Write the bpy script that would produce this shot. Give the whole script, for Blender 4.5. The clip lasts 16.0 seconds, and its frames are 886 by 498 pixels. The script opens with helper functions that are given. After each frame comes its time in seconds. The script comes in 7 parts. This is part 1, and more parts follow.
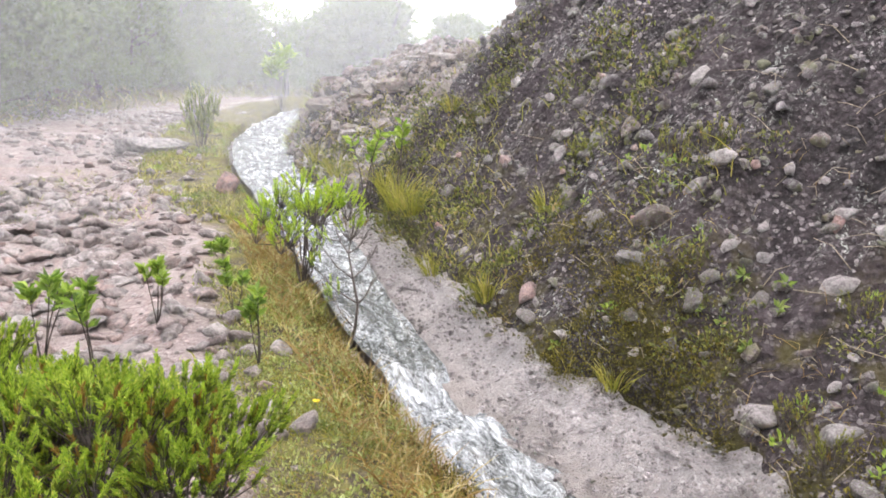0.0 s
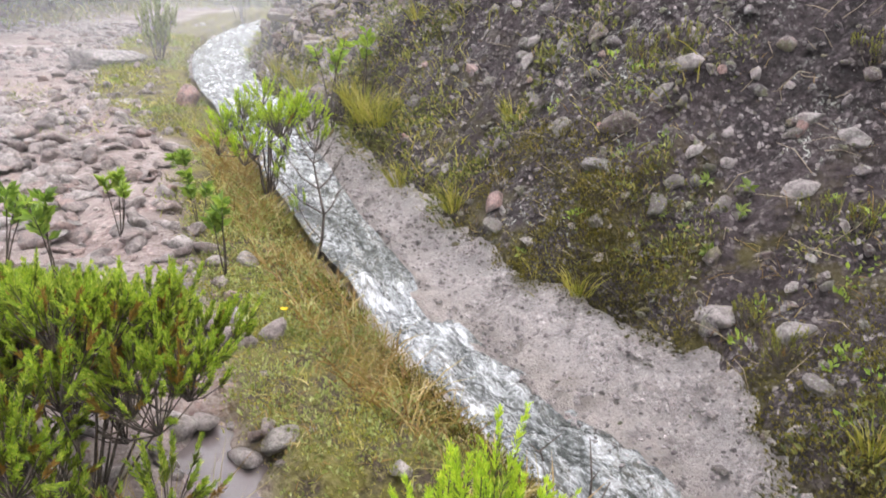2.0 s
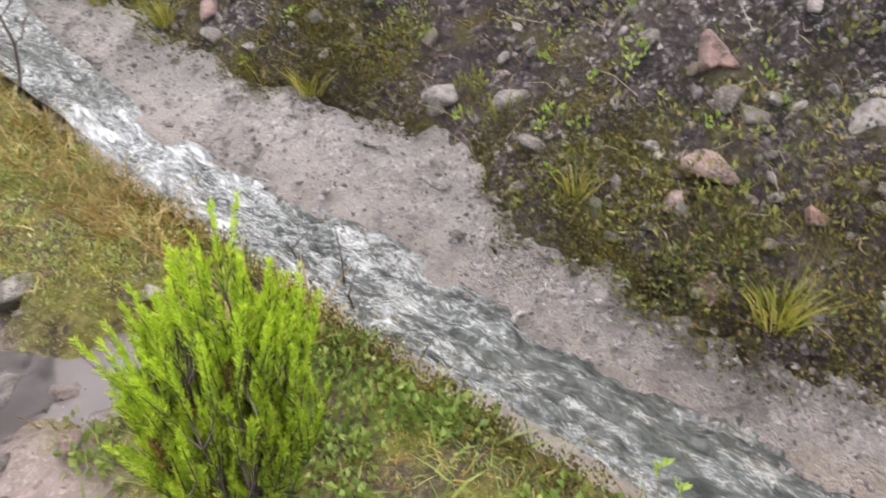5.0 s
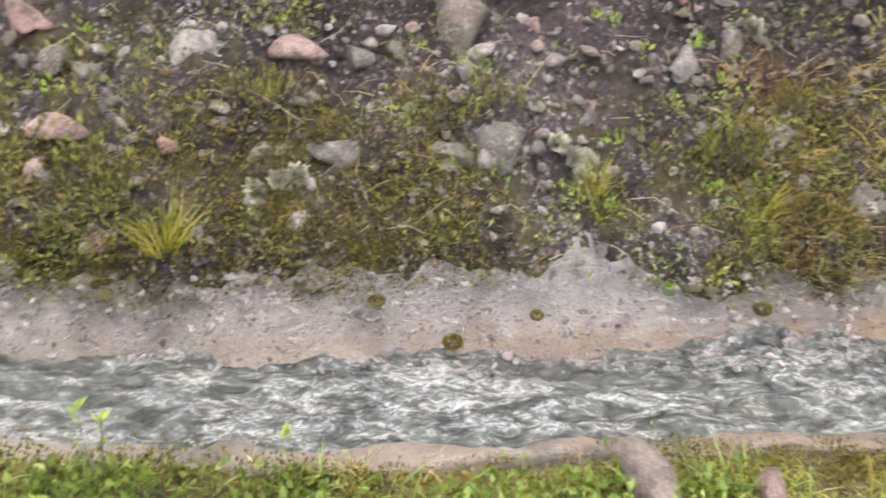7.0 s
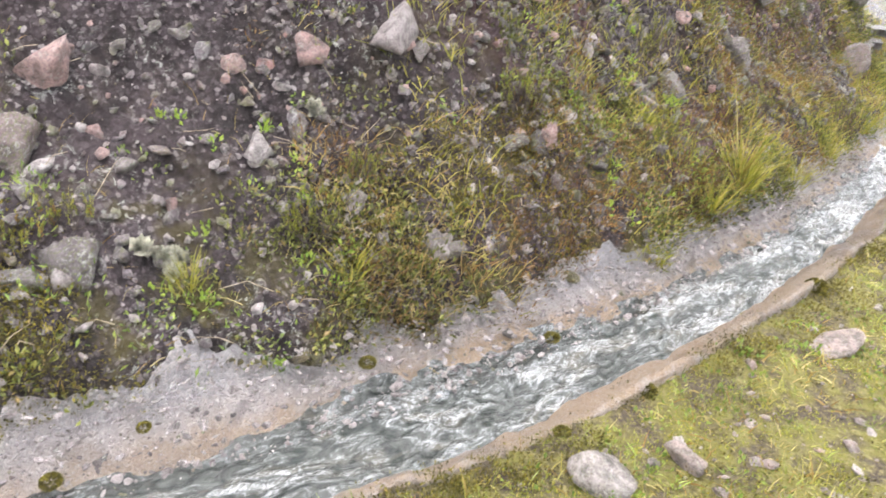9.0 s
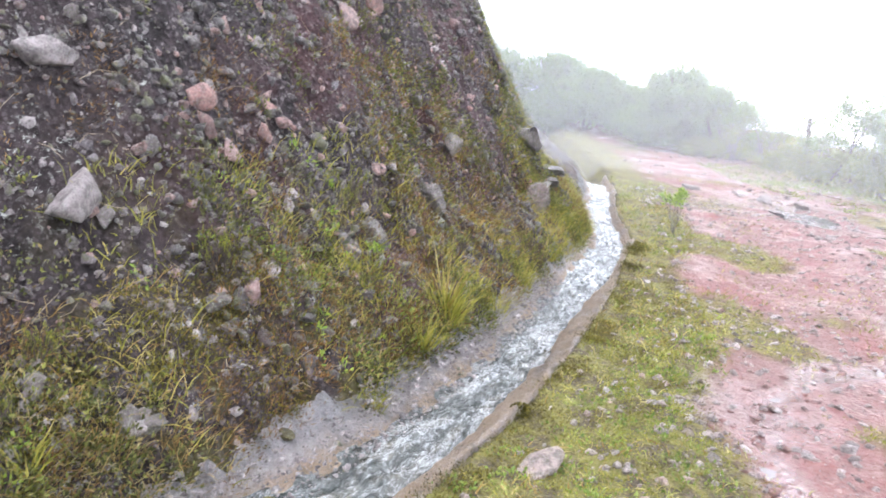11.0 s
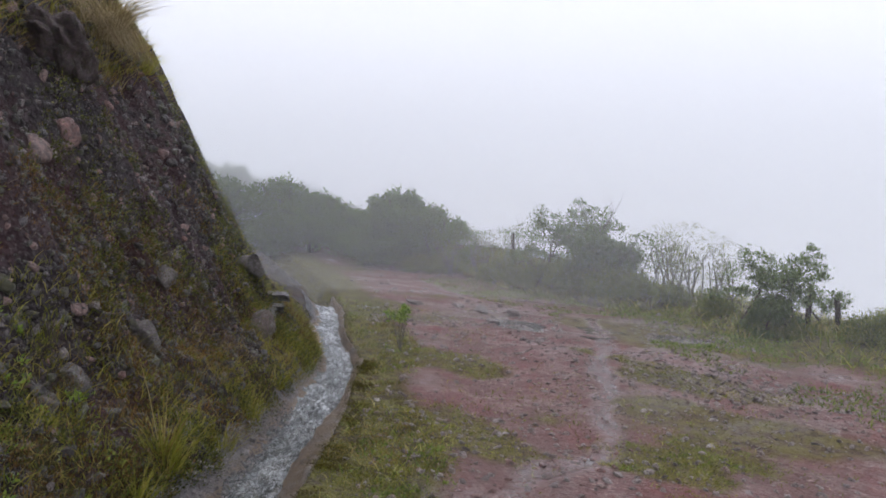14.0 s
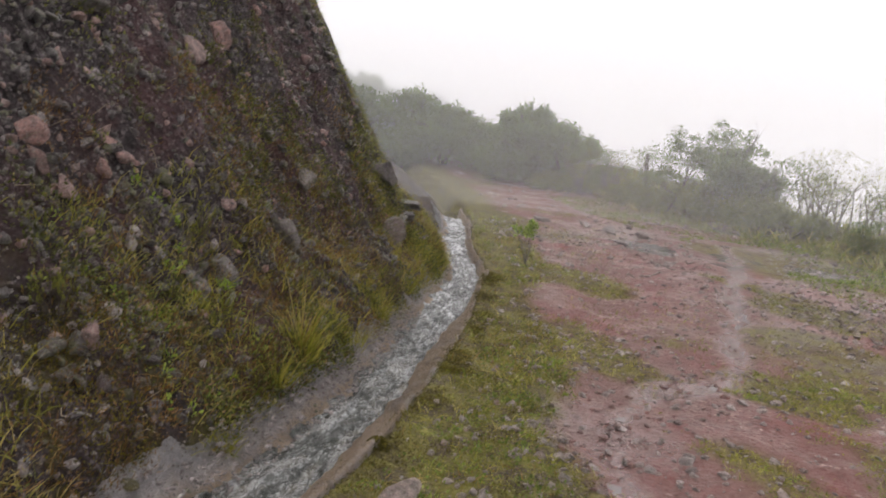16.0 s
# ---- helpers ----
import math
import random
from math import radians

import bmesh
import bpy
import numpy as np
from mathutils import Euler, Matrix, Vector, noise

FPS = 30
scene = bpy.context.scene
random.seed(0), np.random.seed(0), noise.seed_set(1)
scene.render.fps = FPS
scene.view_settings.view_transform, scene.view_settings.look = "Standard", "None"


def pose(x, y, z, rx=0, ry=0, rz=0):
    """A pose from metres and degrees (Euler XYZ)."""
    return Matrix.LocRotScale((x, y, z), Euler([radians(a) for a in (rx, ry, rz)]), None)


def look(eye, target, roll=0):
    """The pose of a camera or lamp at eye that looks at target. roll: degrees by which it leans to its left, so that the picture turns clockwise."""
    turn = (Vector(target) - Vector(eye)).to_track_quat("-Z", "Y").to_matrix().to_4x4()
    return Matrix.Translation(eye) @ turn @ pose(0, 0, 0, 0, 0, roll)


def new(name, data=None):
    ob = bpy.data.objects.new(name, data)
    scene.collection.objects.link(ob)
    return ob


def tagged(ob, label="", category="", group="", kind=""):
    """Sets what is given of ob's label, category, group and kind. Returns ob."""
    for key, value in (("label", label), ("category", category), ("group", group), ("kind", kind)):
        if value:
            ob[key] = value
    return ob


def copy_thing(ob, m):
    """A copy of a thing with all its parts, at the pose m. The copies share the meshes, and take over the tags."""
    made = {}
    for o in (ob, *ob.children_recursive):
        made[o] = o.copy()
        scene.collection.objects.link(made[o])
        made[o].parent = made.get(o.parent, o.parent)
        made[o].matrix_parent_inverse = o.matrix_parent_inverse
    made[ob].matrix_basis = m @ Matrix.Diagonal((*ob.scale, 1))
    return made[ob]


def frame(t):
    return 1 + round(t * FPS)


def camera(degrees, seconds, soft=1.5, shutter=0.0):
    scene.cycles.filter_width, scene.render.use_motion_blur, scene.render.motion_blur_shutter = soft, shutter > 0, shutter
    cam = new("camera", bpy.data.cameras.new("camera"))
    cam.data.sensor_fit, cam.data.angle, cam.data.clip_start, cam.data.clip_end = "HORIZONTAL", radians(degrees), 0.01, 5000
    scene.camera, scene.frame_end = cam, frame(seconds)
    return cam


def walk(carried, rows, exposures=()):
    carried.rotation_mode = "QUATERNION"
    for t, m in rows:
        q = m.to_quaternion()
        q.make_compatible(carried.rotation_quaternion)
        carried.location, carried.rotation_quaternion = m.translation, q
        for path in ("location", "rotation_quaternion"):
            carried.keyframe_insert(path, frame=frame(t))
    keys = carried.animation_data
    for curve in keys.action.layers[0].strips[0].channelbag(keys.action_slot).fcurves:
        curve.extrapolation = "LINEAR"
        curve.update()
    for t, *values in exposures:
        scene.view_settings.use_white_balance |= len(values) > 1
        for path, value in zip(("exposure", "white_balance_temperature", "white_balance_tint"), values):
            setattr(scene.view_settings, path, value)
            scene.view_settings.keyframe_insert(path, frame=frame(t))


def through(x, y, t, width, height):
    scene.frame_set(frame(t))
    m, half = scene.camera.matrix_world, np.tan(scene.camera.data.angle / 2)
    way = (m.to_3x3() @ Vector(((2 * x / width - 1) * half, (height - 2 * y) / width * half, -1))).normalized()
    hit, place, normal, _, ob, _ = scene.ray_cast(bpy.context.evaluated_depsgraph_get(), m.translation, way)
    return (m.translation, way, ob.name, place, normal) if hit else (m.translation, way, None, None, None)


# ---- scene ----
cam = camera(58.0, 16.0, soft=1.75, shutter=0.25)
# seconds, eye (metres), then heading, pitch and lean in degrees
PATH = [
    (0, 0.000, -0.000, 1.622, -1.26, -10.84, -0.86),
    (0.5, -0.009, -0.002, 1.629, -0.68, -9.82, -0.96),
    (1, -0.008, -0.004, 1.632, -0.87, -9.35, -1.78),
    (1.5, 0.002, -0.006, 1.601, -2.19, -12.52, -1.83),
    (2, 0.014, -0.004, 1.573, -3.61, -16.64, -0.81),
    (2.5, 0.025, -0.018, 1.563, -4.69, -19.01, -0.60),
    (3, 0.020, -0.026, 1.571, -4.73, -17.79, -1.58),
    (3.2, 0.026, -0.033, 1.569, -4.96, -18.04, -1.62),
    (5.3, 0.115, -0.098, 1.515, -26.55, -32.61, 1.77),
    (5.5, 0.119, -0.112, 1.503, -30.12, -34.03, 1.55),
    (6, 0.148, -0.163, 1.504, -39.50, -33.96, -1.27),
    (6.5, 0.185, -0.295, 1.463, -50.64, -31.15, 0.78),
    (7, 0.209, -0.434, 1.469, -62.63, -32.09, 1.20),
    (7.5, 0.254, -0.580, 1.493, -72.62, -29.19, 2.25),
    (8, 0.263, -0.673, 1.494, -78.70, -29.02, 1.44),
    (8.5, 0.262, -0.713, 1.512, -84.91, -28.52, 1.45),
    (9, 0.255, -0.756, 1.530, -88.10, -27.23, 0.85),
    (9.5, 0.263, -0.791, 1.534, -95.15, -23.53, -0.29),
    (10, 0.263, -0.862, 1.579, -102.99, -20.13, -1.15),
    (10.2, 0.265, -0.877, 1.582, -103.69, -19.76, -1.19),
    (12.3, 0.227, -0.997, 1.602, -119.24, -9.66, -0.75),
    (12.5, 0.230, -1.003, 1.607, -120.90, -8.52, -0.86),
    (13, 0.224, -1.014, 1.611, -123.60, -7.58, -0.13),
    (13.5, 0.222, -1.018, 1.609, -125.99, -7.87, -0.31),
    (14, 0.222, -1.014, 1.607, -126.86, -8.14, -0.88),
    (14.5, 0.220, -1.016, 1.601, -127.09, -8.60, -0.46),
    (15, 0.216, -1.007, 1.607, -126.66, -8.99, -0.75),
    (15.5, 0.218, -0.994, 1.598, -122.27, -11.24, -1.43),
    (16, 0.213, -0.965, 1.581, -117.88, -14.36, -2.28),
]
EXPOSURE = [(0, 1.38, 6250, 14), (3, 1.2, 6250, 14), (5.5, 1.25, 6450, 12), (7, 1.60, 6550, 13), (9, 1.82, 6250, 13), (10, 1.88, 5900, 13), (12.3, 0.62, 5750, 15), (13.5, -0.28, 5700, 16), (14, -0.40, 5900, 15), (15, -0.46, 6450, 13), (15.5, -0.44, 6550, 14), (16, -0.02, 6600, 15)]
walk(cam, [(t, pose(x, y, z, 0, 0, yaw) @ pose(0, 0, 0, 90 + pitch) @ pose(0, 0, 0, 0, 0, -lean)) for t, x, y, z, yaw, pitch, lean in PATH], EXPOSURE)

# ---- light: an overcast sky inside cloud ----
world = bpy.data.worlds.new("sky")
scene.world = world
world.use_nodes = True
wn, wl = world.node_tree.nodes, world.node_tree.links
wn.clear()
sky = wn.new("ShaderNodeTexSky")
sky.sky_type, sky.sun_disc = "NISHITA", False
sky.sun_elevation, sky.sun_rotation = radians(77), radians(51)
sky.air_density, sky.dust_density = 1.0, 6.0
clear_sky = wn.new("ShaderNodeBackground")
clear_sky.inputs["Strength"].default_value = 0.05
wl.new(sky.outputs[0], clear_sky.inputs["Color"])
cloud = wn.new("ShaderNodeBackground")
cloud.inputs["Color"].default_value = (0.99, 0.985, 1.0, 1)
cloud.inputs["Strength"].default_value = 0.95
both = wn.new("ShaderNodeAddShader")
wl.new(clear_sky.outputs[0], both.inputs[0])
wl.new(cloud.outputs[0], both.inputs[1])
wout = wn.new("ShaderNodeOutputWorld")
wl.new(both.outputs[0], wout.inputs["Surface"])

sun = new("sun", bpy.data.lights.new("sun", "SUN"))
sun.data.energy, sun.data.angle, sun.data.color = 1.5, radians(50), (1.0, 0.97, 0.93)
sun.matrix_world = look((2.5, 2.0, 14), (0, 0, 0))

# ---- the lie of the land ----
def lattice(ix, iy, seed):
    n = (ix.astype(np.int64) * 374761393 + iy.astype(np.int64) * 668265263 + seed * 974711) & 0x7FFFFFFF
    n = ((n ^ (n >> 13)) * 1274126177) & 0x7FFFFFFF
    return ((n ^ (n >> 16)) & 0xFFFF) / 32767.5 - 1.0


def value_noise(x, y, seed=0):
    ix, iy = np.floor(x), np.floor(y)
    fx, fy = x - ix, y - iy
    fx, fy = fx * fx * (3 - 2 * fx), fy * fy * (3 - 2 * fy)
    a, b = lattice(ix, iy, seed), lattice(ix + 1, iy, seed)
    c, d = lattice(ix, iy + 1, seed), lattice(ix + 1, iy + 1, seed)
    return (a + (b - a) * fx) * (1 - fy) + (c + (d - c) * fx) * fy


def fbm(x, y, size, octaves=4, seed=0):
    """Layered noise of about -1 to 1, with its largest forms that many metres across."""
    total, amount, scale = np.zeros_like(np.asarray(x, float)), 1.0, 1.0 / size
    for k in range(octaves):
        total = total + amount * value_noise(x * scale + 17.3 * k, y * scale - 9.1 * k, seed + k)
        amount, scale = amount * 0.5, scale * 2.03
    return total * 0.6


def verge_width(s):
    return np.interp(s, [-14, -11, -8.7, -7.4, -5.9, -5.0, -4.0, -2.4, -0.5, 1.0, 2.4, 3.9, 4.6, 6.2, 7.8, 10.5, 20], [0.9, 1.0, 1.05, 0.75, 0.50, 0.72, 0.66, 0.72, 1.05, 1.1, 1.45, 1.30, 0.80, 0.88, 0.62, 0.85, 0.9])


def smooth(a, b, x):
    t = np.clip((x - a) / (b - a), 0, 1)
    return t * t * (3 - 2 * t)


def curve_through(points, step=0.05):
    """A smooth line through points of the plan."""
    p = [np.array(q, float) for q in points]
    p = [2 * p[0] - p[1]] + p + [2 * p[-1] - p[-2]]
    out = []
    for a, b, c, d in zip(p, p[1:], p[2:], p[3:]):
        n = max(2, int(np.linalg.norm(c - b) / step))
        for t in np.arange(n) / n:
            out.append(0.5 * (2 * b + (c - a) * t + (2 * a - 5 * b + 4 * c - d) * t * t + (3 * b - a - 3 * c + d) * t ** 3))
    out.append(p[-2])
    return np.array(out)


def soften(line, reach):
    k = np.ones(2 * reach + 1) / (2 * reach + 1)
    pad = np.concatenate([2 * line[0] - line[reach:0:-1], line, 2 * line[-1] - line[-2:-reach - 2:-1]])
    return np.stack([np.convolve(pad[:, i], k, "valid") for i in (0, 1)], 1)


# the edge of the channel towards the road, from uphill to downhill
LIP = soften(curve_through([(2.5, 27), (-0.6, 20.5), (-2.4, 15.5), (-2.67, 11.8), (-2.27, 9.4), (-1.59, 7.4), (-0.78, 5.2), (-0.44, 4.25), (0.04, 3.1),
    (0.46, 2.25), (0.74, 1.71), (1.28, 0.69), (1.62, 0.12), (2.0, -0.45), (2.25, -0.85), (2.66, -1.33), (3.29, -2.02), (3.84, -2.55),
    (4.65, -3.25), (5.95, -4.25), (7.3, -5.18), (7.95, -5.6), (9.6, -6.35), (12.4, -7.8), (18, -10.0), (30, -13)]), 6)
LIP_S = np.concatenate([[0], np.cumsum(np.linalg.norm(np.diff(LIP, axis=0), axis=1))])
LIP_S = LIP_S - LIP_S[np.argmin(np.linalg.norm(LIP - np.array([1.28, 0.69]), axis=1))]
LIP_T = np.gradient(LIP, axis=0)
LIP_T /= np.linalg.norm(LIP_T, axis=1)[:, None]


def to_plan(s, u):
    """A place s metres down the channel and u metres from its edge towards the hill."""
    s = np.asarray(s, float)
    tx, ty = np.interp(s, LIP_S, LIP_T[:, 0]), np.interp(s, LIP_S, LIP_T[:, 1])
    return np.interp(s, LIP_S, LIP[:, 0]) - ty * u, np.interp(s, LIP_S, LIP[:, 1]) + tx * u


def from_plan(x, y):
    x, y = np.atleast_1d(np.asarray(x, float)), np.atleast_1d(np.asarray(y, float))
    s, u = np.empty(x.size), np.empty(x.size)
    coarse = LIP[::3]
    for k in range(0, x.size, 20000):
        a, b = x.ravel()[k:k + 20000], y.ravel()[k:k + 20000]
        near = np.argmin((a[:, None] - coarse[None, :, 0]) ** 2 + (b[:, None] - coarse[None, :, 1]) ** 2, 1) * 3
        best = np.full(a.size, 1e9)
        at = near.copy()
        for d in (-2, -1, 0, 1, 2):
            j = np.clip(near + d, 0, len(LIP) - 1)
            e = (a - LIP[j, 0]) ** 2 + (b - LIP[j, 1]) ** 2
            at, best = np.where(e < best, j, at), np.minimum(e, best)
        dx, dy = a - LIP[at, 0], b - LIP[at, 1]
        along = dx * LIP_T[at, 0] + dy * LIP_T[at, 1]
        side = LIP_T[at, 0] * dy - LIP_T[at, 1] * dx
        s[k:k + 20000] = LIP_S[at] + along
        u[k:k + 20000] = np.sign(side) * np.sqrt(np.maximum(dx * dx + dy * dy - np.minimum(along, 0.2) ** 2 * (np.abs(along) < 0.2), 0))
    return s.reshape(x.shape), u.reshape(x.shape)


# width of channel and apron together, along the channel
APRON_S = [-14, -8.2, -6, -5, -4, -3, -2.5, -1.95, -1.3, -0.7, 0, 0.5, 1.15, 1.5, 1.9, 2.5, 3.5, 4.5, 6.3, 8, 10, 20]
APRON_W = [0.75, 0.68, 0.80, 0.74, 0.78, 0.78, 0.90, 1.02, 0.66, 0.58, 0.66, 0.70, 0.78, 0.66, 0.76, 0.66, 0.69, 0.68, 0.62, 0.52, 0.46, 0.46]


def apron_width(s):
    return np.interp(s, APRON_S, APRON_W) + 0.05 * value_noise(s * 3.1, s * 0 + 0.5, 5) + 0.03 * value_noise(s * 9.0, s * 0 + 0.5, 6)


# the far edge of the road
EDGE = curve_through([(2.5, 33), (-2.4, 23), (-4.6, 14.9), (-5.9, 11.3), (-6.3, 6), (-5, 0), (-2, -6), (1.2, -9.2), (4.4, -10.9), (8.1, -12.5), (11.3, -13.1), (14.6, -13.4), (19, -14.5), (34, -19)], 0.3)
EDGE_T = np.gradient(EDGE, axis=0)
EDGE_T /= np.linalg.norm(EDGE_T, axis=1)[:, None]


def past_edge(x, y):
    """Metres beyond the far edge of the road; negative on the road."""
    x, y = np.atleast_1d(np.asarray(x, float)), np.atleast_1d(np.asarray(y, float))
    out = np.empty(x.size)
    for k in range(0, x.size, 20000):
        a, b = x.ravel()[k:k + 20000], y.ravel()[k:k + 20000]
        d = (a[:, None] - EDGE[None, :, 0]) ** 2 + (b[:, None] - EDGE[None, :, 1]) ** 2
        j = np.argmin(d, 1)
        side = EDGE_T[j, 0] * (b - EDGE[j, 1]) - EDGE_T[j, 1] * (a - EDGE[j, 0])
        out[k:k + 20000] = -np.sign(side) * np.sqrt(d[np.arange(a.size), j])
    return out.reshape(x.shape)


def slope_plane(x, y):
    return -0.05 - 0.052 * (x - 1.3) + 0.085 * (y - 0.68)


# water standing or seeping on the road: centre, half length, half width, turn
PUDDLES = [(-0.52, 2.24, 0.34, 0.13, 115), (-0.26, 1.96, 0.40, 0.17, 10), (8.30, -10.35, 1.4, 0.42, 38), (9.35, -9.75, 0.7, 0.22, 20)]
PUDDLE_LEVEL = -0.055
# the line of the seep that crosses the road downhill
SEEP = curve_through([(9.6, -11.3), (8.4, -10.2), (7.5, -9.35), (6.55, -8.11), (5.6, -7.25), (5.11, -6.57), (4.4, -5.9), (4.01, -5.24), (4.05, -4.7), (3.75, -4.2), (3.34, -3.73), (3.0, -3.5), (2.6, -3.3)], 0.1)


# mossy patches on the red road: centre and half widths
MOSSY = [(2.9, -4.45, 0.75, 0.6), (2.3, -5.2, 1.0, 0.7), (3.6, -5.7, 0.6, 0.4), (4.85, -4.75, 0.85, 0.40), (6.9, -8.6, 0.9, 0.3), (7.6, -6.6, 0.8, 0.5), (5.3, -8.3, 1.0, 0.35), (3.6, -6.3, 0.6, 0.35)]


def in_puddle(x, y, row):
    """0 at the middle of a puddle, 1 at its shore, more outside."""
    cx, cy, rx, ry, turn = row
    c, s = np.cos(np.radians(turn)), np.sin(np.radians(turn))
    a, b = (x - cx) * c + (y - cy) * s, -(x - cx) * s + (y - cy) * c
    b = b + 0.25 * ry * np.sin(a * 9.0 / max(rx, 0.3)) + 0.10 * fbm(x, y, 0.5, 3, 77) * (0.3 + ry)
    return np.sqrt((a / rx) ** 2 + (b / ry) ** 2)


def from_seep(x, y):
    """Distance from the line of the seep, in units of its own ragged half width, and in metres."""
    out, metres = np.full(x.size, 99.0), np.full(x.size, 9.0)
    k = np.nonzero((x > 1.8) & (x < 10.6) & (y < -2.4) & (y > -12.4))[0]
    for c in range(0, k.size, 20000):
        j = k[c:c + 20000]
        d = np.sqrt(((x[j][:, None] - SEEP[None, :, 0]) ** 2 + (y[j][:, None] - SEEP[None, :, 1]) ** 2).min(1))
        wide = 0.065 + 0.08 * fbm(x[j], y[j], 0.5, 3, 95) + 0.34 * smooth(-8.3, -10, y[j])
        out[j] = (d + 0.07 * fbm(x[j], y[j], 0.22, 3, 96)) / np.maximum(wide, 0.025)
        metres[j] = d
    return out, metres


def wetness(x, y, s, u, v):
    """How wet the road lies: 1 in the seep and on washed rock, 0 where it is dry."""
    out = np.zeros(x.size)
    k = np.nonzero((x > 1.5) & (x < 14) & (y < -2) & (y > -14) & (u < -0.6))[0]
    for c in range(0, k.size, 20000):
        j = k[c:c + 20000]
        seep = smooth(0.19, 0.04, from_seep(x[j], y[j])[1] + 0.13 * fbm(x[j], y[j], 0.4, 3, 94))
        sheet = smooth(0.0, 0.35, fbm(x[j], y[j], 1.6, 4, 97) + 0.12) * smooth(0.2, -1.0, v[j]) * smooth(-4.6, -2.6, v[j]) * smooth(3.2, 4.4, x[j])
        rock = smooth(1.15, 0.7, np.hypot((x[j] - 3.6) / 0.52, (y[j] + 3.85) / 0.40) + 0.5 * fbm(x[j], y[j], 0.4, 3, 98))
        out[j] = np.maximum(np.maximum(seep, 0.55 * sheet), 0.5 * rock)
    up = smooth(0.05, 0.4, fbm(x, y, 1.5, 4, 99)) * smooth(-1.5, -4.0, s) * smooth(-0.9, -1.4, u) * smooth(0.3, -0.3, v)
    return np.maximum(out, 0.6 * up)


def land(x, y, full=False):
    """Height of the ground; with full also s, u and the distance past the road's far edge."""
    x, y = np.atleast_1d(np.asarray(x, float)), np.atleast_1d(np.asarray(y, float))
    s, u = from_plan(x, y)
    v = past_edge(x, y)
    # the whole mountainside eases off far away
    r = np.hypot(x - 2, y)
    ease = 18 + (np.maximum(r, 18) - 18) * 0.25
    k = np.where(r > 18, ease / np.maximum(r, 1e-6), 1)
    z = slope_plane(2 + (x - 2) * k, y * k)
    w = apron_width(np.clip(s, -14, 20))
    q = u - w
    # road and verge
    verge = smooth(-1.25, -0.8, u) * smooth(0.05, -0.15, u)
    z = z + verge * (0.03 - 0.045 * smooth(1.0, 3.0, s) + 0.035 * fbm(x, y, 0.5, 3, 3))
    road = smooth(-0.8, -1.3, u)
    z = z + road * (-0.05 + 0.06 * fbm(x, y, 2.2, 3, 11) + 0.026 * fbm(x, y, 0.35, 3, 12) + 0.012 * value_noise(x * 9.0, y * 9.0, 13))
    # beyond the road the ground rises a little, then falls into the valley
    z = z + smooth(0, 1.2, v) * 0.18 + smooth(0.2, 2, v) * 0.12 * fbm(x, y, 1.5, 3, 21)
    south = smooth(6, -4, y)
    z = z - np.clip(v - 3.2, 0, 60) * (0.45 * south + 0.10 * (1 - south))
    for row in PUDDLES:
        k = np.nonzero((np.abs(x - row[0]) < 1.8 * row[2]) & (np.abs(y - row[1]) < 1.8 * row[2]) & (u < -0.25))
        if k[0].size:
            shore = in_puddle(x[k], y[k], row)
            floor = slope_plane(x[k], y[k]) + PUDDLE_LEVEL - 0.035 + 0.034 * np.minimum(shore, 1) ** 2 + 0.022 * fbm(x[k], y[k], 0.22, 3, 78)
            z[k] = z[k] + (np.minimum(z[k], floor) - z[k]) * smooth(1.7, 0.9, shore)
    k = np.nonzero(u < -0.9)[0] if x.ndim == 1 else np.array([], int)
    if k.size:
        near, metres = from_seep(x[k], y[k])
        base = slope_plane(x[k], y[k]) + PUDDLE_LEVEL
        bed = base + 0.004 + 0.014 * np.minimum(near, 1.8) ** 2 + 0.055 * fbm(x[k], y[k], 0.17, 3, 79)
        bank = np.maximum(z[k], base + 0.012)
        z[k] = z[k] + (bank - z[k]) * smooth(1.2, 0.6, metres)
        z[k] = z[k] + (np.minimum(z[k], bed) - z[k]) * smooth(2.2, 1.0, near)
    # the trench of the channel
    z = z - 0.34 * smooth(-0.07 + 0.04 * smooth(0.0, 1.5, s), 0.0 + 0.04 * smooth(0.0, 1.5, s), u) * smooth(w + 0.02, w - 0.10, u)
    # the hill
    big = smooth(-9.0, -6.1, s)
    low = np.interp(s, [-6, -2.8, -1.6, 1.8, 3.0, 5], [0.95, 0.9, 0.62, 0.66, 0.85, 0.72])
    knee = np.interp(s, [-4, -1.6, 1.8, 3.0, 5.0], [0.6, 0.9, 0.9, 0.55, 0.58])
    steep = 1.22 + 0.42 * smooth(-2.5, 1.5, s) + 0.38 * smooth(3.0, 5.0, s)
    p = np.maximum(q, 0)
    rise = 0.10 * smooth(0, 0.1, q) + low * np.minimum(p, knee) + steep * np.clip(p - knee, 0, 1.45 + 0.25 * smooth(2.5, 5.0, s) + 0.2 * value_noise(s * 0.5, s * 0, 33)) + 0.33 * np.clip(p - knee - 1.45 - 0.25 * smooth(2.5, 5.0, s), 0, 8) + 0.05 * np.clip(p - 10, 0, 400)
    rise = rise * (0.36 + 0.64 * big) + 0.44 * smooth(-13.0, -11.5, s) * smooth(-7.8, -9.2, s) * smooth(0.05, 0.45, q)
    tail = smooth(15, 11.5, s)
    rise = rise * (0.12 + 0.88 * tail)
    rough = 0.17 * fbm(x, y, 1.1, 3, 41) + (0.065 + 0.07 * smooth(2.5, 5.0, s)) * fbm(x, y, 0.30, 3, 42)
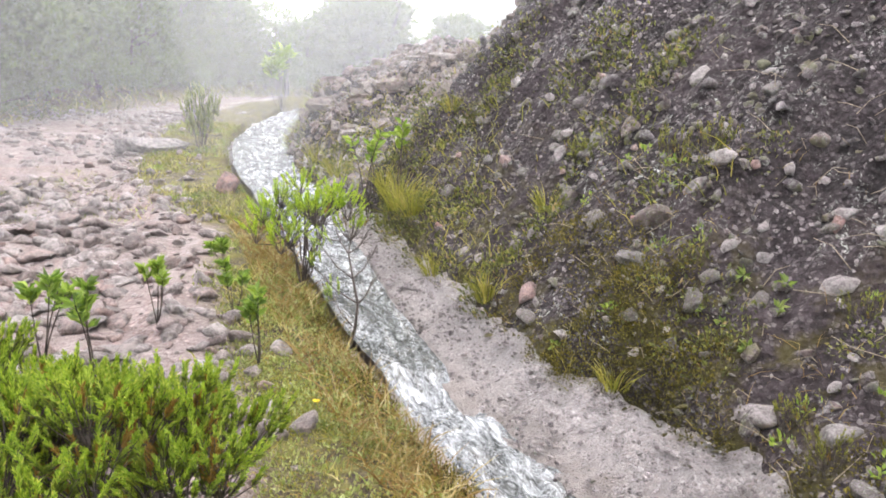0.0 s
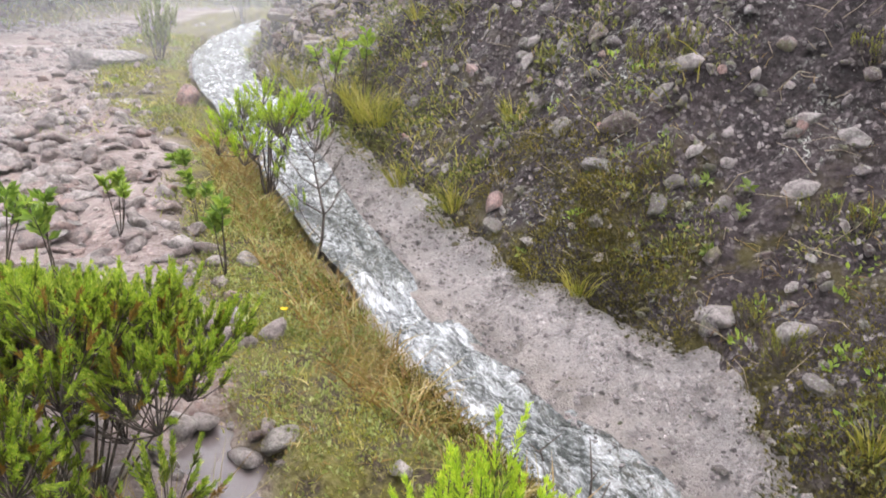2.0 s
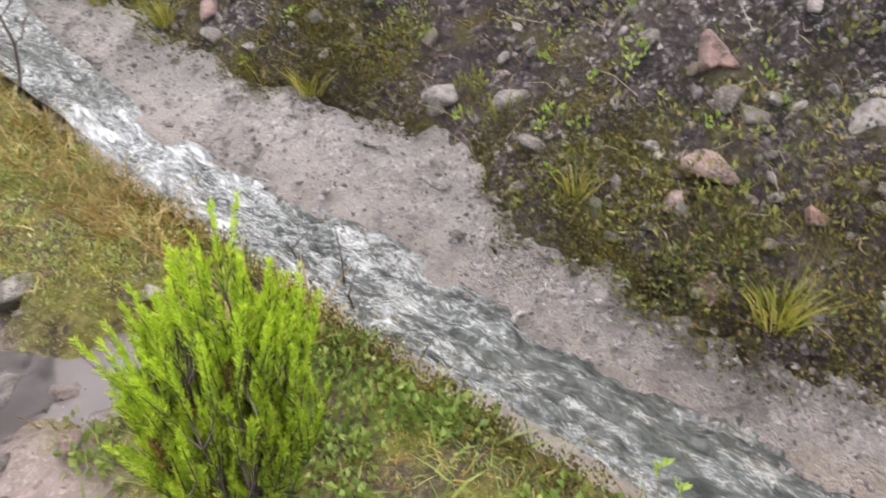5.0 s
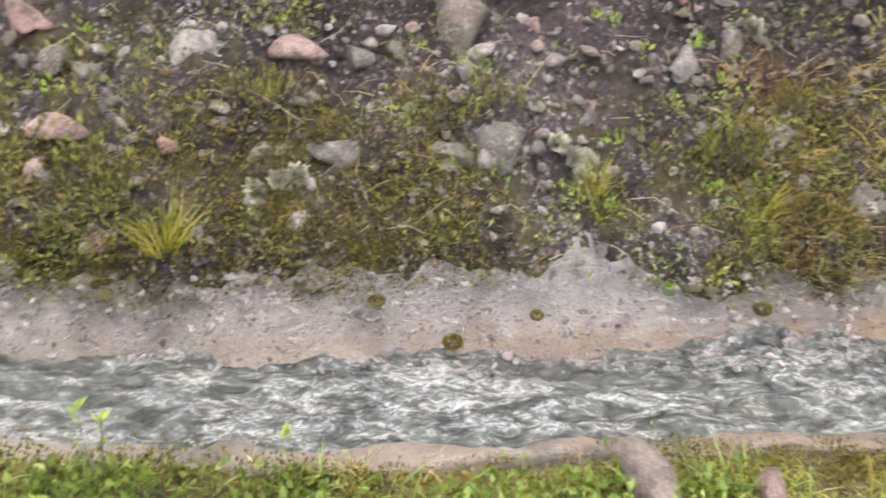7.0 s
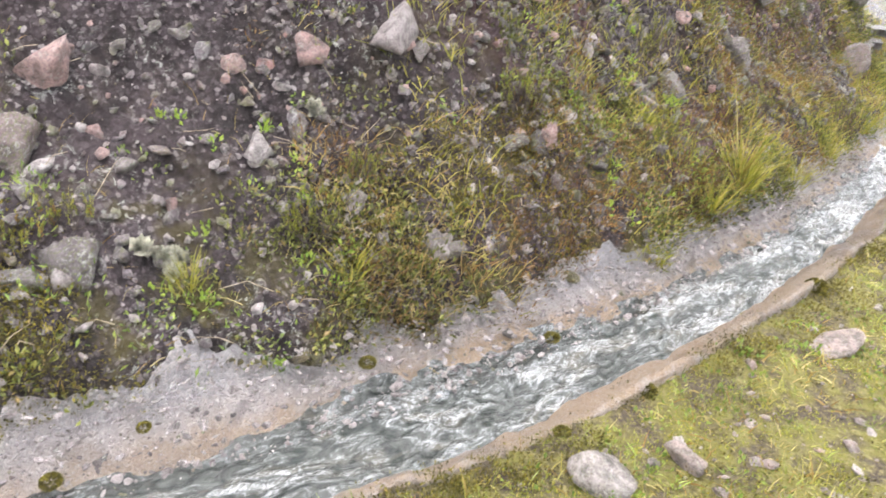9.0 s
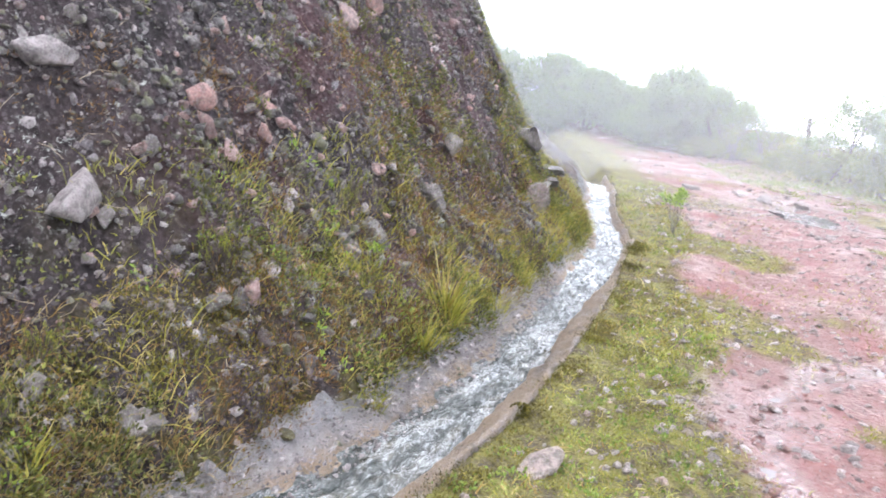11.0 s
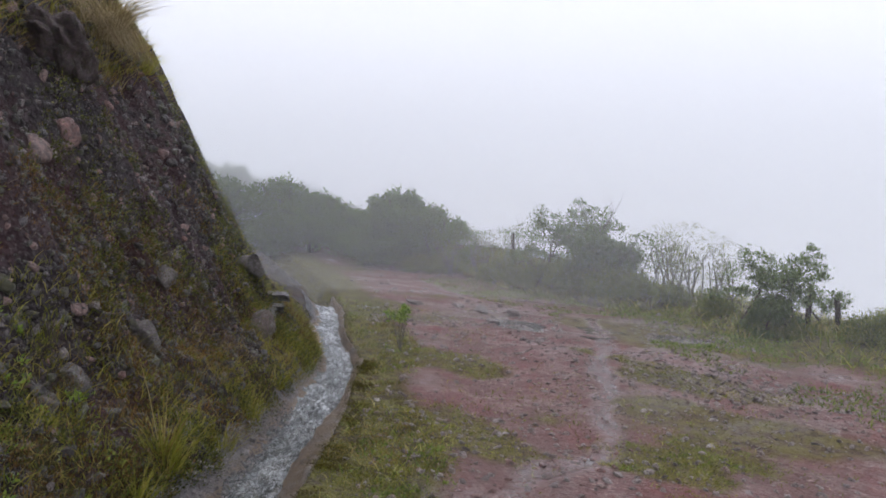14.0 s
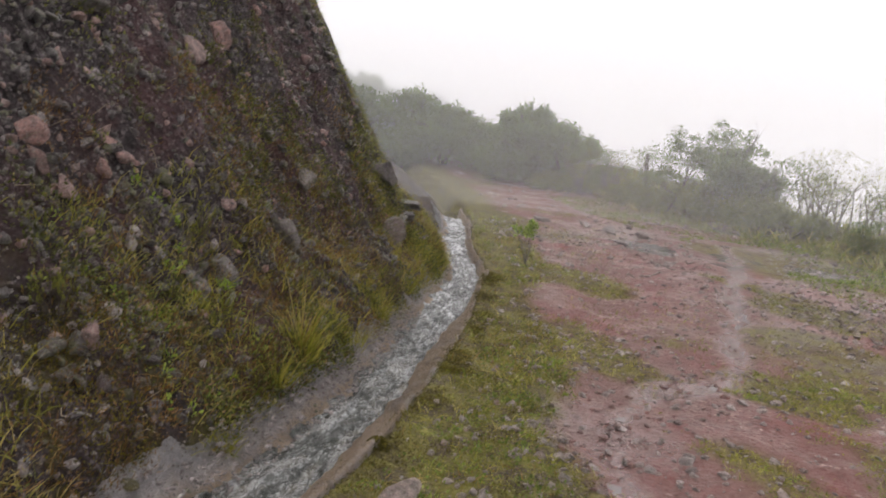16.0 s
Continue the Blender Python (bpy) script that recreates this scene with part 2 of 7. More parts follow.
    rough = rough + 0.11 * smooth(3.0, 6.0, s) * fbm(x, y, 0.6, 3, 43)
    rough = rough + 0.06 * np.abs(value_noise(x * 7.1, y * 7.1, 44)) + 0.035 * value_noise(x * 15.0, y * 15.0, 45)
    z = z + rise + smooth(0.02, 0.5, q) * rough
    return (z, s, u, v, q) if full else z

# ---- materials ----
def material(name):
    m = bpy.data.materials.new(name)
    m.use_nodes = True
    nt = m.node_tree
    return m, nt, nt.nodes["Principled BSDF"]


def node(nt, kind, **values):
    n = nt.nodes.new(kind)
    for key, value in values.items():
        n.inputs[key.replace("_", " ")].default_value = value
    return n


def noise_at(nt, scale, detail=4, rough=0.6, source=None, warp=0.0):
    n = node(nt, "ShaderNodeTexNoise", Scale=scale, Detail=detail, Roughness=rough, Distortion=warp)
    if source is None:
        source = nt.nodes.new("ShaderNodeTexCoord").outputs["Object"]
    nt.links.new(source, n.inputs["Vector"])
    return n.outputs["Fac"]


def ramp(nt, source, stops, smoothly=False):
    r = nt.nodes.new("ShaderNodeValToRGB")
    r.color_ramp.interpolation = "EASE" if smoothly else "LINEAR"
    while len(r.color_ramp.elements) < len(stops):
        r.color_ramp.elements.new(0.5)
    for e, (at, colour) in zip(r.color_ramp.elements, stops):
        e.position = at
        e.color = (*colour, 1) if len(colour) == 3 else colour
    nt.links.new(source, r.inputs[0])
    return r.outputs[0]


def blend(nt, fac, a, b, how="MIX"):
    n = nt.nodes.new("ShaderNodeMix")
    n.data_type, n.blend_type = "RGBA", how
    for socket, value in ((n.inputs[0], fac), (n.inputs[6], a), (n.inputs[7], b)):
        if isinstance(value, (int, float)):
            socket.default_value = value
        elif isinstance(value, tuple):
            socket.default_value = (*value, 1)
        else:
            nt.links.new(value, socket)
    return n.outputs[2]


def calc(nt, how, a, b=0.0, c=0.0):
    n = nt.nodes.new("ShaderNodeMath")
    n.operation, n.use_clamp = how, False
    for socket, value in zip(n.inputs, (a, b, c)):
        if isinstance(value, (int, float)):
            socket.default_value = value
        else:
            nt.links.new(value, socket)
    return n.outputs[0]


def relief(nt, bsdf, source, strength, distance):
    b = node(nt, "ShaderNodeBump", Strength=strength, Distance=distance)
    nt.links.new(source, b.inputs["Height"])
    nt.links.new(b.outputs[0], bsdf.inputs["Normal"])


def grey(v):
    return (v, v, v)


def cobbled(nt, scale):
    """Cells like stone chips: a random number for each, and a mask that leaves dark joints."""
    cell, edge = node(nt, "ShaderNodeTexVoronoi", Scale=scale), node(nt, "ShaderNodeTexVoronoi", Scale=scale)
    edge.feature = "DISTANCE_TO_EDGE"
    warp = node(nt, "ShaderNodeTexNoise", Scale=scale * 0.6, Detail=3.0)
    where = nt.nodes.new("ShaderNodeTexCoord").outputs["Object"]
    nt.links.new(where, warp.inputs["Vector"])
    mixed = nt.nodes.new("ShaderNodeVectorMath")
    mixed.operation = "MULTIPLY_ADD"
    nt.links.new(warp.outputs["Color"], mixed.inputs[0])
    mixed.inputs[1].default_value = (0.9 / scale, 0.9 / scale, 0.9 / scale)
    nt.links.new(where, mixed.inputs[2])
    for n in (cell, edge):
        nt.links.new(mixed.outputs[0], n.inputs["Vector"])
    sep = nt.nodes.new("ShaderNodeSeparateColor")
    nt.links.new(cell.outputs["Color"], sep.inputs[0])
    return sep.outputs[0], ramp(nt, edge.outputs["Distance"], [(0.02, grey(0)), (0.14, grey(1))])


def ground_material():
    """Soil: road dirt, mossy verge and conglomerate hill, by the zones stored on the mesh."""
    m, nt, b = material("soil")
    at = nt.nodes.new("ShaderNodeAttribute")
    at.attribute_name = "zone"
    sep = nt.nodes.new("ShaderNodeSeparateColor")
    nt.links.new(at.outputs["Color"], sep.inputs[0])
    fine = noise_at(nt, 60, 5, 0.7)
    mid = noise_at(nt, 7, 5, 0.65)
    wide = noise_at(nt, 1.1, 4, 0.6)
    # road: wet pinkish silt uphill, redder clay and rotten rock downhill
    dirt = blend(nt, ramp(nt, wide, [(0.35, grey(0)), (0.65, grey(1))]), (0.165, 0.127, 0.117), (0.25, 0.205, 0.188))
    clay = blend(nt, ramp(nt, wide, [(0.40, grey(0)), (0.60, grey(1))]), (0.150, 0.053, 0.047), (0.135, 0.074, 0.064))
    dirt = blend(nt, at.outputs["Alpha"], dirt, clay)
    dirt = blend(nt, ramp(nt, mid, [(0.4, grey(0)), (0.7, grey(0.8))]), dirt, blend(nt, at.outputs["Alpha"], (0.115, 0.085, 0.076), (0.120, 0.060, 0.052)))
    dirt = blend(nt, ramp(nt, fine, [(0.5, grey(0)), (0.75, grey(0.9))]), dirt, blend(nt, at.outputs["Alpha"], (0.36, 0.31, 0.285), (0.22, 0.145, 0.128)))
    bits, gaps = cobbled(nt, 30.0)
    pieces = ramp(nt, bits, [(0.0, (0.06, 0.030, 0.027)), (0.4, (0.125, 0.076, 0.067)), (0.8, (0.21, 0.142, 0.127)), (1.0, (0.39, 0.30, 0.275))])
    dirt = blend(nt, calc(nt, "MULTIPLY", gaps, ramp(nt, noise_at(nt, 2.3, 5, 0.7, None, 0.7), [(0.50, grey(0)), (0.60, grey(0.85))])), dirt, pieces)
    # verge: moss and thatch over dark soil
    moss = blend(nt, ramp(nt, mid, [(0.42, grey(0)), (0.56, grey(1))]), (0.042, 0.030, 0.020), (0.105, 0.098, 0.018))
    moss = blend(nt, ramp(nt, fine, [(0.50, grey(0)), (0.66, grey(1))]), moss, (0.17, 0.145, 0.06))
    # hill: near-black wet earth, gravelly and red patches, lichen specks
    vor = node(nt, "ShaderNodeTexVoronoi", Scale=26.0)
    nt.links.new(nt.nodes.new("ShaderNodeTexCoord").outputs["Object"], vor.inputs["Vector"])
    patch = ramp(nt, noise_at(nt, 1.3, 3, 0.6), [(0.40, grey(0.40)), (0.58, grey(1))])
    earth = blend(nt, ramp(nt, mid, [(0.35, grey(0)), (0.65, grey(1))]), (0.0105, 0.0076, 0.0080), (0.028, 0.0208, 0.0218))
    earth = blend(nt, ramp(nt, wide, [(0.47, grey(0)), (0.64, grey(0.7))]), earth, (0.040, 0.029, 0.0305))
    red = calc(nt, "MULTIPLY", calc(nt, "POWER", at.outputs["Alpha"], 5.0), ramp(nt, noise_at(nt, 0.8, 4, 0.65, None, 0.6), [(0.47, grey(0)), (0.62, grey(0.8))]))
    earth = blend(nt, red, earth, (0.062, 0.026, 0.026))
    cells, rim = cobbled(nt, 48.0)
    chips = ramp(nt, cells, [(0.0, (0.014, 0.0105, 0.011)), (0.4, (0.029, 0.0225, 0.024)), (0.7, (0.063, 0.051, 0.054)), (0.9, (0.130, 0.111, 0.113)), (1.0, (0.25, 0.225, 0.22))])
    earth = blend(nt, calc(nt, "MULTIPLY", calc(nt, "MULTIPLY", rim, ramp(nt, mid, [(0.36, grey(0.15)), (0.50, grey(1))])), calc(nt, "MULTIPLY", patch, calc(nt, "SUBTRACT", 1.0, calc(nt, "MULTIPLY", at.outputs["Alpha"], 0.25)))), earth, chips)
    grit = noise_at(nt, 130, 3, 0.8)
    earth = blend(nt, calc(nt, "MULTIPLY", ramp(nt, grit, [(0.63, grey(0)), (0.69, grey(0.7))]), patch), earth, (0.24, 0.218, 0.212))
    lich = noise_at(nt, 20, 4, 0.85, warp=1.2)
    crust = ramp(nt, noise_at(nt, 2.1, 2, 0.5), [(0.50, grey(0.0)), (0.62, grey(1))])
    earth = blend(nt, calc(nt, "MULTIPLY", ramp(nt, lich, [(0.57, grey(0)), (0.64, grey(0.85))]), crust), earth, (0.32, 0.33, 0.30))
    green = noise_at(nt, 4.5, 4, 0.65)
    earth = blend(nt, calc(nt, "MULTIPLY", ramp(nt, green, [(0.50, grey(0)), (0.60, grey(0.75))]), sep.outputs[2]), earth, (0.052, 0.044, 0.008))
    colour = blend(nt, sep.outputs[0], moss, dirt)
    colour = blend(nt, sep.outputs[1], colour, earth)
    # a film of water deepens the colour and smooths the surface
    film = nt.nodes.new("ShaderNodeAttribute")
    film.attribute_name = "wet"
    film = calc(nt, "MULTIPLY", film.outputs["Fac"], ramp(nt, mid, [(0.40, grey(1)), (0.75, grey(0.55))]))
    colour = blend(nt, film, colour, blend(nt, 1.0, colour, (0.62, 0.60, 0.60), "MULTIPLY"))
    nt.links.new(colour, b.inputs["Base Color"])
    wet = ramp(nt, noise_at(nt, 1.7, 3, 0.6), [(0.45, grey(0.75)), (0.62, grey(0.36))])
    rough = blend(nt, sep.outputs[0], grey(0.85), wet)
    rough = blend(nt, film, rough, grey(0.06))
    nt.links.new(rough, b.inputs["Roughness"])
    nt.links.new(blend(nt, film, blend(nt, sep.outputs[1], grey(0.35), grey(0.20)), grey(1.0)), b.inputs["Specular IOR Level"])
    height = calc(nt, "ADD", calc(nt, "MULTIPLY", fine, 0.5), calc(nt, "ADD", mid, calc(nt, "MULTIPLY", vor.outputs["Distance"], 0.6)))
    relief(nt, b, calc(nt, "MULTIPLY", height, calc(nt, "SUBTRACT", 1.0, calc(nt, "MULTIPLY", film, 0.9))), 0.9, 0.035)
    return m


def stone_material(name, palette, lichen=0.5, moss=0.0, rough=0.75, specks=0.6):
    """Stones, each of its own tint by Random, with lichen patches."""
    m, nt, b = material(name)
    info = nt.nodes.new("ShaderNodeObjectInfo")
    isl = nt.nodes.new("ShaderNodeNewGeometry")
    seed = calc(nt, "FRACT", calc(nt, "ADD", info.outputs["Random"], isl.outputs["Random Per Island"]))
    n = len(palette)
    tint = ramp(nt, seed, [((k + 0.5) / n, c) for k, c in enumerate(palette)])
    world_at = isl.outputs["Position"]
    fine, mid = noise_at(nt, 110, 5, 0.75, world_at), noise_at(nt, 18, 5, 0.7, world_at)
    c = blend(nt, ramp(nt, mid, [(0.38, grey(0)), (0.58, grey(1))]), blend(nt, 0.72, tint, (0.030, 0.024, 0.022)), tint)
    c = blend(nt, ramp(nt, fine, [(0.38, grey(0.6)), (0.48, grey(0))]), c, (0.05, 0.04, 0.038))
    c = blend(nt, ramp(nt, fine, [(0.56, grey(0)), (0.70, grey(specks))]), c, (0.40, 0.37, 0.35))
    spots = noise_at(nt, 34, 4, 0.8, world_at, 1.4)
    c = blend(nt, ramp(nt, spots, [(0.55, grey(0)), (0.61, grey(lichen))]), c, (0.36, 0.37, 0.33))
    if moss:
        c = blend(nt, ramp(nt, noise_at(nt, 9, 4, 0.7), [(0.5, grey(0)), (0.6, grey(moss))]), c, (0.09, 0.10, 0.02))
    nt.links.new(c, b.inputs["Base Color"])
    b.inputs["Roughness"].default_value = rough
    relief(nt, b, calc(nt, "ADD", fine, calc(nt, "MULTIPLY", mid, 2.0)), 1.0, 0.018)
    return m


def concrete_material():
    """Weathered rough concrete: ochre silt by the waterline, blue-grey above, grit and pits all over."""
    m, nt, b = material("rough_concrete")
    at = nt.nodes.new("ShaderNodeAttribute")
    at.attribute_name = "flow"
    sep = nt.nodes.new("ShaderNodeSeparateXYZ")
    nt.links.new(at.outputs["Vector"], sep.inputs[0])
    fine, mid, wide = noise_at(nt, 75, 5, 0.8), noise_at(nt, 10, 5, 0.7), noise_at(nt, 1.8, 4, 0.65)
    grit = noise_at(nt, 120, 3, 0.85)
    # y: how far up the apron; z: how far down the channel
    edge = calc(nt, "ADD", sep.outputs[1], calc(nt, "MULTIPLY", calc(nt, "SUBTRACT", mid, 0.5), 0.5))
    c = blend(nt, ramp(nt, mid, [(0.3, grey(0)), (0.7, grey(1))]), (0.37, 0.330, 0.312), (0.53, 0.482, 0.462))
    blue = blend(nt, ramp(nt, mid, [(0.3, grey(0)), (0.7, grey(1))]), (0.22, 0.214, 0.224), (0.40, 0.388, 0.402))
    c = blend(nt, calc(nt, "MULTIPLY", ramp(nt, edge, [(0.42, grey(0)), (0.62, grey(1))]), ramp(nt, calc(nt, "ADD", sep.outputs[2], calc(nt, "MULTIPLY", calc(nt, "SUBTRACT", wide, 0.5), 1.6)), [(0.35, grey(0.30)), (0.65, grey(0.95))])), c, blue)
    c = blend(nt, calc(nt, "MULTIPLY", ramp(nt, edge, [(0.18, grey(0.8)), (0.40, grey(0))]), calc(nt, "MULTIPLY_ADD", sep.outputs[2], 0.8, 0.2)), c, (0.35, 0.235, 0.125))
    c = blend(nt, ramp(nt, noise_at(nt, 13, 4, 0.75, None, 0.6), [(0.54, grey(0)), (0.64, grey(0.18))]), c, (0.085, 0.080, 0.082))
    c = blend(nt, ramp(nt, wide, [(0.54, grey(0)), (0.66, grey(0.4))]), c, (0.12, 0.105, 0.10))
    c = blend(nt, ramp(nt, fine, [(0.34, grey(0.7)), (0.43, grey(0))]), c, (0.075, 0.063, 0.058))
    cells, rim = cobbled(nt, 62.0)
    chips = ramp(nt, cells, [(0.0, (0.10, 0.088, 0.086)), (0.3, (0.29, 0.25, 0.24)), (0.6, (0.43, 0.355, 0.335)), (0.85, (0.54, 0.48, 0.465)), (1.0, (0.74, 0.70, 0.68))])
    worn = calc(nt, "MULTIPLY", ramp(nt, noise_at(nt, 5.0, 4, 0.7), [(0.36, grey(0.15)), (0.58, grey(0.8))]), ramp(nt, edge, [(0.22, grey(0.12)), (0.5, grey(1))]))
    worn = calc(nt, "MULTIPLY", worn, calc(nt, "SUBTRACT", 1.0, calc(nt, "MULTIPLY", sep.outputs[2], 0.55)))
    c = blend(nt, calc(nt, "MULTIPLY", rim, worn), c, chips)
    c = blend(nt, ramp(nt, grit, [(0.56, grey(0)), (0.63, grey(0.75))]), c, (0.50, 0.46, 0.44))
    c = blend(nt, ramp(nt, noise_at(nt, 3.1, 5, 0.75, None, 0.8), [(0.57, grey(0)), (0.66, grey(0.45))]), c, (0.075, 0.063, 0.060))
    # further down the concrete darkens: wet, with shade put into the colour too
    wet_shade = ramp(nt, calc(nt, "MULTIPLY_ADD", sep.outputs[0], 0.1, 0.5), [(0.72, grey(0)), (0.92, grey(0.8))])
    c = blend(nt, calc(nt, "MULTIPLY", wet_shade, ramp(nt, edge, [(0.30, grey(0.5)), (0.5, grey(1))])), c, blend(nt, 1.0, c, (0.38, 0.385, 0.40), "MULTIPLY"))
    nt.links.new(c, b.inputs["Base Color"])
    nt.links.new(ramp(nt, wide, [(0.4, grey(0.75)), (0.65, grey(0.38))]), b.inputs["Roughness"])
    relief(nt, b, calc(nt, "ADD", calc(nt, "MULTIPLY", rim, 0.35), calc(nt, "ADD", calc(nt, "MULTIPLY", fine, 0.9), calc(nt, "MULTIPLY", mid, 1.8))), 1.0, 0.05)
    return m


def water_material():
    """Fast shallow water: dark clear water broken by streaks of white foam along the flow; upstream the foam colour
    also paints glare.
    """
    m, nt, b = material("running_water")
    at = nt.nodes.new("ShaderNodeAttribute")
    at.attribute_name = "flow"
    def along(fast, wide_, seed):
        mp = node(nt, "ShaderNodeMapping", Scale=(fast, wide_, 1.0), Location=(seed, seed * 0.7, 0.0))
        nt.links.new(at.outputs["Vector"], mp.inputs["Vector"])
        return mp.outputs[0]
    streak = noise_at(nt, 1.0, 4, 0.6, along(2.6, 8.0, 0.0), 1.2)
    chop = noise_at(nt, 1.0, 4, 0.62, along(8.0, 17.0, 3.0), 1.6)
    web = noise_at(nt, 1.0, 3, 0.6, along(14.0, 26.0, 7.0), 1.8)
    fizz = noise_at(nt, 1.0, 4, 0.75, along(60.0, 90.0, 5.0), 0.8)
    sep = nt.nodes.new("ShaderNodeSeparateXYZ")
    nt.links.new(at.outputs["Vector"], sep.inputs[0])
    level = calc(nt, "ADD", calc(nt, "ADD", calc(nt, "MULTIPLY", streak, 0.40), calc(nt, "MULTIPLY", chop, 0.50)), calc(nt, "MULTIPLY", fizz, 0.10))
    level = calc(nt, "ADD", level, sep.outputs[2])
    patches = ramp(nt, level, [(0.53, grey(0)), (0.60, grey(0.30)), (0.70, grey(1))])
    # threads of foam between the darker lenses of clear water
    thread = ramp(nt, calc(nt, "ABSOLUTE", calc(nt, "SUBTRACT", web, 0.5)), [(0.0, grey(0.5)), (0.03, grey(0.22)), (0.08, grey(0))])
    thread = calc(nt, "MULTIPLY", thread, ramp(nt, level, [(0.42, grey(0)), (0.52, grey(1))]))
    foam = calc(nt, "MAXIMUM", patches, thread)
    c = blend(nt, ramp(nt, chop, [(0.35, grey(0)), (0.65, grey(1))]), (0.022, 0.026, 0.024), (0.100, 0.105, 0.098))
    c = blend(nt, ramp(nt, streak, [(0.5, grey(0)), (0.7, grey(0.55))]), c, (0.13, 0.115, 0.085))
    c = blend(nt, foam, c, (0.57, 0.59, 0.61))
    nt.links.new(c, b.inputs["Base Color"])
    nt.links.new(blend(nt, foam, grey(0.07), grey(0.55)), b.inputs["Roughness"])
    b.inputs["IOR"].default_value = 1.33
    relief(nt, b, calc(nt, "ADD", calc(nt, "MULTIPLY", streak, 0.6), calc(nt, "ADD", calc(nt, "MULTIPLY", chop, 0.9), calc(nt, "ADD", calc(nt, "MULTIPLY", web, 0.4), calc(nt, "MULTIPLY", fizz, 0.15)))), 1.0, 0.035)
    return m


def leaf_material(name, stops, rough=0.5, through=0.35, spread=0.5, turn=None):
    """Leaves and blades: tints by island, some light let through."""
    m, nt, b = material(name)
    geo = nt.nodes.new("ShaderNodeNewGeometry")
    c = ramp(nt, geo.outputs["Random Per Island"], stops)
    patch = ramp(nt, noise_at(nt, 2.5, 3, 0.6), [(0.3, grey(1 - spread)), (0.7, grey(1 + spread * 0.3))])
    c = blend(nt, 1.0, c, patch, "MULTIPLY")
    if turn:
        # some patches lean towards another hue
        c = blend(nt, ramp(nt, noise_at(nt, 4.6, 4, 0.7), [(0.45, grey(0)), (0.60, grey(1))]), c, blend(nt, 1.0, c, turn, "MULTIPLY"))
    nt.links.new(c, b.inputs["Base Color"])
    b.inputs["Roughness"].default_value = rough
    b.inputs["Specular IOR Level"].default_value = 0.35
    tr = nt.nodes.new("ShaderNodeBsdfTranslucent")
    nt.links.new(blend(nt, 1.0, c, (1.25, 1.3, 0.7), "MULTIPLY"), tr.inputs["Color"])
    mix = nt.nodes.new("ShaderNodeMixShader")
    mix.inputs[0].default_value = through
    nt.links.new(b.outputs[0], mix.inputs[1])
    nt.links.new(tr.outputs[0], mix.inputs[2])
    nt.links.new(mix.outputs[0], nt.nodes["Material Output"].inputs["Surface"])
    return m


def bark_material(name, dark, light):
    m, nt, b = material(name)
    n = noise_at(nt, 40, 5, 0.7)
    nt.links.new(blend(nt, ramp(nt, n, [(0.35, grey(0)), (0.65, grey(1))]), dark, light), b.inputs["Base Color"])
    b.inputs["Roughness"].default_value = 0.85
    relief(nt, b, n, 0.6, 0.01)
    return m


def puddle_material():
    m, nt, b = material("puddle_water")
    n = noise_at(nt, 3.0, 3, 0.5)
    nt.links.new(blend(nt, n, (0.070, 0.056, 0.054), (0.115, 0.098, 0.095)), b.inputs["Base Color"])
    b.inputs["Roughness"].default_value = 0.06
    b.inputs["IOR"].default_value = 1.5
    relief(nt, b, noise_at(nt, 22, 4, 0.6), 0.3, 0.006)
    return m


def mist_material():
    """Sheet standing in for drifting cloud: mostly clear, the rest scatters the light that falls on it."""
    m, nt, b = material("mist")
    nt.nodes.remove(b)
    d, t = nt.nodes.new("ShaderNodeBsdfDiffuse"), nt.nodes.new("ShaderNodeBsdfTranslucent")
    for n in (d, t):
        n.inputs["Color"].default_value = (0.98, 0.99, 1.0, 1)
    both_ways = nt.nodes.new("ShaderNodeMixShader")
    both_ways.inputs[0].default_value = 0.5
    nt.links.new(d.outputs[0], both_ways.inputs[1])
    nt.links.new(t.outputs[0], both_ways.inputs[2])
    clear = nt.nodes.new("ShaderNodeBsdfTransparent")
    mix = nt.nodes.new("ShaderNodeMixShader")
    at = nt.nodes.new("ShaderNodeAttribute")
    at.attribute_name = "thickness"
    nt.links.new(calc(nt, "MULTIPLY", at.outputs["Fac"], 1.0), mix.inputs[0])
    nt.links.new(clear.outputs[0], mix.inputs[1])
    nt.links.new(both_ways.outputs[0], mix.inputs[2])
    nt.links.new(mix.outputs[0], nt.nodes["Material Output"].inputs["Surface"])
    return m


SOIL = ground_material()
CONCRETE = concrete_material()
WATER = water_material()
PUDDLE = puddle_material()
MIST = mist_material()
HILL_STONE = stone_material("weathered_stone", [(0.115, 0.094, 0.10), (0.19, 0.158, 0.165), (0.14, 0.114, 0.12), (0.22, 0.184, 0.188), (0.09, 0.076, 0.083), (0.20, 0.14, 0.135), (0.165, 0.142, 0.153)], 0.6, 0.6)
CLIFF_STONE = stone_material("wet_dark_stone", [(0.04, 0.033, 0.035), (0.08, 0.069, 0.072), (0.05, 0.04, 0.041), (0.11, 0.097, 0.10), (0.065, 0.038, 0.037), (0.15, 0.137, 0.142)], 0.28, 0.5, 0.45, 0.35)
PINK_STONE = stone_material("pink_sandstone", [(0.34, 0.19, 0.165), (0.31, 0.21, 0.19), (0.38, 0.25, 0.225), (0.28, 0.175, 0.16)], 0.35)
PALE_STONE = stone_material("pale_stone", [(0.30, 0.265, 0.255), (0.36, 0.315, 0.305), (0.27, 0.23, 0.225), (0.40, 0.36, 0.345)], 0.35)
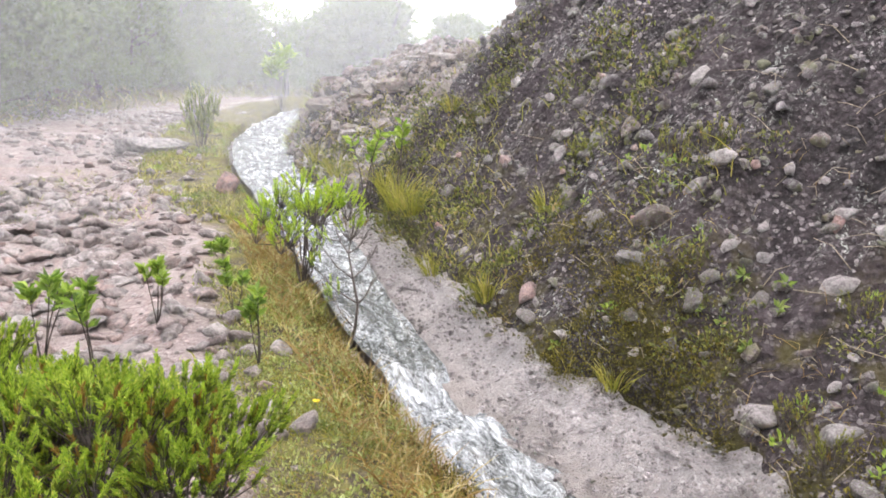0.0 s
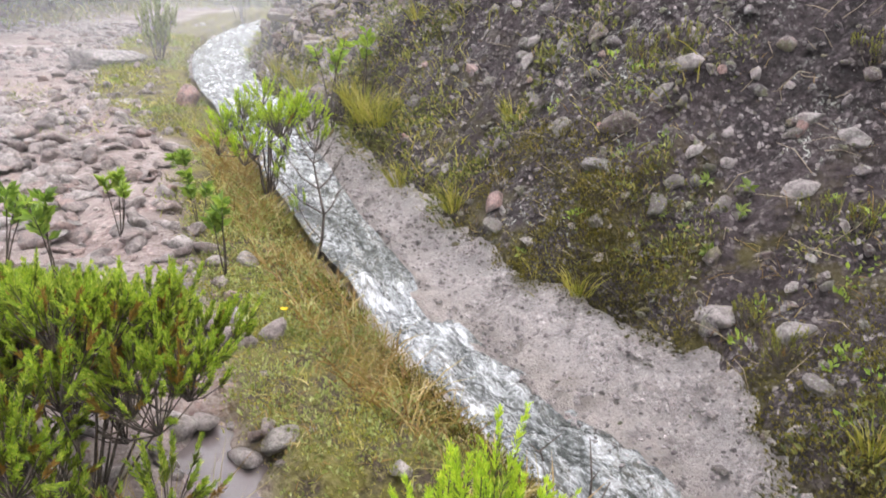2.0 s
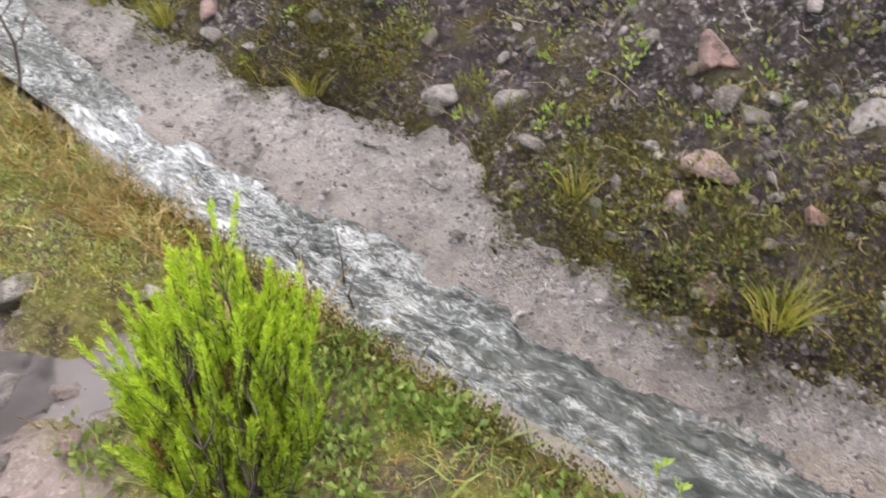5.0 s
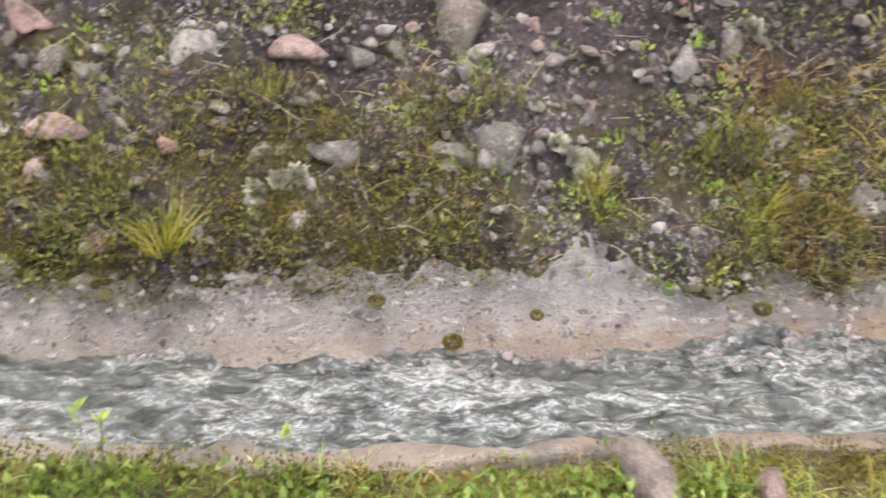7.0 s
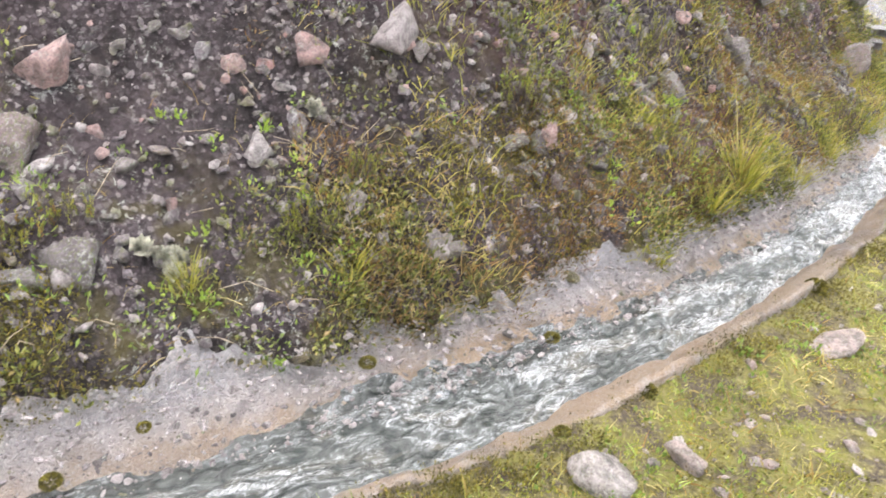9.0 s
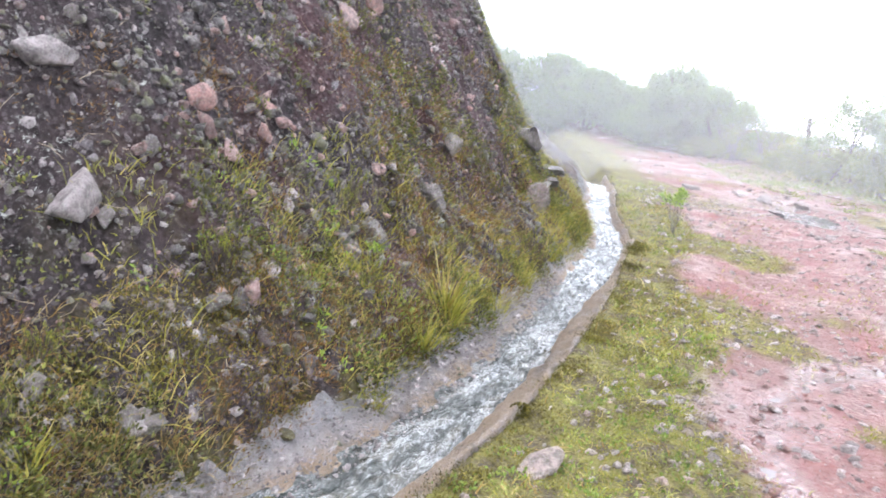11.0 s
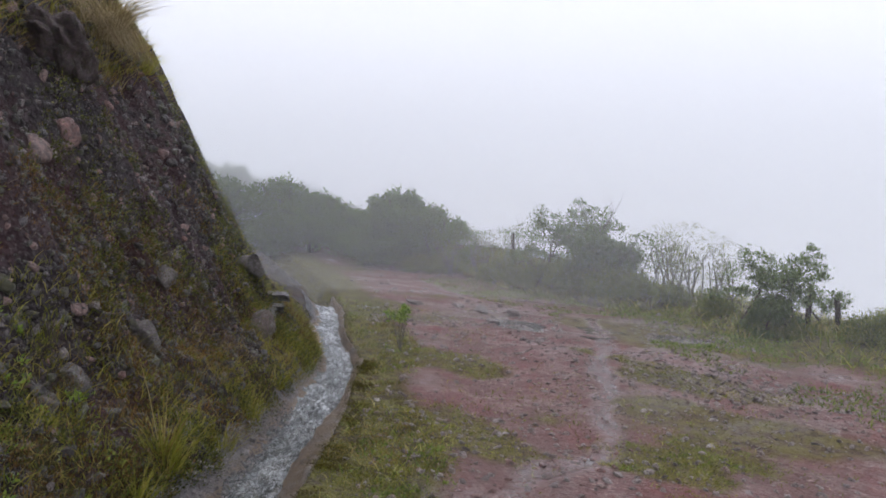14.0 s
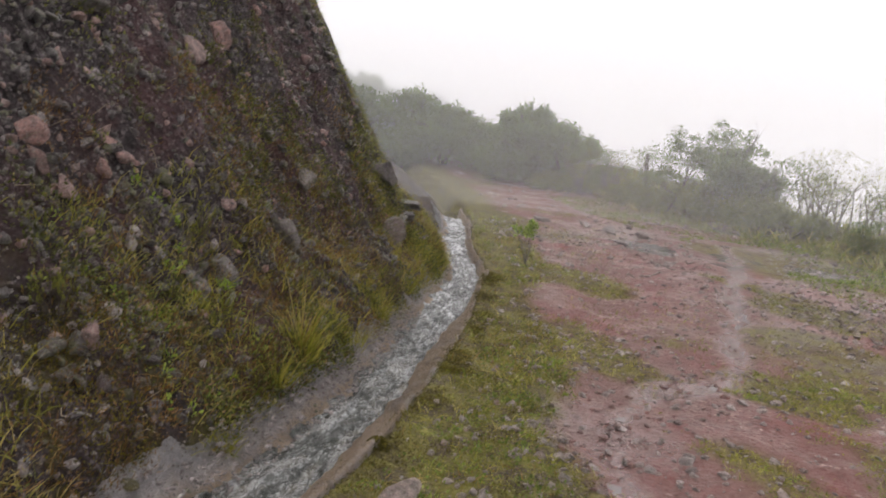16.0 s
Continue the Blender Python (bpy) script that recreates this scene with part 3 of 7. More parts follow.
RED_STONE = stone_material("red_road_rock", [(0.24, 0.115, 0.10), (0.29, 0.17, 0.15), (0.20, 0.105, 0.09)], 0.1, 0, 0.35, 0.3)
ROAD_STONE = stone_material("road_cobble", [(0.29, 0.245, 0.23), (0.23, 0.18, 0.167), (0.35, 0.288, 0.265), (0.26, 0.22, 0.21), (0.31, 0.21, 0.184), (0.18, 0.145, 0.136), (0.39, 0.34, 0.32)], 0.15, 0, 0.45)
SLAB_STONE = stone_material("slab_stone", [(0.27, 0.20, 0.18), (0.33, 0.26, 0.24), (0.22, 0.165, 0.15), (0.34, 0.30, 0.28)], 0.3, 0.3)
HEATH_LEAF = leaf_material("heath_leaf", [(0.0, (0.12, 0.20, 0.014)), (0.5, (0.225, 0.32, 0.030)), (0.85, (0.35, 0.435, 0.05)), (1.0, (0.46, 0.47, 0.10))], 0.45, 0.4, 0.2)
HEATH_YOUNG = leaf_material("heath_young_leaf", [(0.0, (0.20, 0.32, 0.02)), (0.5, (0.33, 0.46, 0.03)), (1.0, (0.48, 0.56, 0.06))], 0.45, 0.45, 0.15)
HEATH_DARK = leaf_material("heath_dark_leaf", [(0.0, (0.06, 0.085, 0.010)), (0.6, (0.13, 0.17, 0.018)), (1.0, (0.21, 0.25, 0.03))], 0.5, 0.35, 0.2)
SAGE = leaf_material("sage_leaf", [(0.0, (0.16, 0.19, 0.06)), (0.6, (0.27, 0.30, 0.11)), (1.0, (0.38, 0.40, 0.20))], 0.55, 0.35, 0.3)
HEATH_RUST = leaf_material("heath_rust", [(0.0, (0.16, 0.10, 0.02)), (1.0, (0.26, 0.15, 0.03))], 0.6, 0.3, 0.2)
BROAD_LEAF = leaf_material("broad_leaf", [(0.0, (0.10, 0.165, 0.035)), (0.6, (0.20, 0.30, 0.055)), (1.0, (0.34, 0.43, 0.09))], 0.4, 0.4, 0.3)
LIME_LEAF = leaf_material("lime_leaf", [(0.0, (0.16, 0.26, 0.04)), (1.0, (0.31, 0.39, 0.08))], 0.4, 0.4, 0.2)
GRASS = leaf_material("verge_grass", [(0.0, (0.11, 0.108, 0.026)), (0.4, (0.24, 0.228, 0.055)), (0.7, (0.37, 0.325, 0.10)), (1.0, (0.50, 0.42, 0.22))], 0.55, 0.35, 0.5, (0.62, 0.92, 0.65))
DRY_GRASS = leaf_material("dry_grass", [(0.0, (0.19, 0.115, 0.040)), (0.35, (0.30, 0.20, 0.075)), (0.7, (0.32, 0.27, 0.10)), (1.0, (0.46, 0.39, 0.22))], 0.6, 0.3, 0.35, (0.80, 0.72, 0.66))
STRAW = leaf_material("straw", [(0.0, (0.17, 0.118, 0.068)), (0.5, (0.33, 0.255, 0.155)), (1.0, (0.48, 0.40, 0.27))], 0.6, 0.3, 0.3)
TUFT_GRASS = leaf_material("tuft_grass", [(0.0, (0.13, 0.14, 0.02)), (0.6, (0.27, 0.26, 0.045)), (1.0, (0.37, 0.30, 0.10))], 0.55, 0.35, 0.2)
HILL_PLANT = leaf_material("hill_plant", [(0.0, (0.050, 0.058, 0.016)), (0.5, (0.120, 0.130, 0.034)), (0.85, (0.24, 0.25, 0.065)), (1.0, (0.29, 0.20, 0.10))], 0.55, 0.3, 0.5)
MOSS = leaf_material("cushion_moss", [(0.0, (0.045, 0.038, 0.006)), (0.6, (0.115, 0.098, 0.012)), (1.0, (0.215, 0.18, 0.022))], 0.8, 0.1, 0.45)
BRIGHT_MOSS = leaf_material("bright_moss", [(0.0, (0.13, 0.14, 0.015)), (0.6, (0.23, 0.24, 0.025)), (1.0, (0.36, 0.35, 0.06))], 0.7, 0.2, 0.45)
WEED = leaf_material("weed_leaf", [(0.0, (0.085, 0.135, 0.028)), (0.6, (0.17, 0.235, 0.05)), (1.0, (0.29, 0.34, 0.10))], 0.5, 0.35, 0.35)
TREE_LEAF = leaf_material("tree_leaf", [(0.0, (0.08, 0.115, 0.045)), (0.5, (0.12, 0.165, 0.065)), (1.0, (0.18, 0.235, 0.095))], 0.5, 0.4, 0.3)
THICKET = leaf_material("thicket_leaf", [(0.0, (0.11, 0.135, 0.045)), (0.6, (0.19, 0.215, 0.07)), (1.0, (0.29, 0.29, 0.11))], 0.55, 0.4, 0.3)
RUST_LEAF = leaf_material("rust_leaf", [(0.0, (0.075, 0.038, 0.013)), (0.6, (0.17, 0.09, 0.03)), (1.0, (0.28, 0.17, 0.065))], 0.6, 0.3, 0.4)
BARK = bark_material("dark_bark", (0.03, 0.022, 0.018), (0.09, 0.07, 0.055))
GREY_BARK = bark_material("grey_bark", (0.09, 0.08, 0.07), (0.22, 0.20, 0.18))
DRY_STEM = bark_material("dry_stem", (0.16, 0.13, 0.09), (0.34, 0.28, 0.20))
PETAL = leaf_material("yellow_petal", [(0, (0.7, 0.5, 0.02)), (1, (0.8, 0.62, 0.03))], 0.5, 0.3, 0.1)
MOSS_BED = stone_material("moss_bed", [(0.05, 0.045, 0.006), (0.085, 0.075, 0.008), (0.12, 0.105, 0.012), (0.06, 0.045, 0.010)], 0.0, 0.0, 0.9)
DARK_STONE = stone_material("dark_boulder", [(0.085, 0.060, 0.062), (0.105, 0.074, 0.076)], 0.15, 0.25, 0.85, 0.12)
LICHEN = stone_material("crusty_lichen", [(0.60, 0.59, 0.44), (0.68, 0.66, 0.52), (0.54, 0.53, 0.38)], 0.1)
MOSSY_STONE = stone_material("mossy_rock", [(0.16, 0.10, 0.03), (0.12, 0.085, 0.025)], 0.05, 0.6, 0.85, 0.1)

# ---- helpers for building ----
def mesh_of(name, verts, faces, mat, smooth_faces=True):
    me = bpy.data.meshes.new(name)
    me.from_pydata(verts, [], faces)
    if mat:
        me.materials.append(mat)
    if smooth_faces:
        me.polygons.foreach_set("use_smooth", [True] * len(me.polygons))
    me.update()
    return me


def part(name, me, parent=None, label="", m=None, kind=""):
    ob = new(name, me)
    if parent:
        ob.parent = parent
    if m is not None:
        ob.matrix_basis = m
    return tagged(ob, label, kind=kind)


def holder(name, x, y, z, label, category, group="", kind="", turn=0.0):
    ob = new(name)
    ob.matrix_basis = pose(x, y, z, 0, 0, turn)
    ob.empty_display_size = 0.1
    return tagged(ob, label, category, group, kind)


def stitched(lines_x, lines_y):
    """Faces of a grid of nx by ny corners."""
    a = (np.arange(lines_x - 1)[:, None] * lines_y + np.arange(lines_y - 1)[None, :]).ravel()
    return np.stack([a, a + lines_y, a + lines_y + 1, a + 1], 1)


def spread_lines(lo, hi, step, reach, growth=1.13):
    core = list(np.arange(lo, hi + step / 2, step))
    d, a, b = step, core[0], core[-1]
    before, after = [], []
    while b < reach:
        d *= growth
        a, b = a - d, b + d
        before.append(a)
        after.append(b)
    return np.array(before[::-1] + core + after)


# ---- ground, road and hillside: one sheet of land ----
gx, gy = spread_lines(-2.6, 9.4, 0.045, 900, 1.12), spread_lines(-11.2, 9.2, 0.045, 900, 1.12)
GX, GY = np.meshgrid(gx, gy, indexing="ij")
GZ, GS, GU, GV, GQ = land(GX.ravel(), GY.ravel(), True)
land_points = np.stack([GX.ravel(), GY.ravel(), GZ], 1)
wet_zone = wetness(GX.ravel(), GY.ravel(), GS, GU, GV)
ragged = 0.35 * fbm(GX.ravel(), GY.ravel(), 1.4, 4, 51)
road_zone = smooth(0.14, -0.14, GU + verge_width(GS) + 0.6 * ragged) * smooth(0.2, -0.5, GV + ragged * 2)
grassy = smooth(0.04, 0.2, fbm(GX.ravel(), GY.ravel(), 2.2, 4, 52)) * smooth(3.0, 5.0, GS)
for px, py, rx, ry in MOSSY:
    grassy = np.maximum(grassy, smooth(1.15, 0.7, np.hypot((GX.ravel() - px) / rx, (GY.ravel() - py) / ry) + 2.2 * ragged))
road_zone = np.maximum(road_zone * (1 - 0.85 * grassy), smooth(0.3, 0.7, wet_zone))
hill_zone = smooth(-0.1, 0.05, GQ) * (1 - smooth(3.2, 4.2, GQ))
green_zone = smooth(1.1, 0.0, GQ + 1.5 * ragged)
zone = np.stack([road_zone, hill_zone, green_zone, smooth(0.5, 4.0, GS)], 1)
quads = stitched(len(gx), len(gy))
centre_u, centre_v, centre_q = (a[quads].mean(1) for a in (GU, GV, GQ))
which = np.where(centre_q > -0.05, 2, np.where((centre_u < -0.95) & (centre_v < 0.1), 1, 0))
LAND = {}
for k, (name, label, category) in enumerate((("ground", "grassy verge and mountain ground falling into cloud", "ground"),
        ("road", "wet pinkish dirt road with stones and silt", "dirt road"), ("hillside", "steep dark conglomerate cutting with moss and embedded stones", "hillside"))):
    pick = quads[which == k]
    used, back = np.unique(pick, return_inverse=True)
    me = mesh_of(name, land_points[used].tolist(), back.reshape(-1, 4).tolist(), SOIL)
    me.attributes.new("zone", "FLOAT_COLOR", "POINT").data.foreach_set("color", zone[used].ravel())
    me.attributes.new("wet", "FLOAT", "POINT").data.foreach_set("value", wet_zone[used])
    LAND[name] = tagged(new(name, me), label, category, kind="structure")

# ---- the drain: a rough concrete channel with a flared apron against the hill ----
ss = np.arange(-16, 15.001, 0.03)


def swept(name, offsets, mat, label, parent=None, jitter=0.02, seed=0):
    """A strip along the channel. offsets: for each s, rows of (u, height over the slope)."""
    n = offsets.shape[1]
    X, Y = to_plan(np.repeat(ss, n), offsets[:, :, 0].ravel())
    Z = slope_plane(X, Y) + offsets[:, :, 1].ravel() + jitter * (0.6 * fbm(X, Y, 0.45, 2, seed + 1) + fbm(X, Y, 0.13, 3, seed))
    me = mesh_of(name, np.stack([X, Y, Z], 1).tolist(), stitched(len(ss), n).tolist(), mat)
    if mat is CONCRETE:
        flow = np.stack([np.repeat(ss, n), np.tile(np.clip((np.arange(n) - 2) / 22.0, 0, 1) if n == 25 else np.array([0.6, 0.24, 0.18, 0.10, 0.08, 0.06, 0.05]), len(ss)), np.repeat(smooth(-1.5, 2.5, ss), n)], 1)
        me.attributes.new("flow", "FLOAT_VECTOR", "POINT").data.foreach_set("vector", flow.ravel())
    return me


W = apron_width(ss)
calm = 1 - 0.15 * smooth(3.0, 5.0, ss)
wob = calm * 0.03 * fbm(ss, ss * 0 + 2, 0.7, 3, 61) + calm * 0.022 * fbm(ss, ss * 0 + 4, 0.14, 3, 66)
LIPW = 0.095 - 0.065 * smooth(-0.5, 1.5, ss) + 0.030 * fbm(ss, ss * 0 + 5, 0.5, 2, 62)
bare = smooth(-1.2, 0.4, ss) * (1 - 0.75 * smooth(4.5, 6.5, ss))
def lip_row(u, h):
    return np.stack([u + 0 * ss, h - 0.07 * smooth(-3.0, -4.5, ss)], 1)


FLOW_S = [-16, -13, -11, -9.5, -8, -6, -5, -4, -3.4, -2.8, -2, -1, 0, 1.1, 2, 2.6, 3.2, 4.4, 5.6, 6.3, 7.3, 9, 11, 15]
ROAD_SIDE = [0.02, 0.02, 0.02, 0.02, 0.03, 0.04, 0.04, 0.05, 0.07, 0.05, 0.04, 0.06, 0.08, 0.11, 0.13, 0.13, 0.13, 0.13, 0.15, 0.15, 0.06, 0.03, 0.02, 0.02]
HILL_SIDE = [0.60, 0.62, 0.78, 0.74, 0.66, 0.52, 0.42, 0.36, 0.34, 0.40, 0.46, 0.44, 0.48, 0.54, 0.58, 0.53, 0.47, 0.45, 0.46, 0.46, 0.43, 0.36, 0.34, 0.34]
ROAD_IN = np.interp(ss, FLOW_S, ROAD_SIDE) + 0.02 * fbm(ss, ss * 0 + 7, 0.35, 3, 68)
WATER_W = np.interp(ss, FLOW_S, HILL_SIDE) + 0.03 * fbm(ss, ss * 0 + 8, 0.6, 3, 64)
lip_profile = np.stack([lip_row(-LIPW - 0.02 + wob, -0.22), lip_row(-LIPW - 0.008 + wob, -0.03 + 0.040 * bare), lip_row(-LIPW + 0.012 + wob, -0.02 + 0.042 * bare),
    lip_row(-LIPW * 0.25 + wob * 0.7, -0.028 + 0.034 * bare), lip_row(ROAD_IN * 0.55 + wob * 0.4, -0.045 + 0.012 * bare), lip_row(ROAD_IN + 0.015, -0.10), lip_row(ROAD_IN + 0.04, -0.20)], 1)
drain = tagged(new("drain_channel"), "rough concrete roadside drain with a flared apron", "drain", kind="structure")
part("channel_wall", swept("channel_wall", lip_profile, CONCRETE, "", jitter=0.042, seed=63), drain, "low worn concrete edge towards the road")
fr = np.linspace(0, 1, 22)
ap = np.zeros((len(ss), 25, 2))
ap[:, 0] = np.stack([ROAD_IN - 0.02, 0 * ss - 0.19], 1)
ap[:, 1] = np.stack([0.5 * (ROAD_IN + WATER_W), 0 * ss - 0.20], 1)
ap[:, 2] = np.stack([WATER_W - 0.05, 0 * ss - 0.17], 1)
for k, t in enumerate(fr):
    ap[:, 3 + k] = np.stack([WATER_W + (W + 0.10 - WATER_W) * t, 0 * ss - 0.10 + 0.22 * t ** 1.25], 1)
part("apron", swept("apron", ap, CONCRETE, "", jitter=0.05, seed=65), drain, "coarse weathered concrete apron with pale grit")

# ---- the stream in the channel ----
ss_keep = ss
ss = np.arange(-16, 14.5, 0.018)
WATER_W2, ROAD_IN2 = np.interp(ss, ss_keep, WATER_W), np.interp(ss, ss_keep, ROAD_IN)
across = np.linspace(0, 1, 25)
wu = ROAD_IN2[:, None] - 0.01 + (WATER_W2 + 0.06 - ROAD_IN2)[:, None] * across[None, :]
SS = ss[:, None] + 0 * wu
lively = np.interp(ss, [-16, -9, -5, -3.6, -3.3, -1.5, 0, 2, 5, 14], [0.7, 0.7, 0.5, 0.4, 1.2, 1.0, 0.8, 1.1, 1.0, 0.9])[:, None]
bend = 0.05 * fbm(SS, wu, 0.35, 2, 73)
ripple = 0.030 * fbm(SS * 0.6, wu * 1.3 + bend, 0.10, 3, 71) + 0.016 * np.abs(fbm(SS * 0.8, wu * 1.6 + bend, 0.05, 2, 72)) + 0.020 * fbm(SS, wu, 0.30, 2, 74)
step = 0.07 * smooth(-3.25, -3.55, ss) - 0.02 * np.exp(-((ss + 3.15) / 0.15) ** 2)
wp = np.stack([wu, -0.105 + lively * ripple + step[:, None] + 0.03 * (across[None, :] - 0.5) * smooth(0.5, 2.5, ss)[:, None]], 2)
me = swept("stream", wp, WATER, "", jitter=0.0)
# foam bias; above s -4 it is raised to paint sky glare white
froth_glare = np.interp(ss, [-16, -9, -6, -4.2, -3.6, -3.35, -2.6, -1.6, -0.6, 0.6, 2, 3.5, 5, 7, 14], [0.07, 0.07, 0.05, 0.01, -0.01, 0.13, 0.07, 0.01, -0.05, -0.05, -0.05, -0.04, -0.005, 0.055, 0.12])[:, None] + 0.05 * fbm(SS, wu, 0.5, 2, 75) + 1.2 * (ripple - 0.01)
flow = np.stack([SS.ravel(), wu.ravel(), froth_glare.ravel()], 1)
me.attributes.new("flow", "FLOAT_VECTOR", "POINT").data.foreach_set("vector", flow.ravel())
tagged(new("stream", me), "fast shallow stream broken by white foam in a concrete drain", "stream", kind="structure")
ss = ss_keep

# ---- cloud: white sheets that imitate mist haze further off, and the white distance ----
def veil(name, radius, lo, hi, thick, uphill, a0, a1, cx=1.0, cy=0.5):
    angles = np.radians(np.arange(a0, a1 + 1, 4.0))
    heights = np.linspace(lo, hi, 14)
    pts, fac = [], []
    for a in angles:
        for h in heights:
            pts.append((cx + radius * math.cos(a), cy + radius * math.sin(a), h))
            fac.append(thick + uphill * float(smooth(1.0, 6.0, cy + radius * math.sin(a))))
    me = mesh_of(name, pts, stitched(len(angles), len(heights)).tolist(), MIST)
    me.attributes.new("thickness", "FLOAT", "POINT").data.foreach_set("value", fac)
    return tagged(new(name, me), "half-clear white sheet standing in for mist haze", "mist", kind="structure")


# haze added as rings of half-clear sheets, denser outward, some extra uphill
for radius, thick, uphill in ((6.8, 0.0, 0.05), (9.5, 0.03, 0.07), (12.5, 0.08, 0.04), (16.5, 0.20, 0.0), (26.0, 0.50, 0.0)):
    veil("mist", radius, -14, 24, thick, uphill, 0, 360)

# the white cloud that closes the distance
m, nt, b = material("cloud_white")
nt.nodes.remove(b)
glow = node(nt, "ShaderNodeEmission", Strength=1.0)
lift = nt.nodes.new("ShaderNodeSeparateXYZ")
nt.links.new(nt.nodes.new("ShaderNodeTexCoord").outputs["Object"], lift.inputs[0])
nt.links.new(ramp(nt, calc(nt, "MULTIPLY_ADD", lift.outputs[2], 0.04, 0.1), [(0.0, (1.18, 1.19, 1.22)), (0.2, (1.36, 1.37, 1.40)), (0.5, (1.95, 1.94, 1.94)), (1.0, (2.1, 2.08, 2.06))]), glow.inputs["Color"])
nt.links.new(glow.outputs[0], nt.nodes["Material Output"].inputs["Surface"])
angles = np.radians(np.arange(0, 361, 5.0))
pts = [(1 + 60 * math.cos(a), 60 * math.sin(a), h) for a in angles for h in (-60, -20, 0, 25, 50)]
tagged(new("cloud_backdrop", mesh_of("cloud_backdrop", pts, stitched(len(angles), 5).tolist(), m)), "white cloud filling the valley", "cloud", kind="structure")

# ---- stones ----
rng = np.random.default_rng(7)


def rock_mesh(name, seed, cuts=1, flat=0.0, mat=None):
    """An uneven, partly faceted stone of radius about 1."""
    bm = bmesh.new()
    bmesh.ops.create_icosphere(bm, subdivisions=cuts, radius=1.0)
    r = random.Random(seed)
    planes = [(Vector((r.gauss(0, 1), r.gauss(0, 1), r.gauss(0, 1))).normalized(), r.uniform(0.38, 0.70)) for _ in range(11)]
    shift = Vector((seed * 3.7, seed * 1.3, 0))
    for v in bm.verts:
        p = v.co.normalized() * (1.0 + 0.25 * noise.noise(v.co * 1.1 + shift) + 0.12 * noise.noise(v.co * 2.7 + shift))
        for n, d in planes:
            over = p.dot(n) - d
            if over > 0:
                p -= n * over
        p *= 1.30 + 0.08 * noise.noise(v.co * 6.0 + shift) + 0.05 * noise.noise(v.co * 13.0 + shift)
        p.z *= 1.0 - flat
        v.co = p
    me = bpy.data.meshes.new(name)
    bm.to_mesh(me)
    bm.free()
    me.materials.append(mat)
    me.polygons.foreach_set("use_smooth", [cuts > 1] * len(me.polygons))
    return me


def rock_set(count, mat, cuts=2, flat=0.0, start=1):
    return [rock_mesh("stone", start + k, cuts, flat, mat) for k in range(count)]


HILL_SET = rock_set(8, HILL_STONE, 3)
PINK_SET = rock_set(5, PINK_STONE, 3, 0.0, 31)
PALE_SET = rock_set(6, PALE_STONE, 3, 0.0, 51)
ROAD_SET = rock_set(8, ROAD_STONE, 1, 0.25, 71)
ROAD_BIG = rock_set(4, ROAD_STONE, 2, 0.25, 91)


def joined_stones(name, places, sizes, mat, parent, label, seed, flat=0.2, sink=0.3, cuts=1):
    """Many small stones in one mesh."""
    bases = []
    for k in range(6):
        me = rock_mesh("base", 200 + seed + k, cuts, flat, mat)
        v = np.array([q.co[:] for q in me.vertices])
        t = np.array([p.vertices[:] for p in me.polygons])
        bases.append((v, t))
        bpy.data.meshes.remove(me)
    r = np.random.default_rng(seed)
    vs, fs, n = [], [], 0
    for k, (p, size) in enumerate(zip(places, sizes)):
        v, t = bases[k % 6]
        e = Euler(r.uniform(-0.5, 0.5, 3) + np.array([0, 0, r.uniform(0, 6.28)])).to_matrix()
        w = (v * (size * r.uniform(0.75, 1.35, 3))) @ np.array(e).T + p + np.array([0, 0, size * (0.5 - sink)])
        vs.append(w)
        fs.append(t + n)
        n += len(v)
    me = mesh_of(name, np.concatenate(vs).tolist(), np.concatenate(fs).tolist(), mat, cuts > 1)
    return part(name, me, parent, label, kind="stuff")


def surface_normals(x, y, e=0.06):
    zx = (land(x + e, y) - land(x - e, y)) / (2 * e)
    zy = (land(x, y + e) - land(x, y - e)) / (2 * e)
    n = np.stack([-zx, -zy, np.ones_like(zx)], 1)
    return n / np.linalg.norm(n, axis=1)[:, None]


def set_stone(meshes, x, y, rx, rz, parent, out=0.25, seed=0):
    """One stone bedded in the ground, broad side along the slope."""
    r = random.Random(seed)
    n = surface_normals(np.array([x]), np.array([y]))[0]
    z = float(land(x, y)[0])
    depth = 0.8 * (rx + rz) / 2
    c = Vector((x, y, z)) + Vector(n) * depth * out
    turn = Vector(n).to_track_quat("Z", "Y").to_matrix().to_4x4()
    side = Matrix.Rotation(r.uniform(-0.3, 0.3), 4, "Z")
    ob = new("stone", r.choice(meshes))
    ob.parent = parent
    ob.matrix_basis = Matrix.Translation(c) @ turn @ side @ Matrix.Diagonal((rx * 1.08, rz * 1.25, depth * 1.0, 1))
    return ob


# stones that stand out of the cutting: place, half width, half height
GREY_A = [(1.17, 4.05, 0.136, 0.051), (0.94, 4.33, 0.057, 0.063), (0.68, 5.43, 0.058, 0.058), (0.90, 5.34, 0.069, 0.054), (0.18, 5.93, 0.055, 0.072), (1.12, 4.48, 0.059, 0.033), (0.88, 4.70, 0.095, 0.051), (1.05, 3.90, 0.073, 0.052), (1.32, 3.59, 0.055, 0.039), (1.42, 3.58, 0.036, 0.033), (1.49, 3.43, 0.049, 0.057), (1.23, 3.53, 0.049, 0.060), (0.97, 3.61, 0.060, 0.036), (0.55, 4.10, 0.061, 0.040), (-0.18, 7.35, 0.088, 0.078), (1.49, 2.41, 0.077, 0.044), (2.33, 1.08, 0.080, 0.060), (3.03, 0.95, 0.099, 0.110), (2.73, 1.21, 0.056, 0.045), (2.02, 2.01, 0.051, 0.051)]
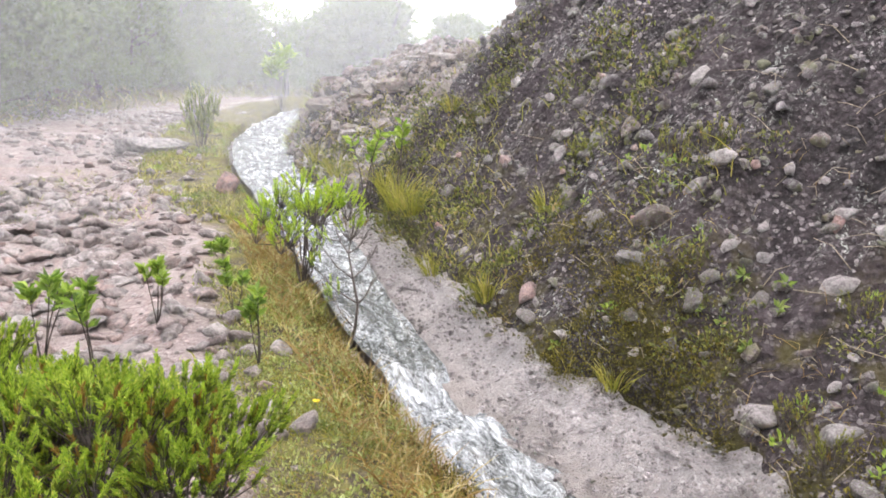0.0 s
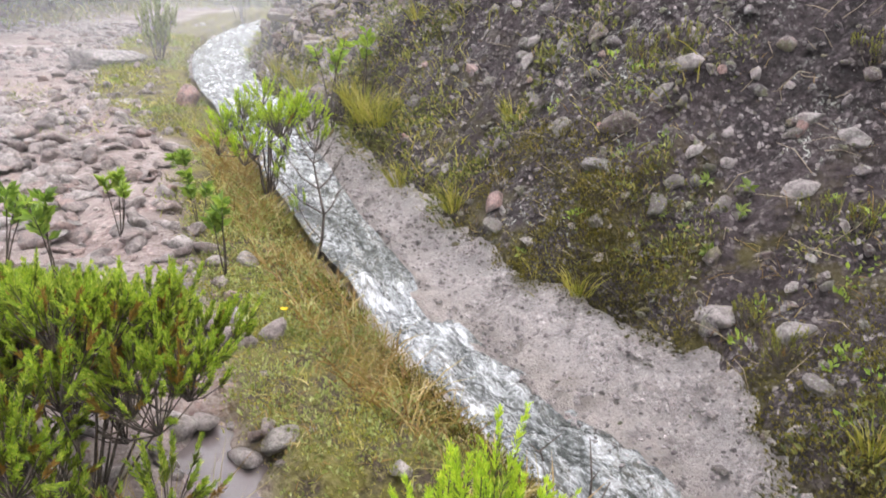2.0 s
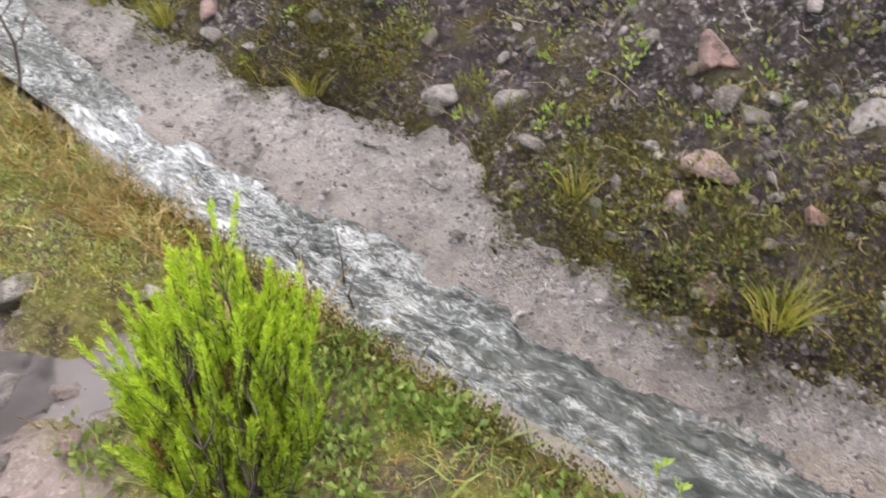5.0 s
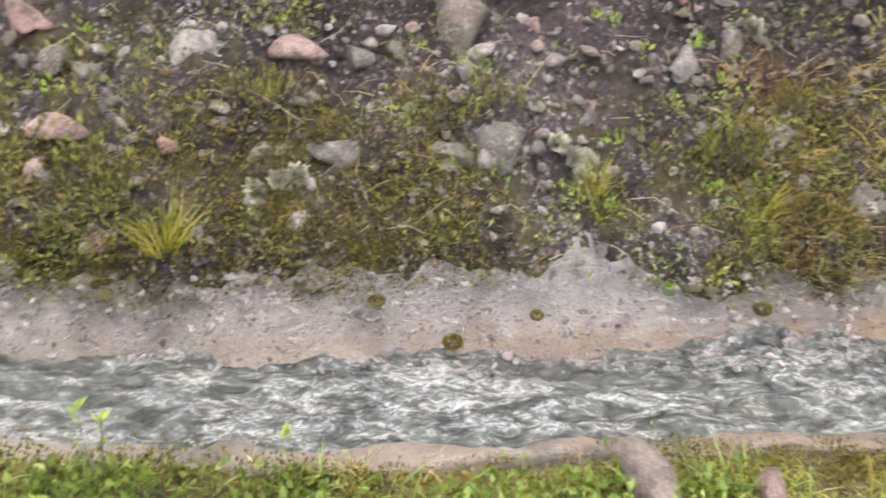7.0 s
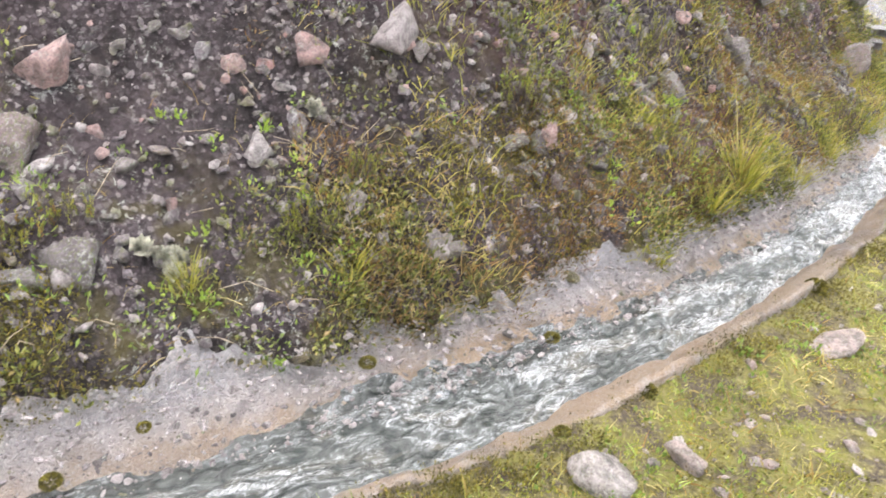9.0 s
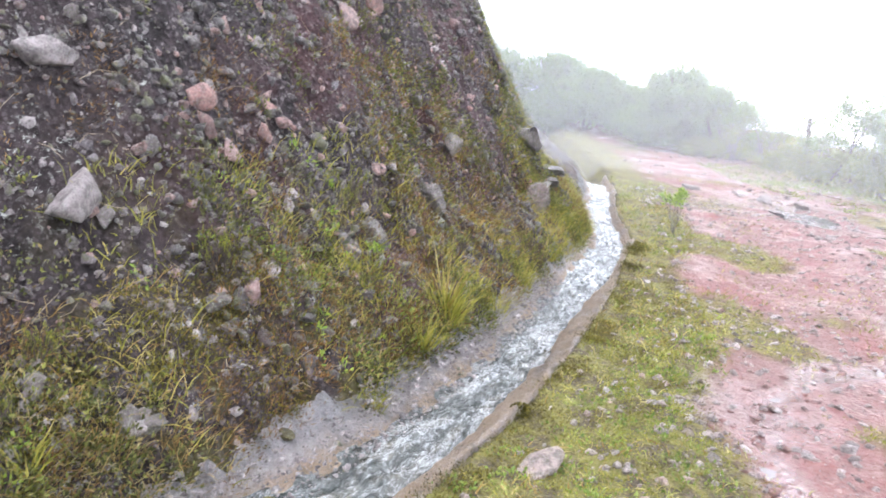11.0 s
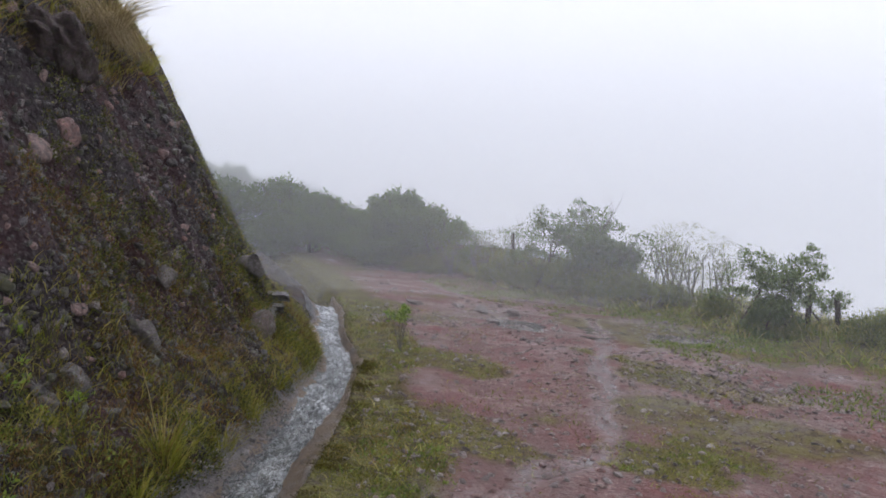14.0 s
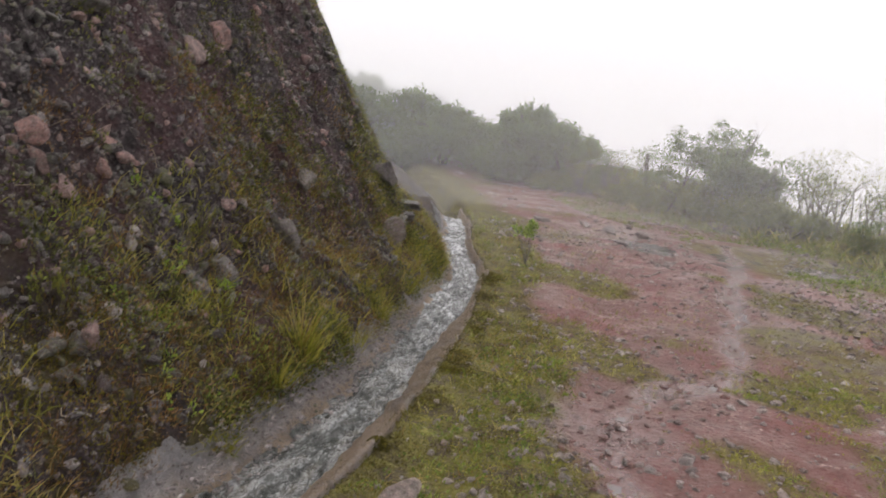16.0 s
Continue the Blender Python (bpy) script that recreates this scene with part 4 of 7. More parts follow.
GREY_B = [(3.25, -0.62, 0.066, 0.060), (3.04, 0.92, 0.090, 0.132), (4.76, -1.79, 0.041, 0.085), (2.54, 0.71, 0.075, 0.053), (2.63, 0.58, 0.085, 0.085), (4.78, -1.80, 0.048, 0.085), (5.91, -2.61, 0.068, 0.160), (5.13, -2.01, 0.064, 0.109), (7.60, -4.28, 0.129, 0.176), (4.01, -0.04, 0.109, 0.046), (4.30, -0.74, 0.058, 0.043), (8.52, -4.51, 0.258, 0.162), (6.61, -3.01, 0.144, 0.096), (5.65, -1.35, 0.135, 0.096), (3.87, -0.98, 0.055, 0.041), (3.92, 0.03, 0.081, 0.046)]
PINK_ROWS = [(0.56, 4.25, 0.056, 0.059), (1.83, 1.83, 0.075, 0.046), (1.63, 1.52, 0.040, 0.037), (2.08, 2.21, 0.065, 0.089), (2.54, 1.35, 0.077, 0.055), (3.27, 0.85, 0.124, 0.087), (3.73, -0.08, 0.077, 0.064), (3.66, 0.11, 0.058, 0.032), (3.58, 0.24, 0.051, 0.038), (3.97, -1.15, 0.056, 0.063), (4.72, -0.97, 0.095, 0.063), (4.64, -1.01, 0.047, 0.078), (1.98, 1.52, 0.041, 0.031), (1.64, 1.50, 0.043, 0.035), (3.91, -0.07, 0.040, 0.032), (6.39, -2.10, 0.133, 0.089), (6.79, -2.35, 0.119, 0.095)]
PALE_ROWS = [(2.31, 1.67, 0.120, 0.085), (1.49, 4.02, 0.091, 0.049), (1.38, 4.05, 0.049, 0.055), (0.31, 6.83, 0.063, 0.048), (1.79, 3.30, 0.060, 0.054), (1.35, 3.02, 0.080, 0.038), (1.35, 3.03, 0.063, 0.033), (2.03, 1.22, 0.029, 0.020), (2.04, 1.06, 0.029, 0.038), (3.94, -0.45, 0.172, 0.080), (4.19, -1.26, 0.044, 0.051), (4.28, -0.32, 0.151, 0.057), (2.03, 1.23, 0.047, 0.025), (2.62, 0.61, 0.062, 0.072), (2.53, 0.72, 0.051, 0.041), (2.05, 1.06, 0.037, 0.034), (3.24, -0.63, 0.060, 0.053)]
for meshes, rows in ((HILL_SET, GREY_A), (HILL_SET, GREY_B), (PINK_SET, PINK_ROWS), (PALE_SET, PALE_ROWS)):
    for k, (x, y, rx, rz) in enumerate(rows):
        set_stone(meshes, x, y, rx, rz, LAND["hillside"], 0.13, k)

# the rest of the conglomerate: the larger cobbles one by one, the small ones together
def hill_scatter(count, s0, s1, q0, q1, seed):
    r = np.random.default_rng(seed)
    s, q = r.uniform(s0, s1, count), q0 + (q1 - q0) * r.random(count) ** 0.9
    u = q + apron_width(s)
    x, y = to_plan(s, u)
    return r, s, q, x, y


r, s, q, x, y = hill_scatter(225, -6.0, 5.5, 0.10, 1.7, 11)
sizes = 0.022 + 0.034 * r.random(225) ** 2.4
for k in range(225):
    meshes = PINK_SET if r.random() < 0.12 else (PALE_SET if r.random() < 0.40 else HILL_SET)
    set_stone(meshes, x[k], y[k], sizes[k] * r.uniform(0.9, 1.5), sizes[k] * r.uniform(0.7, 1.1), LAND["hillside"], 0.08, 900 + k)
for count, s0, s1, q0, q1, lo, hi, seed, mat, label in (
        (900, 2.8, 10.5, 0.25, 2.4, 0.014, 0.055, 61, CLIFF_STONE, "grey blocks standing out of the cutting"),
        (200, 3.5, 10.0, 0.7, 2.4, 0.014, 0.055, 62, PINK_STONE, "reddish blocks standing out of the cutting"),
        (260, 2.8, 10.0, 0.15, 2.3, 0.012, 0.045, 63, PALE_STONE, "pale blocks standing out of the cutting"),
        (320, -7.5, -1.0, 0.9, 2.5, 0.02, 0.06, 64, HILL_STONE, "grey blocks standing out of the cutting"),
        (1400, -7.5, 4.0, 0.08, 2.4, 0.012, 0.042, 16, HILL_STONE, "grey cobbles bedded in the cutting"),
        (700, -7.5, 3.5, 0.05, 2.4, 0.010, 0.036, 17, PALE_STONE, "pale cobbles bedded in the cutting"),
        (3200, -7.5, 4.0, 0.02, 2.9, 0.008, 0.03, 12, HILL_STONE, "small grey stones bedded in the cutting"),
        (5200, 3.0, 10.5, 0.02, 2.9, 0.010, 0.045, 65, CLIFF_STONE, "small dark wet stones bedded in the cutting"),
        (1900, -7.0, 3.5, 0.05, 2.9, 0.005, 0.022, 13, PALE_STONE, "small pale stones bedded in the cutting"),
        (2600, 0.5, 6.0, 0.4, 2.6, 0.006, 0.028, 19, HILL_STONE, "small grey stones bedded in the cutting"),
        (700, 1.0, 9.0, 0.5, 2.9, 0.012, 0.045, 14, PINK_STONE, "small pink stones bedded in the cutting"),
        (2400, 2.0, 10.0, 0.3, 2.6, 0.007, 0.03, 18, HILL_STONE, "small grey stones bedded in the cutting"),
        (2600, -12.5, -6.8, 0.0, 2.2, 0.012, 0.09, 15, SLAB_STONE, "weathered stones on the mound")):
    r, s, q, x, y = hill_scatter(count, s0, s1, q0, q1, seed)
    sizes = lo + (hi - lo) * r.random(count) ** 3
    n = surface_normals(x, y)
    p = np.stack([x, y, land(x, y)], 1) + n * (sizes * 0.10)[:, None]
    joined_stones("pebbles", p, sizes, mat, LAND["hillside"], label, seed, 0.1, 0.5, 2 if 0.048 < hi < 0.09 else 1)

# cobbles washed out of the road uphill, gravel further down
def road_scatter(count, s0, s1, u0, u1, seed):
    r = np.random.default_rng(seed)
    s, u = r.uniform(s0, s1, count), r.uniform(u0, u1, count)
    x, y = to_plan(s, u)
    return r, s, u, x, y


r, s, u, x, y = road_scatter(420, -8.2, -2.6, -3.6, -1.1, 21)
keep = (past_edge(x, y) < -0.2) & (0.30 * fbm(x, y, 1.1, 3, 22) + r.random(420) * 0.3 > 0.0)
x, y = x[keep], y[keep]
sizes = 0.045 + 0.075 * r.random(len(x)) ** 1.6
z = land(x, y)
for k in range(min(300, len(x))):
    ob = new("stone", ROAD_BIG[k % 4] if sizes[k] > 0.06 else ROAD_SET[k % 8])
    ob.parent = LAND["road"]
    e = (r.uniform(-20, 20), r.uniform(-20, 20), r.uniform(0, 360))
    ob.matrix_basis = pose(x[k], y[k], z[k] + sizes[k] * 0.26, *e) @ Matrix.Diagonal((sizes[k] * r.uniform(0.9, 1.6), sizes[k] * r.uniform(0.8, 1.1), sizes[k] * r.uniform(0.55, 0.85), 1))
for count, s0, s1, u0, u1, lo, hi, power, seed in ((7500, -13.5, -1.5, -4.2, -0.35, 0.014, 0.08, 2.2, 23), (2600, -1.5, 5.0, -3.2, -0.8, 0.005, 0.03, 3, 24), (700, 0.8, 8.0, -1.3, -0.15, 0.006, 0.035, 3, 68),
        (7500, 2.0, 14.0, -5.8, -0.35, 0.006, 0.04, 2.8, 25), (700, 10.0, 21.0, -6.0, -0.8, 0.012, 0.07, 5, 26)):
    r, s, u, x, y = road_scatter(count, s0, s1, u0, u1, seed)
    keep = (past_edge(x, y) < 0.3) & (fbm(x, y, 1.2, 3, 27) + r.uniform(-0.5, 0.7, count) > -0.15) & ((u < -verge_width(s) + 0.1) | (r.random(count) < 0.12) | (s > 0)) & (from_seep(x, y)[0] > 1.3)
    x, y = x[keep], y[keep]
    sizes = lo + (hi - lo) * r.random(len(x)) ** power
    joined_stones("gravel", np.stack([x, y, land(x, y)], 1), sizes, ROAD_STONE, LAND["road"], "loose stones and gravel", seed, 0.45, 0.35, 2 if hi > 0.07 else 1)


# a spread of broken stone on the wet side of the road downhill
r = np.random.default_rng(66)
x, y = r.normal(5.2, 1.1, 620), r.normal(-8.6, 0.55, 620)
keep = (past_edge(x, y) < -0.6) & (from_seep(x, y)[0] > 1.5)
x, y = x[keep], y[keep]
joined_stones("gravel", np.stack([x, y, land(x, y)], 1), 0.010 + 0.030 * r.random(len(x)) ** 2, ROAD_STONE, LAND["road"], "broken stones on the wet road", 67, 0.35, 0.3)

# low lumps of rotten red rock along the seep
r = np.random.default_rng(69)
k = r.integers(60, len(SEEP), 130)
x, y = SEEP[k, 0] + r.normal(size=130) * 0.20, SEEP[k, 1] + r.normal(size=130) * 0.20
joined_stones("gravel", np.stack([x, y, land(x, y)], 1), 0.007 + 0.026 * r.random(130) ** 2, RED_STONE, LAND["road"], "lumps of wet red rock along the trickle", 70, 0.45, 0.45, 2)

# grit and broken aggregate on the apron
r = np.random.default_rng(28)
n = 8000
s, t = r.uniform(-7, 7, n), r.random(n)
w = apron_width(s)
u = 0.40 + (w - 0.36) * t
x, y = to_plan(s, u)
z = slope_plane(x, y) - 0.10 + 0.22 * np.clip((u - 0.34) / (w + 0.10 - 0.34), 0, 1) ** 1.25
for k, (mat, label) in enumerate(((PALE_STONE, "pale grit set in the concrete"), (HILL_STONE, "dark grit set in the concrete"))):
    pick = (np.arange(n) % 4 == 0) == (k == 1)
    joined_stones("grit", np.stack([x, y, z], 1)[pick], 0.003 + (0.015 - 0.005 * k) * r.random(int(pick.sum())) ** 3.0, mat, drain, label, 29 + k, 0.3, 0.2)


# loose rocks lying on verge and road
def loose_rock(x, y, w, d, h, mat, label, seed, turn=0.0, sink=0.25):
    ob = new("rock", rock_mesh("rock", seed, 3, 0.0, mat))
    ob.matrix_basis = pose(x, y, float(land(x, y)[0]) + h * (0.5 - sink), 0, 0, turn) @ Matrix.Diagonal((w / 1.7, d / 1.7, h / 1.7, 1))
    return tagged(ob, label, "rock")


loose_rock(-1.45, 8.62, 0.34, 0.26, 0.26, MOSSY_STONE, "orange-brown mossy rock at the edge of the stream", 310, 25)
loose_rock(-1.70, 9.25, 0.22, 0.16, 0.16, DARK_STONE, "dark wet rock at the edge of the stream", 311, 70)
loose_rock(11.5, -13.2, 1.0, 0.35, 0.16, DARK_STONE, "low dark ledge of rock at the far road edge", 312, -18)
for k, (x, y, w) in enumerate(((11.1, -10.1, 0.42), (10.5, -10.3, 0.30), (11.7, -10.0, 0.28), (12.3, -9.4, 0.34), (9.9, -9.3, 0.24))):
    loose_rock(x, y, w, w * 0.6, 0.10, ROAD_STONE, "flat pale stone bedded in the red road", 320 + k, -25 + 9 * k)
loose_rock(1.66, -0.24, 0.19, 0.12, 0.11, SLAB_STONE, "pinkish-grey rock lying in verge grass", 301, 50)
loose_rock(1.82, -0.52, 0.13, 0.09, 0.08, PINK_STONE, "small pink rock lying in verge grass", 302, 20)
loose_rock(2.14, -1.17, 0.20, 0.15, 0.12, SLAB_STONE, "rounded pinkish-grey rock on mossy verge", 303, 10)
loose_rock(3.16, -2.32, 0.25, 0.14, 0.07, SLAB_STONE, "flat pinkish-grey rock on mossy verge", 304, -40)
loose_rock(2.28, -1.46, 0.13, 0.09, 0.06, SLAB_STONE, "small flat rock in verge grass", 305, 30)
loose_rock(-1.85, 7.36, 0.20, 0.17, 0.20, PINK_STONE, "reddish rock standing beside the drain", 306, 15)
loose_rock(-3.25, 9.40, 0.60, 0.42, 0.20, PALE_STONE, "large flat-topped pinkish rock at the road side", 307, 15)
loose_rock(-0.02, 1.80, 0.15, 0.10, 0.06, ROAD_STONE, "wet grey rock beside a puddle", 308, -20)
loose_rock(-0.36, 2.40, 0.13, 0.10, 0.07, SLAB_STONE, "wet brown rock beside a puddle", 309, 40)


loose_rock(-0.24, 3.72, 0.26, 0.18, 0.26, DARK_STONE, "dark wet rock jutting from the bank over the stream", 313, 40, 0.1)


def apron_pebble(s, u, size, mat, label, seed):
    """A loose pebble on the sloping concrete."""
    x, y = (float(a) for a in to_plan(s, u))
    w = float(apron_width(np.array([s]))[0])
    high = -0.10 + 0.22 * max(0.0, (u - 0.45) / (w + 0.10 - 0.45)) ** 1.25
    ob = new("pebble", rock_mesh("pebble", seed, 2, 0.0, mat))
    ob.matrix_basis = pose(x, y, float(slope_plane(x, y)) + high + size * 0.25, 0, 0, 50 * seed) @ Matrix.Diagonal((size / 1.6, size / 2.0, size / 2.2, 1))
    return tagged(ob, label, "pebble", "pebbles on the apron")


apron_pebble(-2.22, 0.56, 0.045, PALE_STONE, "small white pebble on the concrete apron", 340)
for k, (s, u, size) in enumerate(((-3.9, 0.60, 0.04), (-1.55, 0.62, 0.05), (-2.9, 0.66, 0.035), (0.25, 0.60, 0.04), (1.55, 0.60, 0.035), (2.4, 0.56, 0.045), (-1.75, 0.80, 0.05))):
    apron_pebble(s, u, size, HILL_STONE if k % 2 else PALE_STONE, "small grey pebble on the concrete apron", 341 + k)

# slabs of the outcrop where the road bends uphill
def slab(x, y, w, d, h, lift, tilt, turn, seed, mat=None):
    bm = bmesh.new()
    bmesh.ops.create_cube(bm, size=1.0)
    bmesh.ops.subdivide_edges(bm, edges=bm.edges, cuts=3, use_grid_fill=True)
    r = random.Random(seed)
    off = Vector((seed * 1.7, 0, 0))
    for v in bm.verts:
        k = v.co.copy()
        v.co.x += 0.16 * noise.noise(k * 2.2 + off) - 0.12 * k.x * abs(k.y) * 2
        v.co.y += 0.16 * noise.noise(k * 2.2 - off)
        v.co.z += 0.18 * noise.noise(Vector((k.x, k.y, 0)) * 3 + off)
    me = bpy.data.meshes.new("slab")
    bm.to_mesh(me)
    bm.free()
    me.materials.append(mat or SLAB_STONE)
    ob = new("rock_slab", me)
    ob.matrix_basis = pose(x, y, float(land(x, y)[0]) + lift, tilt, r.uniform(-8, 8), turn) @ Matrix.Diagonal((w, d, h, 1))
    return tagged(ob, "weathered pinkish sandstone slab in the outcrop", "rock slab", "outcrop slabs")


r = np.random.default_rng(31)
for k in range(16):
    s = r.uniform(-11.4, -8.0)
    q = 0.45 + 1.5 * r.random()
    x, y = to_plan(s, q + float(apron_width(np.array([s]))[0]))
    size = r.uniform(0.14, 0.36)
    slab(float(x), float(y), size * 1.3, size, size * r.uniform(0.3, 0.6), -0.03, r.uniform(-40, 40), r.uniform(0, 180), 400 + k)

# cushions of moss that hang over the top of the apron
r = np.random.default_rng(33)
n = 260
s = r.uniform(-4.5, 7.0, n)
q = r.normal(0.02, 0.05, n)
keep = fbm(s, s * 0, 0.7, 3, 34) + r.uniform(-0.3, 0.3, n) > -0.05
s, q = s[keep], q[keep]
x, y = to_plan(s, q + apron_width(s))
base = np.maximum(land(x, y), slope_plane(x, y) + 0.06)
joined_stones("moss_cushions", np.stack([x, y, base], 1), 0.012 + 0.026 * r.random(len(s)) ** 2, MOSS_BED, LAND["hillside"], "dark olive moss cushions over the edge of the apron", 35, 0.62, 0.6, 2)


# thin ledges of rock that stand out at the foot of the cutting downhill
for k, (s, q, w, lift) in enumerate(((8.9, 0.50, 0.36, 0.02), (9.3, 0.46, 0.30, 0.08), (9.7, 0.45, 0.32, 0.14), (10.5, 0.45, 0.36, 0.05))):
    x, y = to_plan(s, q + float(apron_width(np.array([s]))[0]))
    ob = slab(float(x), float(y), w, w * 0.7, 0.07, lift - 0.05, 6, -30 + 7 * k, 460 + k, CLIFF_STONE)
    tagged(ob, "thin dark ledge of layered rock at the foot of the cutting", "rock ledge", "rock ledges")

# ---- plants: leaves, blades and stems as plain geometry ----
UP = np.array([0.0, 0.0, 1.0])


def unit(a):
    return a / np.maximum(np.linalg.norm(a, axis=-1, keepdims=True), 1e-9)


def any_side(d, r):
    return unit(np.cross(d, r.normal(size=d.shape)))


def leaves(base, way, length, width, r, droop=0.15):
    """Four-cornered leaves folded a little along the rib. Arrays of the same length."""
    side = any_side(way, r)
    lift = np.cross(side, way)
    l, w = length[:, None], width[:, None]
    mid = base + way * l * 0.5
    v = np.stack([base, mid + side * w * 0.5 + lift * w * 0.2, base + way * l - lift * l * droop, mid - side * w * 0.5 + lift * w * 0.2], 1)
    n = len(base)
    return v.reshape(-1, 3), (np.arange(n)[:, None] * 4 + np.arange(4)[None, :])


def blades(base, way, length, width, bend, r):
    """Grass blades: a quad and a tip."""
    side = any_side(way, r)
    l, w = length[:, None], width[:, None]
    mid = base + way * l * 0.55 + bend * l * 0.12
    tip = base + way * l + bend * l * 0.55
    v = np.stack([base - side * w / 2, base + side * w / 2, mid + side * w * 0.4, mid - side * w * 0.4, tip], 1)
    k = np.arange(len(base))[:, None] * 5
    return v.reshape(-1, 3), np.concatenate([k, k + 1, k + 2, k + 3], 1), np.concatenate([k + 3, k + 2, k + 4], 1)


class Cluster:
    """Gathers leaves and blades and makes one mesh of them."""
    def __init__(self):
        self.v, self.f, self.n = [], [], 0

    def add(self, v, *faces):
        self.v.append(v)
        for f in faces:
            self.f.extend((f + self.n).tolist())
        self.n += len(v)

    def mesh(self, name, mat, smooth_faces=False):
        return mesh_of(name, np.concatenate(self.v).tolist(), self.f, mat, smooth_faces)


def tube(cluster, points, radii, sides=5):
    p = np.array(points, float)
    d = unit(np.gradient(p, axis=0))
    a = unit(np.cross(d, np.array([0.31, 0.87, 0.21])))
    b = np.cross(d, a)
    ang = np.arange(sides) / sides * 2 * math.pi
    ring = p[:, None] + (a[:, None] * np.cos(ang)[None, :, None] + b[:, None] * np.sin(ang)[None, :, None]) * np.array(radii)[:, None, None]
    k = np.arange(len(p) - 1)[:, None] * sides
    j = np.arange(sides)[None, :]
    f = np.stack([k + j, k + (j + 1) % sides, k + sides + (j + 1) % sides, k + sides + j], 2).reshape(-1, 4)
    cluster.add(ring.reshape(-1, 3), f)


def sprig(cluster, base, way, length, count, leaf, r, fat=0.26, base_leaves=None, share=0.28):
    """A plume thick with short needles."""
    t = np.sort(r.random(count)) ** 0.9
    swing = way * 0.8 + UP * 0.2
    p = base + np.outer(t * length, unit(swing))
    out = any_side(np.tile(way, (count, 1)), r)
    d = unit(way[None] * 0.95 + out * 0.52 + r.normal(size=(count, 3)) * 0.10)
    l = leaf * r.uniform(0.7, 1.2, count) * (1.05 - 0.40 * t)
    # the lowest share of the leaves goes to a second colour
    split = int(count * share) if base_leaves else 0
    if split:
        base_leaves.add(*leaves(p[:split], d[:split], l[:split], l[:split] * fat, r, 0.05))
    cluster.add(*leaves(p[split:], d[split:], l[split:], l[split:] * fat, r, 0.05))


